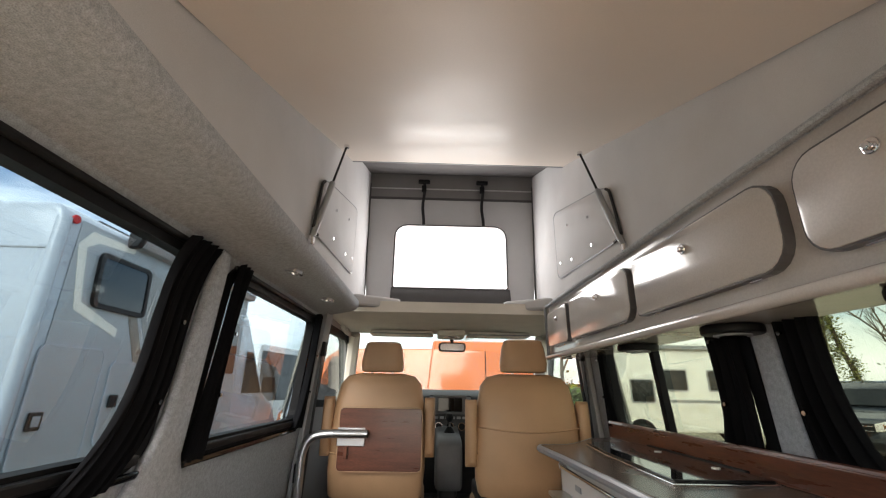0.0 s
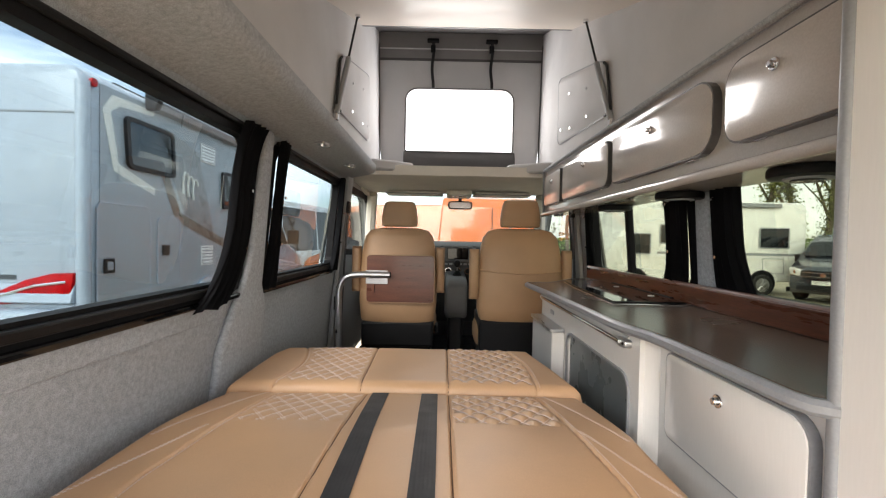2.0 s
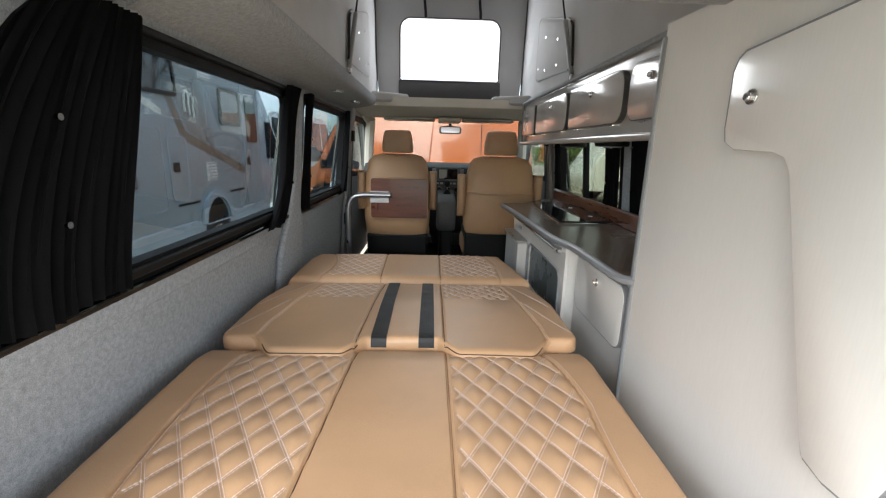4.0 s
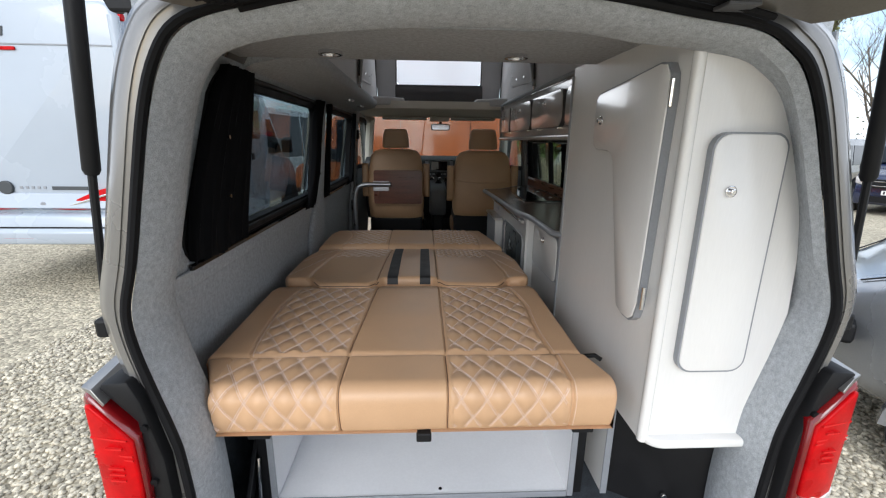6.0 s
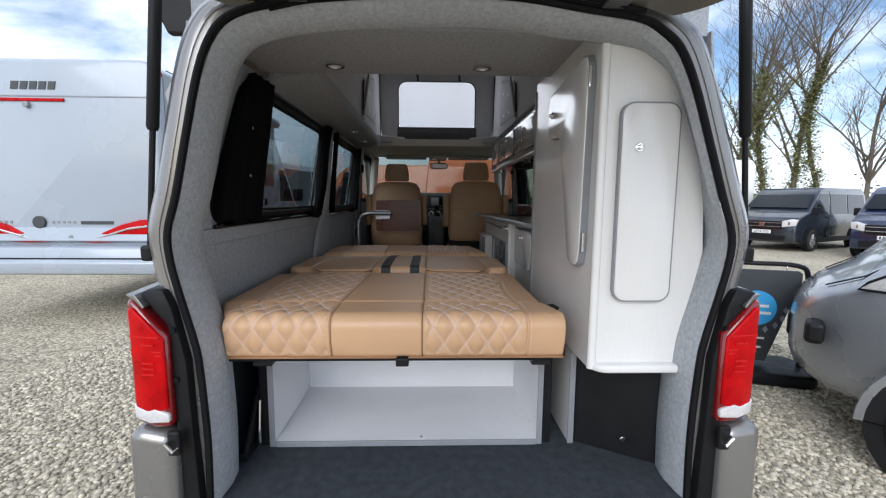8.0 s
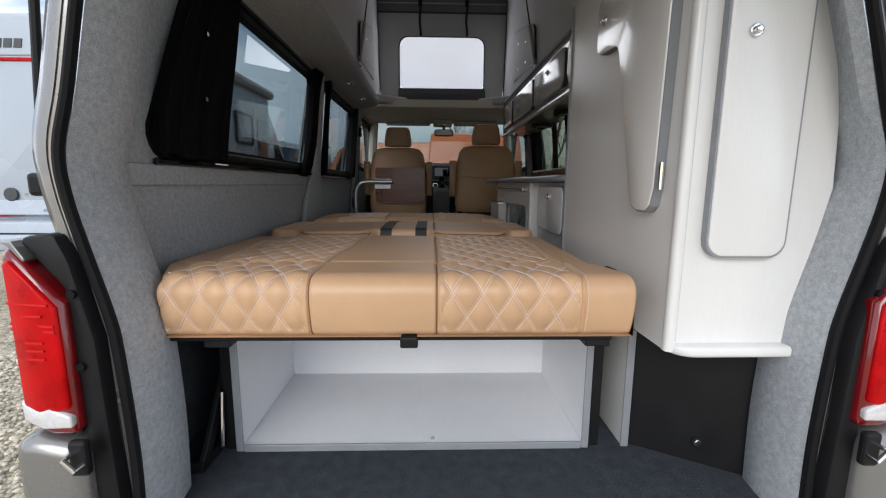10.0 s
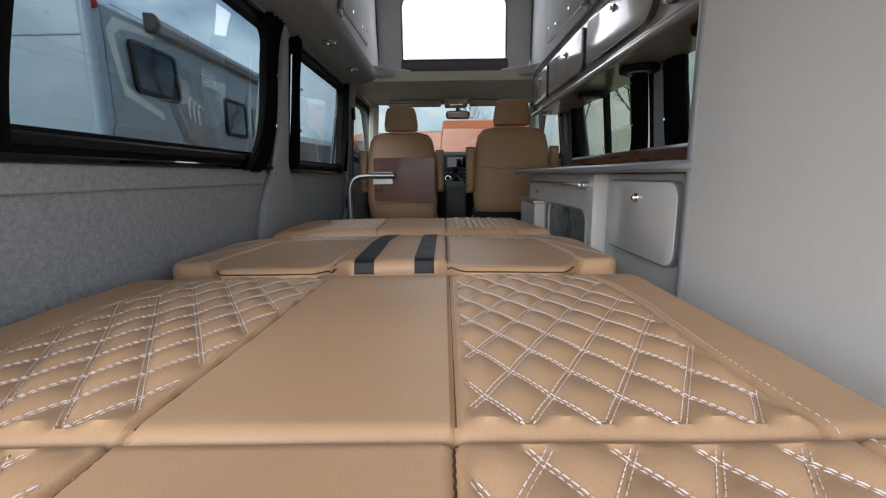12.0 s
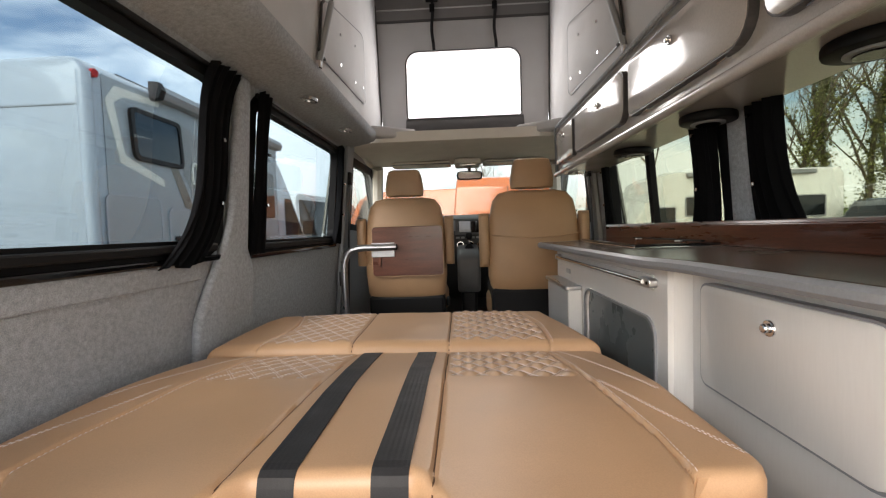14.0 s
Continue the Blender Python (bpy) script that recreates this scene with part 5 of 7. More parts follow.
# ---- cab ----
def seat(x, y, label, tray, low=0.40, seam=0.645):
    s = thing("captain_chair", label, "chair", (x, y, FLOOR), group="cab seats")
    rings = []
    for z, w, d, sh in ((low, 0.235, 0.055, 0.0), (low + 0.02, 0.250, 0.070, 0.0), (0.58, 0.262, 0.080, 0.0), (0.75, 0.262, 0.080, 0.008), (0.92, 0.250, 0.075, 0.016), (1.015, 0.230, 0.068, 0.022), (1.058, 0.195, 0.055, 0.026), (1.074, 0.13, 0.03, 0.03)):
        rings.append(superring(0, 0.09 + sh, z, w, d, 4.0, 36))
    b = part("backrest", loft(rings), LEATHER_SEAT, s, "tan leather seat back", smooth=True)
    part("piping", tube(smooth_path([(-0.25, 0.025, seam + 0.015), (-0.12, 0.012, seam), (0.0, 0.010, seam - 0.005), (0.12, 0.012, seam), (0.25, 0.025, seam + 0.015)], 4), 0.004, 6), LEATHER_SEAT, b)
    rings = [superring(0, 0.11, z, w, d, 3.6, 32) for z, w, d in ((1.082, 0.10, 0.035), (1.088, 0.120, 0.05), (1.13, 0.124, 0.060), (1.21, 0.112, 0.056), (1.245, 0.100, 0.046), (1.254, 0.08, 0.025))]
    h = part("headrest", loft(rings), LEATHER_SEAT, s, "tan leather headrest", smooth=True)
    for dx in (-0.06, 0.06):
        part("post", tube([(dx, 0.11, 1.03), (dx, 0.11, 1.10)], 0.007, 8), CHROME, h)
    rings = [superring(0, 0.33, z, w, d, 4.5, 32) for z, w, d in ((0.30, 0.23, 0.22), (0.34, 0.26, 0.26), (0.42, 0.26, 0.27), (0.47, 0.24, 0.25), (0.48, 0.2, 0.2))]
    part("seat_cushion", loft(rings), LEATHER_SEAT, s, smooth=True)
    for sx in (-1, 1):
        rings = [superring(sx * 0.283, 0.07, z, 0.030, w, 3.0, 20) for z, w in ((0.64, 0.02), (0.66, 0.04), (0.76, 0.048), (0.88, 0.045), (0.93, 0.035), (0.945, 0.015))]
        a = part("armrest", loft(rings), LEATHER_SEAT, s, "folded tan armrest", smooth=True)
        part("pivot", disc((sx * 0.268, 0.07, 0.70), "x", 0.022, 0.04, 14), BLACK, a)
    part("lower_shell", box(-0.245, 0.245, 0.03, 0.5, 0.27, low + 0.01, 0.02), BLACK, s, "black plastic lower back shell")
    part("base", box(-0.225, 0.225, 0.08, 0.56, 0.0, 0.28, 0.02), BLACK, s, "black seat base")
    part("recline_handle", box(0.25, 0.275, 0.10, 0.20, 0.36, 0.41, 0.008), BLACK, s)
    if tray:
        p = part("table_board", prism(rrect(-0.200, 0.242, 0.580, 0.888, 0.02), "y", -0.018, 0.006, 0.003), WOOD_X, s, "dark mahogany table top strapped to the seat back")
        part("edge_band", hoop(rrect(-0.205, 0.247, 0.575, 0.893, 0.025), rrect(-0.200, 0.242, 0.580, 0.888, 0.02), "y", -0.019, 0.007), LEATHER_SEAT, p)
        part("bracket", box(-0.205, -0.06, -0.030, -0.018, 0.70, 0.745, 0.003), ALU, p, "aluminium leg bracket")
        part("bracket", box(-0.205, -0.06, -0.030, -0.018, 0.765, 0.79, 0.003), ALU, p)
        part("toggle", prism(rrect(-0.165, -0.145, 0.64, 0.70, 0.008), "y", -0.036, -0.02, 0.003), WOOD, p, "red-brown locking toggle")
    return s


seat(-0.41, 2.46, "tan leather cab seat with a mahogany table board on its back", True, 0.435)
seat(0.365, 2.19, "tan leather cab seat with folded armrests", False, 0.505, 0.805)
tl = thing("table_leg", "bent aluminium table leg swung against the seat", "table leg")
pts = smooth_path([(-0.775, 2.38, FLOOR), (-0.775, 2.38, 0.9), (-0.778, 2.38, 1.2), (-0.77, 2.38, 1.29), (-0.735, 2.385, 1.345), (-0.66, 2.395, 1.362), (-0.55, 2.405, 1.362), (-0.455, 2.412, 1.362)], 6)
part("tube", tube(pts, 0.021, 14), ALU, tl, smooth=True)
part("end_plug", disc((-0.453, 2.412, 1.362), "x", 0.019, 0.006, 14, 0.002), BLACK, tl)
part("foot", disc((-0.775, 2.38, FLOOR + 0.01), "z", 0.04, 0.02, 18, 0.004), BLACK, tl)

con = thing("centre_console", "dark grey console with a gear lever between the seats", "console")
part("body", prism([(3.0, 0.98), (3.6, 0.9), (3.6, 1.36), (3.25, 1.32), (2.98, 1.295), (2.90, 1.25), (2.89, 1.06), (2.93, 0.99)], "x", -0.085, 0.085, 0.025, 3), CONSOLE, con, smooth=True)
part("pedestal", prism([(2.98, FLOOR), (3.6, FLOOR), (3.6, 1.0), (3.02, 1.0)], "x", -0.06, 0.06, 0.02, 2), BLACK, con, "black pedestal under the console")
gv = part("gear_gaiter", loft([superring(0.01, 3.14, z, w, w, 3, 16) for z, w in ((1.29, 0.05), (1.32, 0.032), (1.345, 0.014))]), BLACK, con, smooth=True)
part("gear_stick", tube([(0.01, 3.14, 1.33), (0.01, 3.12, 1.385)], 0.009, 8), CHROME, gv)
part("gear_knob", loft([superring(0.01, 3.12, z, w, w, 2, 16) for z, w in ((1.375, 0.012), (1.39, 0.024), (1.41, 0.028), (1.428, 0.02), (1.434, 0.006))]), BLACK, gv, smooth=True)
ds = thing("dashboard", "dark grey dashboard with a screen and heater controls", "dashboard", (-0.02, 0, 0.045))
part("body", prism([(3.42, 1.02), (3.36, 1.20), (3.38, 1.36), (3.42, 1.49), (3.55, 1.54), (3.95, 1.50), (3.95, 0.75), (3.55, 0.80)], "x", -0.80, 0.80, 0.03, 3), DASH, ds, smooth=True)
part("centre_panel", box(-0.115, 0.205, 3.345, 3.40, 1.14, 1.505, 0.012), DASH, ds)
scn = part("screen", box(-0.05, 0.135, 3.336, 3.346, 1.385, 1.485, 0.006), HOB, ds, "glossy black radio screen")
part("screen_frame", box(-0.085, 0.17, 3.338, 3.348, 1.368, 1.500, 0.004), CONSOLE, scn)
for sx in (-0.095, 0.18):
    part("air_vent", box(sx - 0.018, sx + 0.018, 3.334, 3.35, 1.40, 1.49, 0.005), EDGE, ds)
for i in range(3):
    k = part("dial", disc((-0.04 + 0.085 * i, 3.335, 1.285), "y", 0.024, 0.02, 18, 0.004), BLACK, ds)
    part("dial_ring", hoop([(-0.04 + 0.085 * i + 0.027 * math.cos(t * math.pi / 9), 1.285 + 0.027 * math.sin(t * math.pi / 9)) for t in range(18)], [(-0.04 + 0.085 * i + 0.023 * math.cos(t * math.pi / 9), 1.285 + 0.023 * math.sin(t * math.pi / 9)) for t in range(18)], "y", 3.328, 3.34), CHROME, k)
for i in range(6):
    part("button", box(-0.075 + 0.042 * i, -0.045 + 0.042 * i, 3.338, 3.348, 1.335, 1.352, 0.003), GREYPLAS, ds)
sw = thing("steering_wheel", "black leather steering wheel", "steering wheel")
part("rim", tube([(0.40 + 0.19 * math.cos(2 * math.pi * i / 36), 3.18 + 0.19 * math.sin(2 * math.pi * i / 36) * 0.47, 1.42 + 0.19 * math.sin(2 * math.pi * i / 36) * 0.88) for i in range(36)], 0.016, 8, True), BLACK, sw, smooth=True)
part("hub", box(0.32, 0.48, 3.17, 3.36, 1.37, 1.46, 0.03), BLACK, sw)
mr = thing("rear_view_mirror", "black interior mirror on the windscreen", "mirror")
part("housing", loft([superring(0.032, 3.30, z, w, 0.022, 3, 24) for z, w in ((1.862, 0.08), (1.868, 0.10), (1.90, 0.108), (1.925, 0.10), (1.932, 0.08))]), BLACK, mr, smooth=True)
part("mirror_glass", prism(rrect(-0.06, 0.124, 1.872, 1.922, 0.015), "y", 3.274, 3.2775), CHROME, mr, "mirror glass")
part("stem", tube([(0.032, 3.31, 1.92), (0.032, 3.36, 1.99)], 0.014, 8), BLACK, mr)
for xv in ((-0.58, -0.12), (0.14, 0.60)):
    v = thing("sun_visor", "beige fabric sun visor folded up", "sun visor", group="sun visors")
    part("pad", prism(rrect(*xv, 3.10, 3.30, 0.03), "z", 1.970, 1.992, 0.006, 2), HEADLINER, v, smooth=True)
    part("label", box(xv[0] + 0.08, xv[0] + 0.22, 3.15, 3.20, 1.967, 1.9695), PLATE_W, v, "white printed label")
    part("edge_piping", tube([(a, b, 1.972) for a, b in rrect(*xv, 3.10, 3.30, 0.03)], 0.004, 6, True), EDGE, v, "dark edge piping")
cl = thing("cab_light", "beige roof console with a reading light", "light")
part("housing", prism(rrect(-0.085, 0.115, 3.02, 3.30, 0.03), "z", 1.955, 1.994, 0.01, 2), HEADLINER, cl, smooth=True)
part("lens", prism(rrect(-0.045, 0.075, 3.06, 3.14, 0.015), "z", 1.951, 1.957), LENS, cl)
for sign in (-1, 1):
    bt = thing("seat_belt", "black seat belt hanging on the door pillar", "seat belt", group="seat belts")
    part("webbing", loft([[(sign * x, y - 0.022, z), (sign * x, y + 0.022, z), (sign * (x - 0.003), y + 0.022, z), (sign * (x - 0.003), y - 0.022, z)] for x, y, z in ((0.745, 2.47, 1.80), (0.77, 2.48, 1.4), (0.79, 2.49, 1.0), (0.80, 2.49, 0.66))]), STRAP, bt)
    part("guide", box(min(sign * .73, sign * .76), max(sign * .73, sign * .76), 2.445, 2.50, 1.76, 1.84, 0.008), BLACK, bt)
    hd = thing("door_fitting", "black catch on the door pillar", "catch", group="door fittings")
    part("catch", box(min(sign * .785, sign * .812), max(sign * .785, sign * .812), 2.385, 2.425, 1.13, 1.22, 0.006), BLACK, hd)
gh = thing("ceiling_grip", "beige grab handle on the cab roof edge", "handle")
part("loop", tube(smooth_path([(-0.70, 2.70, 1.965), (-0.68, 2.72, 1.93), (-0.68, 2.86, 1.93), (-0.70, 2.88, 1.965)], 5), 0.012, 8), HEADLINER, gh, smooth=True)


# ---- vehicles outside ----
def wheel(parent, x, y, r, side):
    rings = []
    for k in range(28):
        t = 2 * math.pi * k / 28
        c, s = math.cos(t), math.sin(t)
        rings.append([(x + q * c, y + side * d, r + q * s) for q, d in ((r * 0.66, 0.0), (r * 0.9, 0.005), (r * 0.98, -0.02), (r, -0.06), (r, -0.14), (r * 0.95, -0.19), (r * 0.66, -0.2))])
    rings.append(rings[0])
    bm = loft(rings, False)
    w = part("wheel", bm, TYRE, parent, "black tyre with alloy rim", smooth=True)
    rim = [disc((x, y - side * 0.022, r), "y", r * 0.67, 0.02, 24), disc((x, y - side * 0.006, r), "y", r * 0.16, 0.02, 14)]
    for k in range(7):
        t = 2 * math.pi * k / 7
        rim.append(tube([(x + 0.1 * r * math.cos(t), y - side * 0.010, r + 0.1 * r * math.sin(t)), (x + 0.64 * r * math.cos(t), y - side * 0.014, r + 0.64 * r * math.sin(t))], 0.022, 6))
    part("rim", join(*rim), RIM, w)
    return w


def letters(text, size, mat, parent, m):
    cu = bpy.data.curves.new("writing", "FONT")
    cu.body, cu.size, cu.extrude, cu.align_x, cu.align_y = text, size, 0.001, "CENTER", "CENTER"
    tmp = bpy.data.objects.new("tmp", cu)
    scene.collection.objects.link(tmp)
    bpy.context.view_layer.update()
    me = bpy.data.meshes.new_from_object(tmp.evaluated_get(bpy.context.evaluated_depsgraph_get()))
    bpy.data.objects.remove(tmp)
    me.name = "writing"
    me.materials.clear()
    me.materials.append(mat)
    ob = new("writing", me)
    ob.parent, ob.matrix_basis = parent, m
    return ob


def van(label, at, rz, paint, L=4.9, W=1.9, H=1.97, nose=0.0, plate="", rear_glass=True, side_glass=True, panel=False, category="van"):
    """A parked van; its front points along local +x."""
    v = thing("parked_van", label, category, at, rz)
    h = L / 2
    prof = [(-h + 0.05, 0.30), (-h, 0.55), (-h, 0.98), (-h + 0.05, 1.05), (-h + 0.16, H - 0.22), (-h + 0.26, H - 0.05), (-h + 0.45, H), (h - 1.75, H), (h - 1.45, H - 0.07), (h - 1.25, H - 0.22), (h - 0.72, 1.30), (h - 0.60, 1.20), (h - 0.16, 1.04), (h - 0.04, 0.92), (h, 0.70), (h, 0.42), (h - 0.06, 0.26)]

    def ty(z):
        return W / 2 * (1 - 0.13 * max(0, (z - 1.0) / (H - 1.0)) ** 1.2)

    bm = prism(prof, "y", -W / 2, W / 2, 0.085, 4, 12)
    for q in bm.verts:
        q.co.y *= ty(q.co.z) / (W / 2)
        q.co.y *= 1 - 0.12 * max(0, (q.co.x - (h - 0.7)) / 0.7) ** 2
        q.co.x -= 0.16 * max(0, q.co.x - (h - 1.3)) / 1.3 * (abs(q.co.y) / (W / 2)) ** 3
    part("body", bm, paint, v, smooth=True)

    def pane(name, pts, mat, lab=""):
        for s in (-1, 1):
            b = prism(pts, "y", 0, 0.012, 0.004)
            for q in b.verts:
                q.co.y = s * (ty(q.co.z) - 0.004 + q.co.y)
            bmesh.ops.recalc_face_normals(b, faces=b.faces)
            part(name, b, mat, v, lab)

    pane("side_window", [(h - 1.95, 1.14), (h - 0.86, 1.14), (h - 1.0, 1.33), (h - 1.40, H - 0.20), (h - 1.95, H - 0.20)], DARKGLASS, "dark front door glass")
    if side_glass:
        pane("side_window", [(h - 3.2, 1.14), (h - 2.06, 1.14), (h - 2.06, H - 0.20), (h - 3.2, H - 0.20)], DARKGLASS, "dark tinted side glass")
        pane("side_window", [(-h + 0.22, 1.14), (h - 3.3, 1.14), (h - 3.3, H - 0.20), (-h + 0.34, H - 0.20)], DARKGLASS, "dark tinted side glass")
    else:
        for x in (h - 2.0, h - 3.25):
            pane("door_seam", [(x - 0.006, 0.5), (x + 0.006, 0.5), (x + 0.006, H - 0.18), (x - 0.006, H - 0.18)], EDGE)
        pane("swage_line", [(-h + 0.15, 1.02), (h - 2.1, 1.02), (h - 2.1, 1.04), (-h + 0.15, 1.04)], paint)
    pane("door_seam", [(h - 2.03, 0.45), (h - 2.015, 0.45), (h - 2.015, H - 0.12), (h - 2.03, H - 0.12)], BLACK)
    pane("door_handle", [(h - 1.95, 1.02), (h - 1.78, 1.02), (h - 1.78, 1.06), (h - 1.95, 1.06)], BLACK)
    pane("sill", [(-h + 0.1, 0.26), (h - 0.2, 0.26), (h - 0.2, 0.40), (-h + 0.1, 0.40)], BLACK)
    a, b_ = Vector((h - 1.235, 0, H - 0.215)), Vector((h - 0.735, 0, 1.32))
    n = Vector((b_.z - a.z, 0, a.x - b_.x)).normalized() * -1
    rows = []
    for t in (0.03, 0.97):
        c = a.lerp(b_, t)
        w = ty(c.z) * 0.90
        rows.append([(c.x + n.x * o, y, c.z + n.z * o) for o, y in ((0.004, -w), (0.012, -w), (0.016, 0), (0.012, w), (0.004, w))])
    part("windscreen", loft([[r for r in row] for row in rows]), DARKGLASS, v, "dark reflecting windscreen")
    gr = part("grille", box(h - 0.03, h + 0.012, -0.52, 0.52, 0.70, 0.93, 0.01), BLACK, v)
    for z in (0.76, 0.87):
        part("grille_bar", box(h + 0.008, h + 0.022, -0.50, 0.50, z - 0.008, z + 0.008, 0.003), CHROME, gr)
    part("badge", disc((h + 0.02, 0, 0.82), "x", 0.07, 0.02, 24, 0.004), CHROME, gr)
    part("lower_grille", box(h - 0.03, h + 0.008, -0.62, 0.62, 0.34, 0.50, 0.01), BLACK, v)
    for s in (-1, 1):
        b = prism([(s * 0.52, 0.74), (s * 0.84, 0.80), (s * 0.86, 0.98), (s * 0.74, 1.0), (s * 0.52, 0.93)], "x", h - 0.20, h + 0.004, 0.02, 2)
        for q in b.verts:
            q.co.x -= 0.35 * max(0, abs(q.co.y) - 0.55)
        hl = part("headlight", b, LENS, v, "clear headlight", smooth=True)
        part("bulb_ring", disc((h - 0.06, s * 0.66, 0.87), "x", 0.06, 0.04, 18), CHROME, hl)
        part("mirror", box(h - 1.02, h - 0.86, s * 0.98 - 0.09, s * 0.98 + 0.09, 1.14, 1.36, 0.03), BLACK, v, "black door mirror")
        part("tail_light", box(-h - 0.004, -h + 0.10, s * 0.82 - 0.07, s * 0.82 + 0.07, 0.95, 1.45, 0.02), RED, v, "red tail light")
        for x in (h - 0.92, -h + 0.98):
            part("wheel_arch", disc((x, s * (W / 2 - 0.022), 0.36), "y", 0.39, 0.05, 28), BLACK, v)
            wheel(v, x, s * (W / 2 + 0.030), 0.33, s)
    if rear_glass:
        part("rear_window", box(-h + 0.02, -h + 0.10, -0.7, 0.7, 1.12, H - 0.35, 0.02), DARKGLASS, v)
    pl = part("number_plate", box(h + 0.004, h + 0.016, -0.26, 0.26, 0.54, 0.65, 0.004), PLATE_W, v, "white number plate")
    if plate:
        letters(plate, 0.10, BLACK, pl, Matrix(((0, 0, 1, h + 0.0165), (1, 0, 0, 0), (0, 1, 0, 0.595), (0, 0, 0, 1))))
    else:
        for k in range(7):
            part("plate_bar", box(h + 0.016, h + 0.018, -0.22 + 0.065 * k, -0.185 + 0.065 * k, 0.56, 0.63), BLACK, pl)
    if panel or not rear_glass:
        part("rear_door_seam", box(-h - 0.004, -h + 0.02, -0.008, 0.008, 0.5, 1.0), BLACK, v)
        b = prism([(-h - 0.004, 1.0), (-h + 0.046, 1.05), (-h + 0.156, H - 0.22), (-h + 0.17, H - 0.22), (-h + 0.06, 1.05), (-h + 0.02, 1.0)], "y", -0.008, 0.008)
        part("rear_door_seam", b, BLACK, v)
        part("door_handle", box(-h + 0.02, -h + 0.08, 0.06, 0.12, 1.18, 1.42, 0.01), EDGE, v)
    rp = part("number_plate", box(-h - 0.012, -h - 0.002, -0.26, 0.26, 0.72, 0.83, 0.004), PLATE_Y, v, "yellow number plate")
    part("roof_seam", box(-h + 0.5, h - 1.9, -0.02, 0.02, H - 0.002, H + 0.004), paint, v)
    return v


van("dark grey van with a pale number plate, parked on the gravel", (12.6, 12.2, 0), 206, NAVY, plate="GF15 ZCL")
van("dark blue van parked beside the grey one", (13.9, 9.6, 0), 206, BLUE_V)
van("bright orange panel van with its rear doors facing the camper", (0.83, 10.5, 0), 90, ORANGE, L=6.0, W=2.15, H=2.45, side_glass=False, rear_glass=False)
van("second orange van with a dark windscreen, further off", (-1.1, 11.6, 0), 172, ORANGE, L=5.6, W=2.05, H=2.5, side_glass=False)
van("white camper van seen from its rear", (-5.6, 15.5, 0), 80, WHITE_PAINT, L=5.8, W=2.1, H=2.75)
van("white camper van beyond the orange ones", (-9.0, 18.0, 0), 75, WHITE_PAINT, L=5.8, W=2.1, H=2.7)


def strip(name, pts, w, x0, x1, mat, parent, label=""):
    """A flat decal band along points (y, z), laid on a side wall."""
    up = [(y, z + w / 2) for y, z in pts] + [(y, z - w / 2) for y, z in reversed(pts)]
    return part(name, prism(up, "x", x0, x1), mat, parent, label)


# pale motorhome beside the van
mh = thing("motorhome", "large pale blue-grey motorhome with brown stripes and red tail lamps", "motorhome")
MX = -3.30
body = prism(rrect(MX - 2.3, MX, 0.55, 3.09, (0.16, 0.16, 0.05, 0.05), 6), "y", 3.40, 7.25, 0.05, 3, 40)
part("cab", prism([(7.2, 0.45), (9.55, 0.45), (9.6, 0.9), (9.4, 1.2), (8.75, 1.45), (8.05, 2.25), (7.6, 2.75), (7.2, 2.95)], "x", MX - 2.2, MX - 0.12, 0.05, 3, 12), MOBILE, mh, "pale driver cab", smooth=True)
part("cab_window", prism([(7.75, 1.45), (8.6, 1.45), (8.0, 2.15), (7.75, 2.15)], "x", MX - 0.125, MX - 0.108), DARKGLASS, mh)
part("cab_mirror", box(MX - 0.1, MX + 0.12, 8.55, 8.68, 1.45, 1.75, 0.03), BLACK, mh)
part("body", body, MOBILE, mh, smooth=True)
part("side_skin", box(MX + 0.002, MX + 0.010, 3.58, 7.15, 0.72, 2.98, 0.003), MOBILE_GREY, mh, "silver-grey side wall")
part("skirt", box(MX - 0.03, MX + 0.012, 3.46, 7.2, 0.40, 0.70, 0.02), MOBILE, mh)
part("rear_corner", tube([(MX - 0.01, 3.43, 0.6), (MX - 0.01, 3.42, 1.8), (MX - 0.02, 3.43, 2.95)], 0.055, 10), MOBILE, mh, smooth=True)
bp = part("bumper", prism([(3.20, 0.60), (3.42, 0.56), (3.42, 0.92), (3.34, 0.93), (3.26, 0.90), (3.24, 0.78), (3.18, 0.74)], "x", MX - 2.28, MX + 0.0, 0.02, 2), MOBILE, mh, "moulded pale bumper", smooth=True)
part("bumper_line", box(MX - 2.26, MX - 0.02, 3.225, 3.235, 0.775, 0.79), BLACK, bp)
for x in (MX - 1.9, MX - 1.25, MX - 0.25):
    part("reflector", box(x - 0.16, x + 0.16, 3.19, 3.20, 0.665, 0.685, 0.004), RED, bp)
part("rear_ledge", prism([(3.33, 0.98), (3.42, 0.95), (3.42, 1.14), (3.38, 1.14)], "x", MX - 2.28, MX - 0.05, 0.01), MOBILE, mh)
for xa, sg in ((MX - 0.02, -1), (MX - 2.28, 1)):
    o = [(xa + sg * 0.02, 1.245), (xa + sg * 0.22, 1.235), (xa + sg * 0.45, 1.175), (xa + sg * 0.72, 1.06), (xa + sg * 0.98, 0.965), (xa + sg * 0.72, 0.955), (xa + sg * 0.35, 0.975), (xa + sg * 0.05, 1.03)]
    tlm = part("tail_lamp", prism(o, "y", 3.355, 3.43, 0.015, 2), RED, mh, "swept red tail lamp", smooth=True)
    part("lens_chrome", tube([(xa + sg * 0.08, 3.352, 1.165), (xa + sg * 0.36, 3.348, 1.125), (xa + sg * 0.62, 3.350, 1.045), (xa + sg * 0.82, 3.352, 0.985)], 0.013, 6), CHROME, tlm)
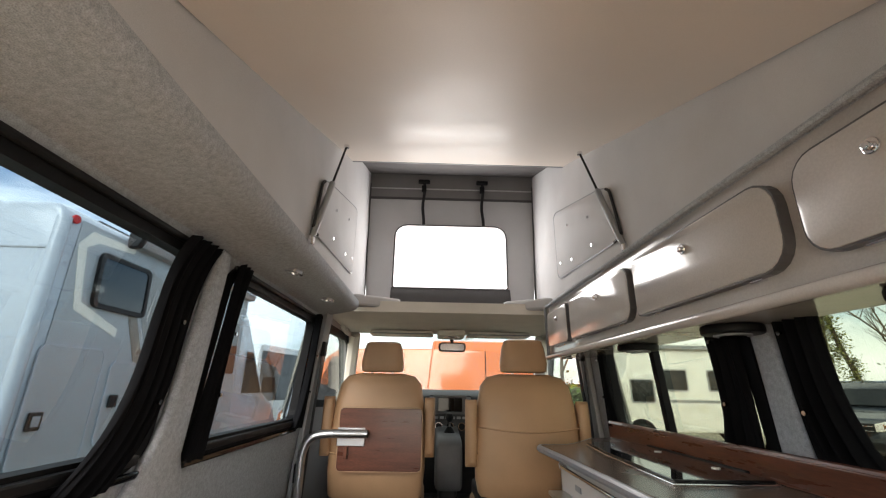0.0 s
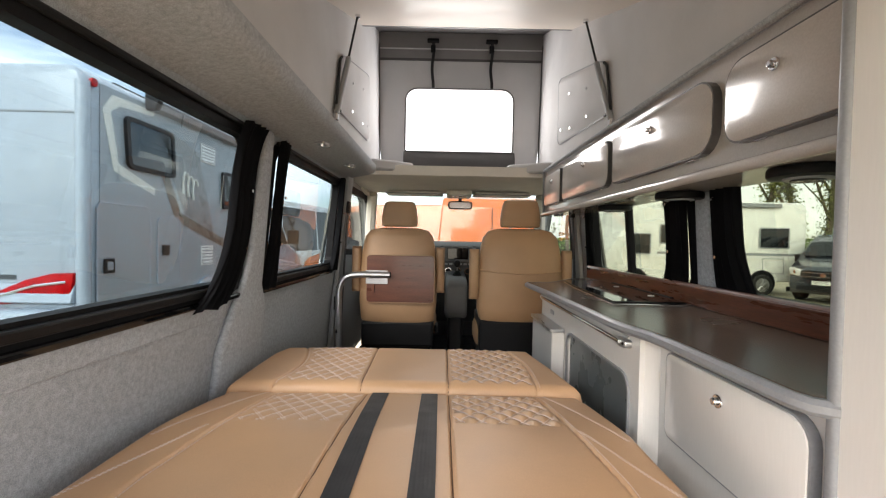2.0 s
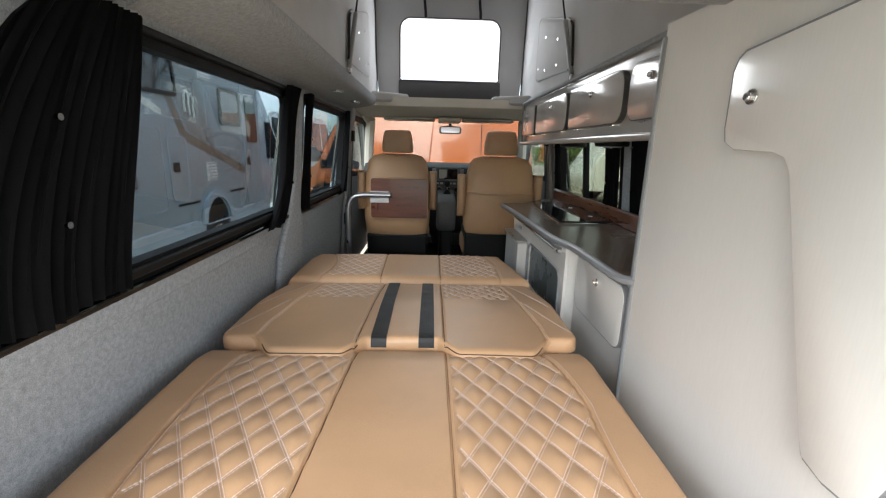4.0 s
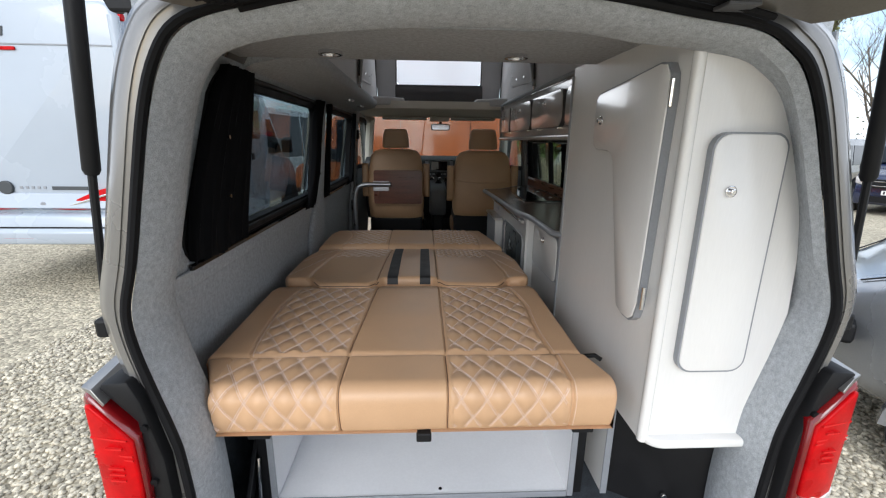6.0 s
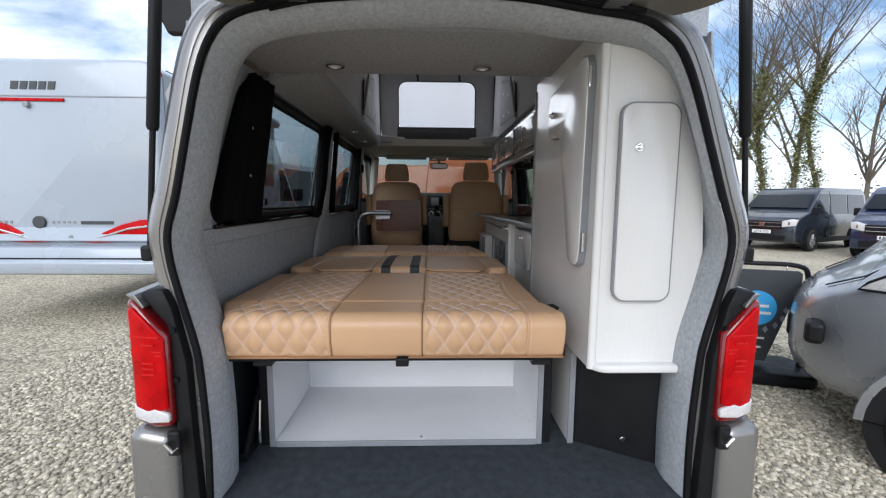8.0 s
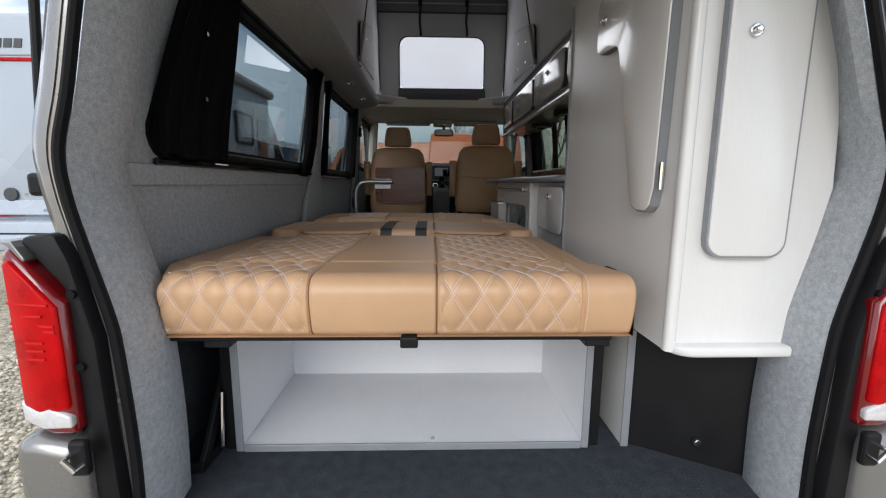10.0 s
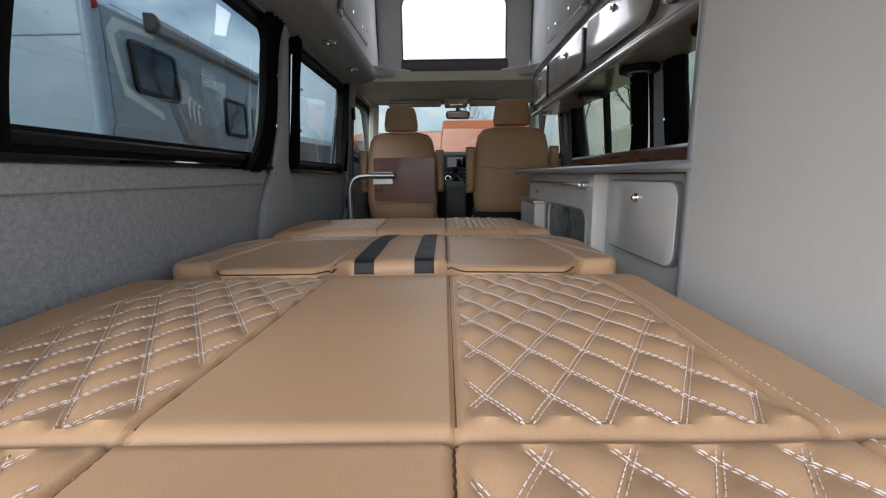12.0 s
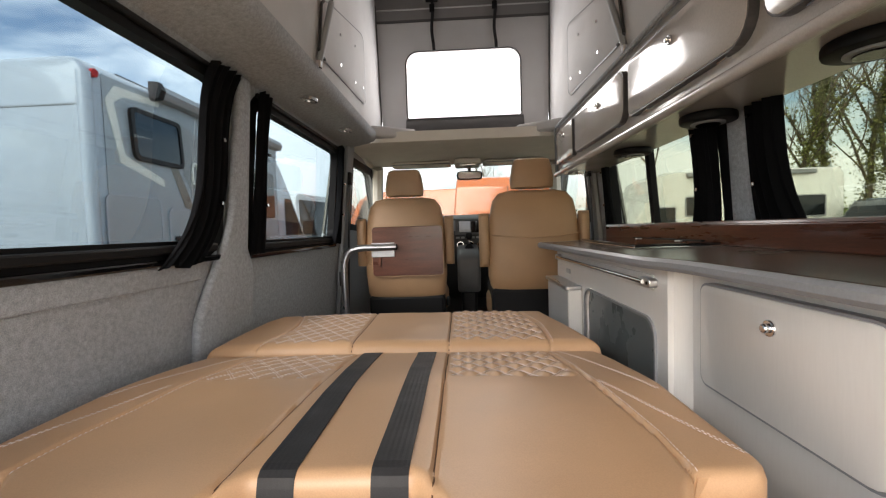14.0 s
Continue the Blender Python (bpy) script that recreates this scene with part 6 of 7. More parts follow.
part("panel_seam", box(MX - 2.27, MX - 0.06, 3.392, 3.40, 2.655, 2.668), EDGE, mh)
part("brake_light", box(MX - 1.90, MX - 1.02, 3.382, 3.40, 2.60, 2.635, 0.006), RED, mh, "long red upper brake light")
part("rear_camera", disc((MX - 1.44, 3.38, 2.56), "y", 0.035, 0.05, 14, 0.01), EDGE, mh)
for k in range(5):
    part("logo_bar", prism([(MX - 1.62 + 0.105 * k, 2.735), (MX - 1.54 + 0.105 * k, 2.735), (MX - 1.52 + 0.105 * k, 2.825), (MX - 1.60 + 0.105 * k, 2.825)], "y", 3.392, 3.40), SIGN_DARK, mh)
part("badge", disc((MX - 1.435, 3.385, 1.20), "y", 0.075, 0.03, 24, 0.008), SIGN_DARK, mh, "round dark badge with chrome ring")
for k in range(11):
    x = MX - 2.1 + 0.062 * k if k < 6 else MX - 1.30 + 0.062 * (k - 6)
    part("logo_bar", box(x, x + 0.03, 3.394, 3.40, 1.185, 1.215), EDGE, mh)
part("logo_bar", box(MX - 0.96, MX - 0.58, 3.394, 3.40, 1.175, 1.215), SIGN_DARK, mh)
for x in (MX - 1.62, MX - 1.05):
    part("bolt_cap", disc((x, 3.35, 1.02), "y", 0.03, 0.02, 14, 0.005), EDGE, mh)
part("marker_lamp", disc((MX + 0.015, 3.50, 2.955), "x", 0.04, 0.03, 14, 0.008), RED, mh, "small red marker lamp")


def mh_window(y0, y1, z0, z1, slant):
    def sl(p):
        return [(y + slant * (z - z0), z) for y, z in p]
    w = part("window", prism(sl(rrect(y0, y1, z0, z1, 0.05)), "x", MX + 0.012, MX + 0.035, 0.006), DARKGLASS, mh, "dark reflecting side window")
    part("window_frame", hoop(sl(rrect(y0 - 0.035, y1 + 0.035, z0 - 0.035, z1 + 0.035, 0.07)), sl(rrect(y0 + 0.01, y1 - 0.01, z0 + 0.01, z1 - 0.01, 0.045)), "x", MX + 0.01, MX + 0.045), BLACK, w)


mh_window(3.93, 4.60, 2.29, 2.74, -0.08)
mh_window(5.72, 6.30, 2.02, 2.48, 0.0)


def mh_door(y0, y1, z0, z1):
    d = part("locker_door", prism(rrect(y0, y1, z0, z1, 0.07), "x", MX + 0.010, MX + 0.020, 0.003), MOBILE_GREY, mh)
    part("door_frame", hoop(rrect(y0 - 0.018, y1 + 0.018, z0 - 0.018, z1 + 0.018, 0.085), rrect(y0, y1, z0, z1, 0.07), "x", MX + 0.010, MX + 0.024), MOBILE, d)
    return d


d = mh_door(3.55, 4.23, 0.93, 1.88)
part("lock", box(MX + 0.02, MX + 0.04, 3.60, 3.73, 1.22, 1.36, 0.01), BLACK, d, "black paddle lock")
part("lock_lever", box(MX + 0.04, MX + 0.046, 3.63, 3.70, 1.25, 1.33, 0.004), EDGE, d)
d = mh_door(4.37, 4.74, 1.02, 1.78)
part("lock", box(MX + 0.02, MX + 0.04, 4.42, 4.54, 1.36, 1.48, 0.01), BLACK, d, "black paddle lock")
d = mh_door(6.45, 7.10, 0.75, 2.66)
part("window", prism(rrect(6.56, 6.98, 1.75, 2.50, 0.05), "x", MX + 0.02, MX + 0.034, 0.004), DARKGLASS, d)
part("lock", box(MX + 0.02, MX + 0.045, 6.50, 6.60, 1.38, 1.50, 0.01), BLACK, d)
for y0, y1, z0, z1 in ((5.20, 5.48, 1.20, 1.46), (5.18, 5.52, 2.56, 2.80)):
    vt = part("vent", box(MX + 0.010, MX + 0.022, y0, y1, z0, z1, 0.006), WHITE_PAINT, mh, "white louvred vent")
    for k in range(6):
        z = z0 + (z1 - z0) * (k + 0.5) / 6
        part("slat", box(MX + 0.020, MX + 0.028, y0 + 0.02, y1 - 0.02, z - 0.006, z + 0.006), EDGE, vt)
CREAM = material("decal_cream", (0.68, 0.66, 0.60), 0.35, var=0.03, bump=0.0)
BROWN = material("decal_brown", (0.16, 0.135, 0.11), 0.3, var=0.05, bump=0.0)
GREYD = material("decal_grey", (0.22, 0.22, 0.22), 0.3, var=0.05, bump=0.0)
part("stripe", prism([(3.72, 2.92), (4.30, 2.94), (4.30, 2.88), (3.82, 2.84), (3.70, 2.76), (3.80, 2.28), (4.32, 2.10), (4.32, 2.02), (3.74, 2.20), (3.60, 2.76)], "x", MX + 0.0105, MX + 0.013), CREAM, mh, "cream chevron decal")
part("stripe", prism([(4.42, 2.26), (4.56, 2.26), (4.78, 1.86), (6.40, 1.36), (7.1, 1.19), (7.1, 1.07), (6.40, 1.24), (4.68, 1.76)], "x", MX + 0.0108, MX + 0.0135), BROWN, mh, "brown sweeping stripe decal")
part("stripe", prism([(4.64, 2.78), (5.12, 2.66), (5.52, 1.62), (4.86, 1.86), (4.60, 2.30)], "x", MX + 0.0112, MX + 0.014), GREYD, mh, "dark grey decal panel")
for k in range(3):
    pts = [(MX + 0.018, 4.86 + 0.10 * k + 0.06 * math.cos(t), 2.20 + 0.16 * math.sin(t) - 0.03 * k) for t in (0.6, 1.4, 2.2, 3.0, 3.8)]
    part("emblem", tube(smooth_path(pts, 4), 0.016, 6), CREAM, mh)
ar = part("wheel_arch", hoop([(5.38 + 0.44 * math.cos(math.pi * i / 16), 0.62 + 0.44 * math.sin(math.pi * i / 16)) for i in range(17)], [(5.38 + 0.35 * math.cos(math.pi * i / 16), 0.60 + 0.36 * math.sin(math.pi * i / 16)) for i in range(17)], "x", MX + 0.008, MX + 0.05), MOBILE, mh)
part("wheel_well", prism([(5.38 + 0.36 * math.cos(math.pi * i / 16), 0.42 + 0.54 * math.sin(math.pi * i / 16)) for i in range(17)], "x", MX - 0.02, MX + 0.014), BLACK, ar)
whl = part("wheel", join(disc((MX - 0.10, 5.38, 0.35), "x", 0.34, 0.22, 28, 0.03), disc((MX - 0.10, 8.9, 0.35), "x", 0.34, 0.22, 28, 0.03)), TYRE, mh)
part("rim", disc((MX + 0.012, 5.38, 0.35), "x", 0.21, 0.02, 20, 0.005), RIM, whl)
part("side_trim", box(MX + 0.010, MX + 0.016, 4.45, 4.95, 0.93, 0.96), BLACK, mh)
part("side_trim", box(MX + 0.010, MX + 0.016, 5.85, 6.35, 0.98, 1.01), BLACK, mh)
awm = part("awning", prism([(MX, 2.94), (MX + 0.10, 2.95), (MX + 0.13, 3.02), (MX + 0.10, 3.09), (MX, 3.10)], "y", 4.25, 7.2, 0.01), EDGE, mh, "grey rolled awning case")
part("awning_end", prism([(MX, 2.92), (MX + 0.11, 2.93), (MX + 0.15, 3.02), (MX + 0.11, 3.11), (MX, 3.12)], "y", 4.17, 4.25, 0.01), BLACK, awm)
part("roof_rail", tube([(MX - 0.2, 4.0, 3.12), (MX - 0.2, 7.0, 3.12)], 0.02, 8), BLACK, mh)


def far_motorhome(at, rz, label, L=6.6):
    m = thing("motorhome", label, "motorhome", at, rz)
    part("body", prism([(-L / 2, 0.45), (L / 2 - 0.1, 0.45), (L / 2, 0.9), (L / 2 - 0.2, 1.3), (L / 2 - 0.8, 2.2), (L / 2 - 0.9, 2.8), (L / 2 - 1.3, 3.0), (-L / 2 + 0.15, 3.0), (-L / 2, 2.8)], "y", -1.12, 1.12, 0.06, 3, 20), WHITE_PAINT, m, smooth=True)
    for s in (-1, 1):
        for x0, x1, z0, z1 in ((-2.7, -1.8, 1.55, 2.15), (-0.9, 0.0, 1.65, 2.2), (0.7, 1.4, 1.65, 2.2), (1.75, 2.4, 1.3, 1.9)):
            w = part("window", box(x0, x1, s * 1.12 - 0.02, s * 1.12 + 0.02, z0, z1, 0.02), DARKGLASS, m, "dark tinted window")
            part("window_frame", hoop(rrect(x0 - 0.04, x1 + 0.04, z0 - 0.04, z1 + 0.04, 0.06), rrect(x0, x1, z0, z1, 0.04), "y", s * 1.12 - 0.03, s * 1.12 + 0.03), EDGE, w)
        part("stripe", box(-3.1, 1.5, s * 1.12 - 0.006, s * 1.12 + 0.006, 1.28, 1.36), EDGE, m, "thin grey stripe")
        part("stripe", box(-3.1, 2.2, s * 1.12 - 0.006, s * 1.12 + 0.006, 1.12, 1.16), CREAM, m)
        part("door_frame", hoop(rrect(-2.6, -1.9, 0.7, 1.2, 0.06), rrect(-2.58, -1.92, 0.72, 1.18, 0.05), "y", s * 1.12 - 0.008, s * 1.12 + 0.008), EDGE, m)
        part("vent", box(0.15, 0.45, s * 1.12 - 0.01, s * 1.12 + 0.01, 1.0, 1.25, 0.01), CREAM, m)
        for x in (-1.9, 2.2):
            part("wheel_arch", disc((x, s * 1.11, 0.40), "y", 0.42, 0.05, 26), BLACK, m)
            wheel(m, x, s * 1.17, 0.34, s)
        part("tail_light", box(-L / 2 - 0.01, -L / 2 + 0.05, s * 0.98 - 0.06, s * 0.98 + 0.06, 0.75, 1.15, 0.02), RED, m)
    part("rear_window", box(-L / 2 - 0.02, -L / 2 + 0.02, -0.6, 0.6, 1.65, 2.25, 0.02), DARKGLASS, m)
    part("number_plate", box(-L / 2 - 0.015, -L / 2, -0.26, 0.26, 0.62, 0.73, 0.003), PLATE_Y, m)
    part("awning", box(-2.4, 1.4, 1.10, 1.24, 2.82, 2.95, 0.02), EDGE, m)
    part("roof_vent", box(-0.6, 0.0, -0.3, 0.3, 2.98, 3.12, 0.03), WHITE_PAINT, m)
    return m


far_motorhome((8.3, 14.2, 0), 180, "white motorhome with dark windows and a thin grey stripe")
far_motorhome((-12.5, 9.0, 0), 90, "white motorhome on the far side of the yard")
bk = thing("bicycle_rack", "bicycle on a rear rack with a red and white warning board", "bicycle rack", (11.6, 14.2, 0))
for y in (-0.45, 0.45):
    part("wheel", tube([(0.30, y + 0.32 * math.cos(2 * math.pi * i / 24), 1.35 + 0.32 * math.sin(2 * math.pi * i / 24)) for i in range(24)], 0.018, 6, True), RIM, bk)
part("frame", join(tube([(0.30, -0.45, 1.35), (0.30, -0.12, 1.40), (0.30, 0.25, 1.75), (0.30, -0.2, 1.72), (0.30, -0.12, 1.40)], 0.018, 6), tube([(0.30, 0.45, 1.35), (0.30, 0.22, 1.85)], 0.016, 6)), WHITE_PAINT, bk)
part("rack_bar", join(tube([(0, -0.7, 1.0), (0.4, -0.7, 1.0), (0.4, 0.7, 1.0), (0, 0.7, 1.0)], 0.02, 6), tube([(0, -0.3, 1.0), (0.2, -0.3, 2.0)], 0.015, 6)), ALU, bk)
wb = part("warning_board", box(0.42, 0.44, -0.25, 0.25, 1.15, 1.65, 0.005), PLATE_W, bk, "white board with red stripes")
for k in range(3):
    z = 1.20 + 0.16 * k
    part("red_stripe", prism([(-0.24, z - 0.04), (0.24, z + 0.10), (0.24, z + 0.17), (-0.24, z + 0.03)], "x", 0.441, 0.444), RED, wb)

# silver car beside the van, nose away to the left; local front is +x
car = thing("silver_car", "metallic grey car with its front wheel and headlight showing", "car", (3.29, 0.77, -0.05), 136)


def half_width(x):
    return 0.90 * min(1.0, max(0.0, (0.80 - x) / 0.75)) ** 0.30 if x > 0.05 else 0.90


rings = []
for x, zl, zh in ((0.795, 0.60, 0.72), (0.78, 0.48, 0.84), (0.74, 0.42, 0.92), (0.66, 0.38, 0.99), (0.56, 0.35, 1.04), (0.46, 0.34, 1.10), (0.30, 0.32, 1.27), (0.05, 0.30, 1.40), (-0.30, 0.30, 1.47), (-0.70, 0.30, 1.51), (-1.5, 0.28, 1.53), (-3.2, 0.30, 1.53), (-3.6, 0.34, 1.42), (-3.68, 0.45, 1.1)):
    w = half_width(x) * (1 if x > -3.3 else 0.95)
    rings.append([(x, p, z) for p, z in rrect(-w, w, zl, zh, min(0.14, (zh - zl) / 2.2, w / 1.1), 6)])
part("body", loft(rings), GREY_CAR, car, smooth=True)
rings = [[(x, p, z) for p, z in rrect(-0.86 + i, 0.86 - i, 1.30, zh, 0.10)] for x, zh, i in ((-0.72, 1.51, 0.02), (-1.0, 1.63, 0.08), (-1.45, 1.88, 0.13), (-2.0, 1.96, 0.15), (-3.1, 1.92, 0.15), (-3.55, 1.52, 0.06))]
part("cabin_glass", loft(rings), DARKGLASS, car, "dark cabin windows", smooth=True)
part("roof", prism(rrect(-3.0, -1.55, -0.66, 0.66, 0.12), "z", 1.91, 1.98, 0.02, 2), GREY_CAR, car, smooth=True)
for s in (-1, 1):
    o = [(0.48, 1.04), (0.36, 1.045), (0.06, 1.12), (-0.12, 1.22), (-0.10, 1.33), (0.06, 1.33), (0.28, 1.21), (0.44, 1.09)]
    bm = prism(o, "y", -0.10, 0.012, 0.012, 2)
    for v in bm.verts:
        v.co.y = s * (half_width(v.co.x) + v.co.y)
    bmesh.ops.recalc_face_normals(bm, faces=bm.faces)
    hl = part("headlight", bm, LENS, car, "swept clear headlight", smooth=True)
    part("surround", tube([(x, s * (half_width(x) + 0.010), z) for x, z in o], 0.008, 6, True), BLACK, hl)
    part("lamp_cup", disc((0.18, s * (half_width(0.18) + 0.006), 1.17), "y", 0.045, 0.02, 18), CHROME, hl)
    for wx in (0.0, -2.75):
        ar = part("wheel_arch", hoop([(wx + 0.45 * math.cos(math.pi * i / 18), 0.33 + 0.45 * math.sin(math.pi * i / 18)) for i in range(19)], [(wx + 0.41 * math.cos(math.pi * i / 18), 0.33 + 0.41 * math.sin(math.pi * i / 18)) for i in range(19)], "y", s * 0.86, s * 0.92), GREY_CAR, car)
        part("wheel_well", disc((wx, s * 0.885, 0.35), "y", 0.415, 0.05, 28), BLACK, ar)
        wheel(car, wx, s * 0.945, 0.33, s)
    part("fog_lamp", box(0.60, 0.70, s * 0.62 - 0.09, s * 0.62 + 0.09, 0.66, 0.80, 0.03), BLACK, car, "dark fog lamp recess")
    part("bumper_seam", tube([(x, s * (half_width(x) + 0.003), z) for x, z in ((0.30, 1.045), (0.34, 0.94), (0.30, 0.82), (0.22, 0.74))], 0.005, 6), BLACK, car)
    part("bonnet_seam", tube([(x, s * (half_width(x) - 0.10), z) for x, z in ((0.62, 1.015), (0.45, 1.11), (0.2, 1.327), (-0.3, 1.472))], 0.005, 6), BLACK, car)
    part("sill", box(-2.3, -0.45, s * 0.895 - 0.02, s * 0.895 + 0.02, 0.28, 0.38, 0.01), BLACK, car)
    part("mirror", box(-0.95, -0.80, s * 0.96 - 0.08, s * 0.96 + 0.08, 1.47, 1.60, 0.03), GREY_CAR, car)
part("grille", box(0.74, 0.80, -0.30, 0.30, 0.60, 0.76, 0.02), BLACK, car)

# swing sign on its base
sg = thing("forecourt_sign", "dark swinging forecourt sign with a blue disc and pale wreath", "sign", (2.72, 1.68, 0), -18)
part("base", prism(rrect(-0.42, 0.42, -0.26, 0.26, 0.12), "z", 0.0, 0.11, 0.03, 3), BLACK, sg, "black water-filled base", smooth=True)
part("frame", tube(smooth_path([(-0.36, 0, 0.08), (-0.36, 0, 0.6), (-0.36, 0, 0.88), (-0.28, 0, 0.97), (0.0, 0, 0.98), (0.28, 0, 0.97), (0.36, 0, 0.88), (0.36, 0, 0.5), (0.36, 0, 0.08)], 4), 0.02, 8), BLACK, sg, "bent black tube frame", smooth=True)
pn = part("panel", prism([(-0.10, 0.14), (0.10, 0.14), (0.31, 0.84), (0.31, 0.91), (0.28, 0.93), (-0.28, 0.93), (-0.31, 0.91), (-0.31, 0.84)], "y", -0.03, -0.012, 0.003), SIGN_DARK, sg)
part("disc", disc((0.0, -0.033, 0.60), "y", 0.15, 0.006, 32), SIGN_BLUE, pn, "blue disc")
for k in range(-4, 5):
    if k:
        for s in (-1, 1):
            t = radians(90 + s * 22 * abs(k))
            cx, cz = 0.215 * math.cos(t), 0.60 - 0.195 * math.sin(t)
            part("wreath_leaf", prism([(cx - 0.02, cz), (cx, cz + 0.03), (cx + 0.02, cz), (cx, cz - 0.03)], "y", -0.035, -0.031), EDGE, pn) if k > 0 else None
for z, w in ((0.62, 0.09), (0.56, 0.11)):
    part("script_bar", box(-w, w, -0.038, -0.035, z - 0.012, z + 0.012, 0.001), PLATE_W, pn)
for z, w in ((0.34, 0.08), (0.26, 0.06)):
    part("text_bar", box(-w, w, -0.033, -0.030, z - 0.008, z + 0.008), PLATE_W, pn)
for x in (-0.2, 0.2):
    part("hook", tube([(x, 0, 0.98), (x, -0.02, 0.95), (x, -0.02, 0.92)], 0.006, 6), CHROME, sg)


# ---- trees ----
def tree(at, height, seed, ivy):
    rnd = random.Random(seed)
    verts, faces, leaves = [], [], []

    def limb(a, d, length, r, depth):
        segs = 7 if depth == 0 else 4 if depth < 4 else 3
        pts, p, q = [a.copy()], a.copy(), d.copy()
        for _ in range(segs):
            q = (q + Vector((rnd.uniform(-1, 1), rnd.uniform(-1, 1), rnd.uniform(-0.3, 0.6))) * 0.14).normalized()
            p = p + q * (length / segs)
            pts.append(p.copy())
        n = 7 if depth < 2 else 4 if depth < 4 else 3
        base = len(verts)
        for i, c in enumerate(pts):
            rr = r * (1 - 0.62 * i / segs)
            s = q.orthogonal().normalized()
            u = q.cross(s)
            for k in range(n):
                t = 2 * math.pi * k / n
                verts.append(tuple(c + rr * (math.cos(t) * s + math.sin(t) * u)))
        for i in range(segs):
            for k in range(n):
                faces.append((base + i * n + k, base + i * n + (k + 1) % n, base + (i + 1) * n + (k + 1) % n, base + (i + 1) * n + k))
        if ivy and depth < 2:
            for i, c in enumerate(pts):
                if c.z < height * 0.62:
                    for _ in range(int(520 * (1 if depth == 0 else 0.12))):
                        o = Vector((rnd.gauss(0, 1), rnd.gauss(0, 1), rnd.gauss(0, 1))).normalized()
                        leaves.append(c + q * rnd.uniform(-0.5, 0.5) * length / segs + Vector((o.x, o.y, o.z * 0.5)) * (r * (1 - 0.5 * i / segs) + rnd.random() ** 2 * 0.62))
        if depth < 5:
            for _ in range((9, 5, 4, 3, 2)[depth]):
                i = rnd.randint(2 if depth == 0 else 1, segs)
                side = Vector((rnd.uniform(-1, 1), rnd.uniform(-1, 1), rnd.uniform(0.15, 0.9))).normalized()
                limb(pts[i], (q * 0.55 + side * 0.75).normalized(), length * rnd.uniform(0.42, 0.62), max(0.007, r * (1 - 0.62 * i / segs) * 0.6), depth + 1)

    limb(Vector((0, 0, -0.2)), Vector((rnd.uniform(-0.12, 0.12), rnd.uniform(-0.1, 0.1), 1)).normalized(), height * 0.72, height * 0.0115, 0)
    t = thing("tree", "tall bare tree with ivy climbing its trunk" if ivy else "tall bare leafless tree", "tree", at, group="trees")
    raw("trunk", verts, faces, BARK, t, smooth=True)
    if leaves:
        lv, lf = [], []
        for c in leaves:
            a = Vector((rnd.gauss(0, 1), rnd.gauss(0, 1), rnd.gauss(0, 1))).normalized()
            b = a.orthogonal().normalized()
            s = rnd.uniform(0.05, 0.11)
            k = len(lv)
            lv.extend(tuple(c + o) for o in (a * s, b * s * 0.7, -a * s, -b * s * 0.7, a.cross(b) * s * 0.25))
            lf.extend(((k, k + 1, k + 4), (k + 1, k + 2, k + 4), (k + 2, k + 3, k + 4), (k + 3, k, k + 4)))
        tagged(raw("ivy", lv, lf, IVY, t, "dark green ivy leaves"), kind="stuff")
    return t


for k, (x, y, h, iv) in enumerate(((9.5, 31, 14, False), (14.5, 32, 15, False), (20.8, 27, 15, True), (23.6, 27, 16, True), (25.2, 27.4, 17, True), (27.4, 27, 16, True), (29.5, 26, 15, False), (31, 24, 16, True), (36, 22, 15, False), (4, 38, 12, False))):
    tree((x, y, 0), h, 40 + k, iv)


def clumps(name, n, place, size, mat, label, category, seed):
    """Many small crossed leaves as one mass."""
    rnd = random.Random(seed)
    v, f = [], []
    for _ in range(n):
        c = Vector(place(rnd))
        a = Vector((rnd.gauss(0, 1), rnd.gauss(0, 1), rnd.gauss(0, 1))).normalized()
        b = a.orthogonal().normalized()
        s = size * rnd.uniform(0.5, 1.3)
        k = len(v)
        v.extend(tuple(c + o) for o in (a * s, b * s * 0.7, -a * s, -b * s * 0.7, a.cross(b) * s * 0.3))
        f.extend(((k, k + 1, k + 4), (k + 1, k + 2, k + 4), (k + 2, k + 3, k + 4), (k + 3, k, k + 4)))
    return tagged(raw(name, v, f, mat), label, category, kind="stuff")


def hedge_at(r):
    x = r.uniform(-60, 110)
    return (x, 62 + r.gauss(0, 1.2), abs(r.gauss(0, 1.0)) * (1.2 + 0.8 * math.sin(x * 0.3) ** 2))


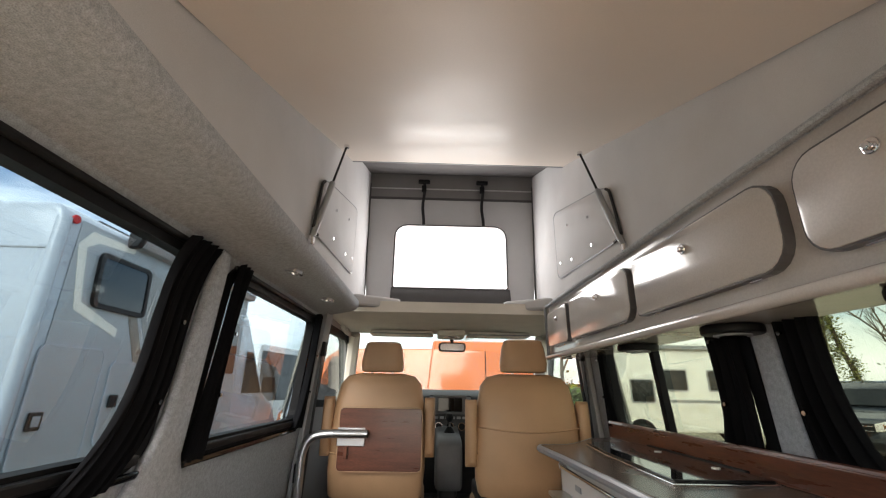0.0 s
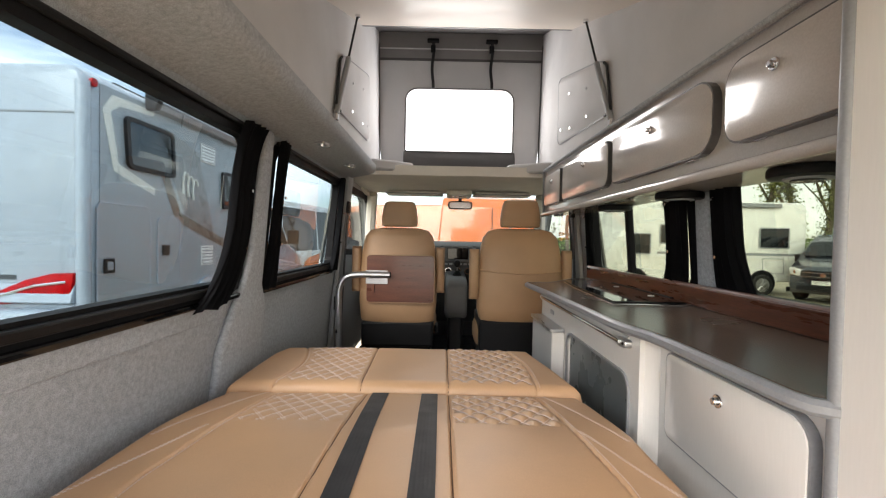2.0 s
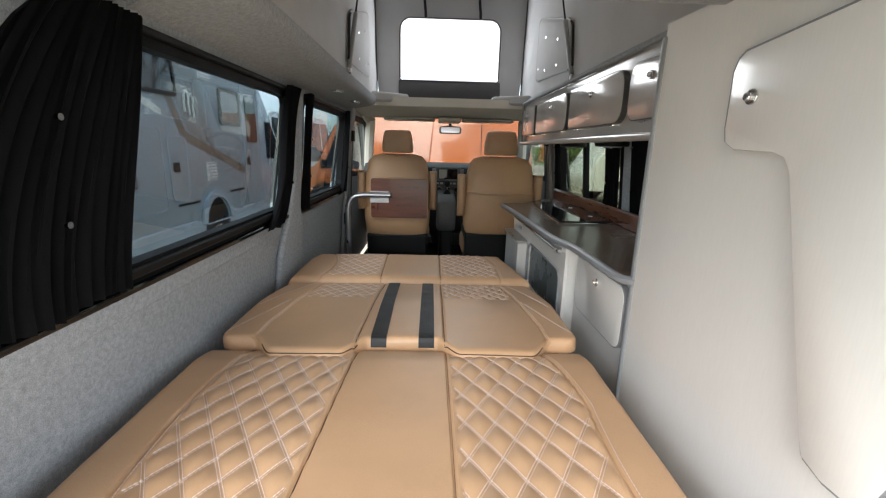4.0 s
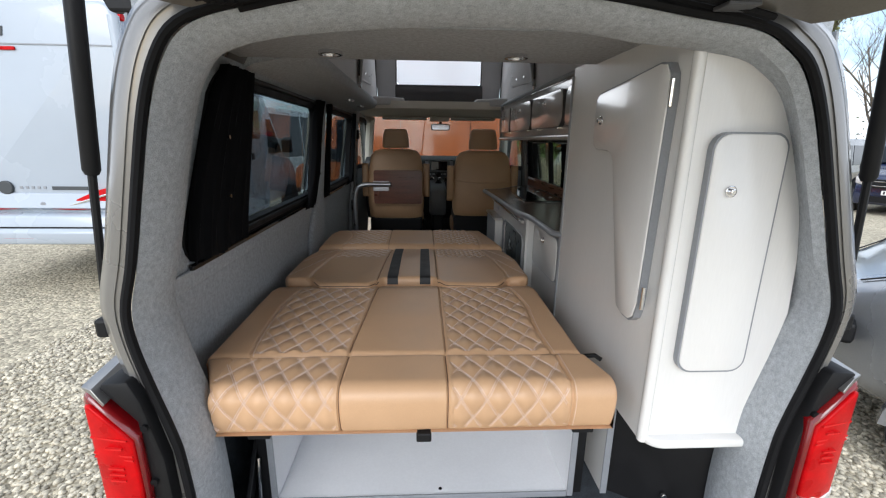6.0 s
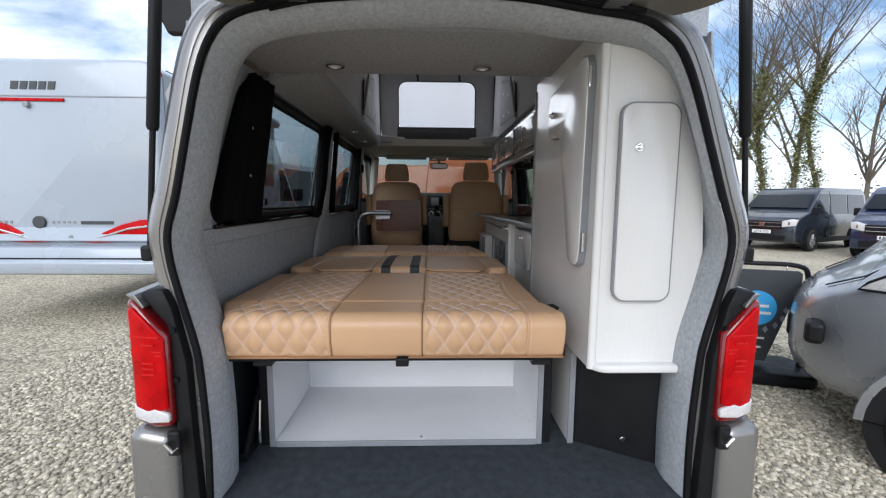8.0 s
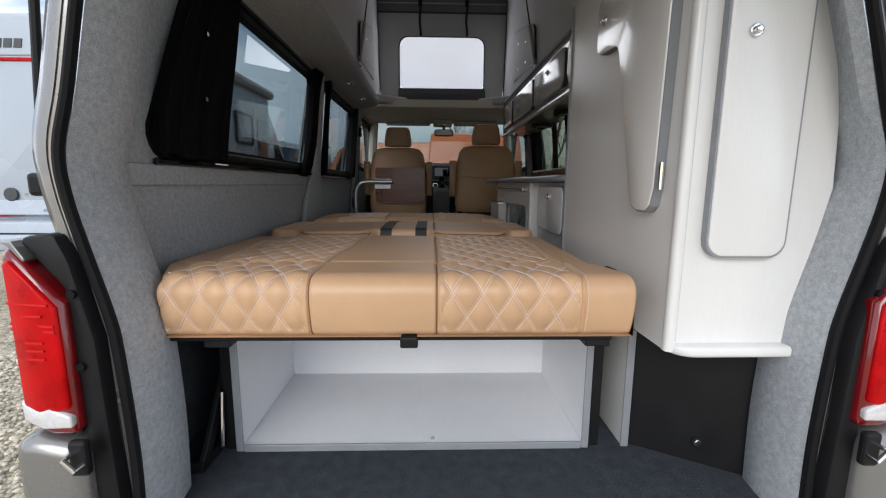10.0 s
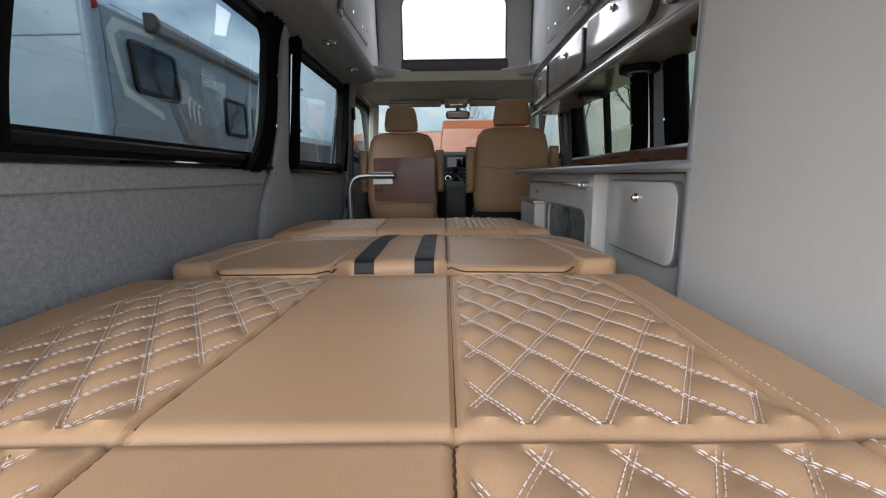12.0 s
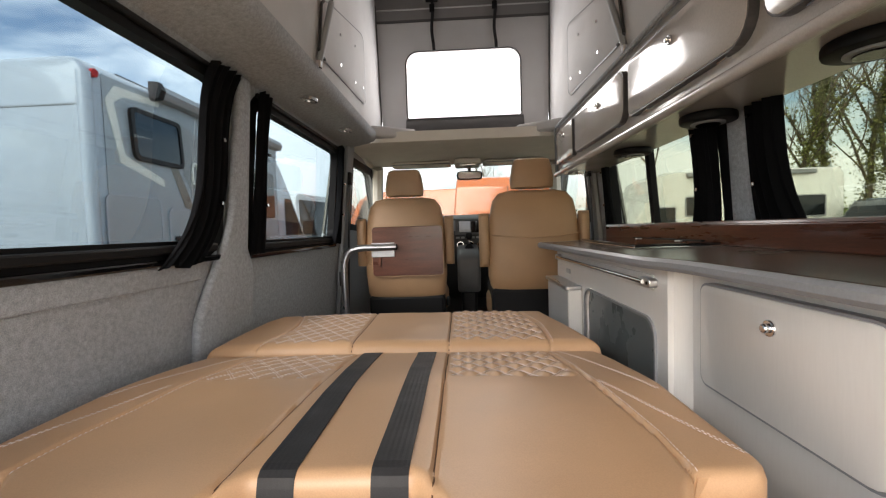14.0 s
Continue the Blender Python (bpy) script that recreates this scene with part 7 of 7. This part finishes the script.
clumps("hedge", 9000, hedge_at, 0.28, HEDGE, "distant brown-green hedgerow at the field's edge", "hedge", 5)
part_hill = prism([(-300, 0), (300, 0), (300, 5.5), (180, 7.5), (60, 4.0), (-40, 5.5), (-160, 4.0), (-300, 6)], "y", 260, 262)
tagged(part("backdrop_hill", part_hill, GRASS), "distant low green hills", "backdrop", kind="structure")


# ---- gravel stones ----
def stones(n, seed):
    rng = np.random.default_rng(seed)
    side = rng.random(n) < 0.5
    x = np.where(side, rng.uniform(-3.4, -0.95, n), rng.uniform(0.93, 3.6, n))
    y = rng.uniform(-1.1, 2.6, n)
    g = (1 + 5 ** 0.5) / 2
    ico = np.array([(-1, g, 0), (1, g, 0), (-1, -g, 0), (1, -g, 0), (0, -1, g), (0, 1, g), (0, -1, -g), (0, 1, -g), (g, 0, -1), (g, 0, 1), (-g, 0, -1), (-g, 0, 1)]) / 1.9
    tri = np.array([(0, 11, 5), (0, 5, 1), (0, 1, 7), (0, 7, 10), (0, 10, 11), (1, 5, 9), (5, 11, 4), (11, 10, 2), (10, 7, 6), (7, 1, 8), (3, 9, 4), (3, 4, 2), (3, 2, 6), (3, 6, 8), (3, 8, 9), (4, 9, 5), (2, 4, 11), (6, 2, 10), (8, 6, 7), (9, 8, 1)])
    r = rng.uniform(0.008, 0.019, n)
    sc = np.stack([r * rng.uniform(0.8, 1.4, n), r * rng.uniform(0.7, 1.2, n), r * rng.uniform(0.45, 0.8, n)], 1)
    a = rng.uniform(0, 2 * np.pi, n)
    v = ico[None] * (1 + rng.uniform(-0.18, 0.18, (n, 12, 1))) * sc[:, None]
    c, s = np.cos(a)[:, None], np.sin(a)[:, None]
    v = np.stack([v[..., 0] * c - v[..., 1] * s, v[..., 0] * s + v[..., 1] * c, v[..., 2]], -1)
    v += np.stack([x, y, r * 0.25], 1)[:, None]
    f = tri[None] + 12 * np.arange(n)[:, None, None]
    me = bpy.data.meshes.new("gravel_stones")
    me.from_pydata(v.reshape(-1, 3), [], f.reshape(-1, 3).tolist())
    me.materials.append(STONE)
    me.polygons.foreach_set("use_smooth", [True] * len(me.polygons))
    return tagged(new("gravel_stones", me), "loose pale rounded gravel stones on the yard", "gravel", kind="stuff")


stones(40000, 9)
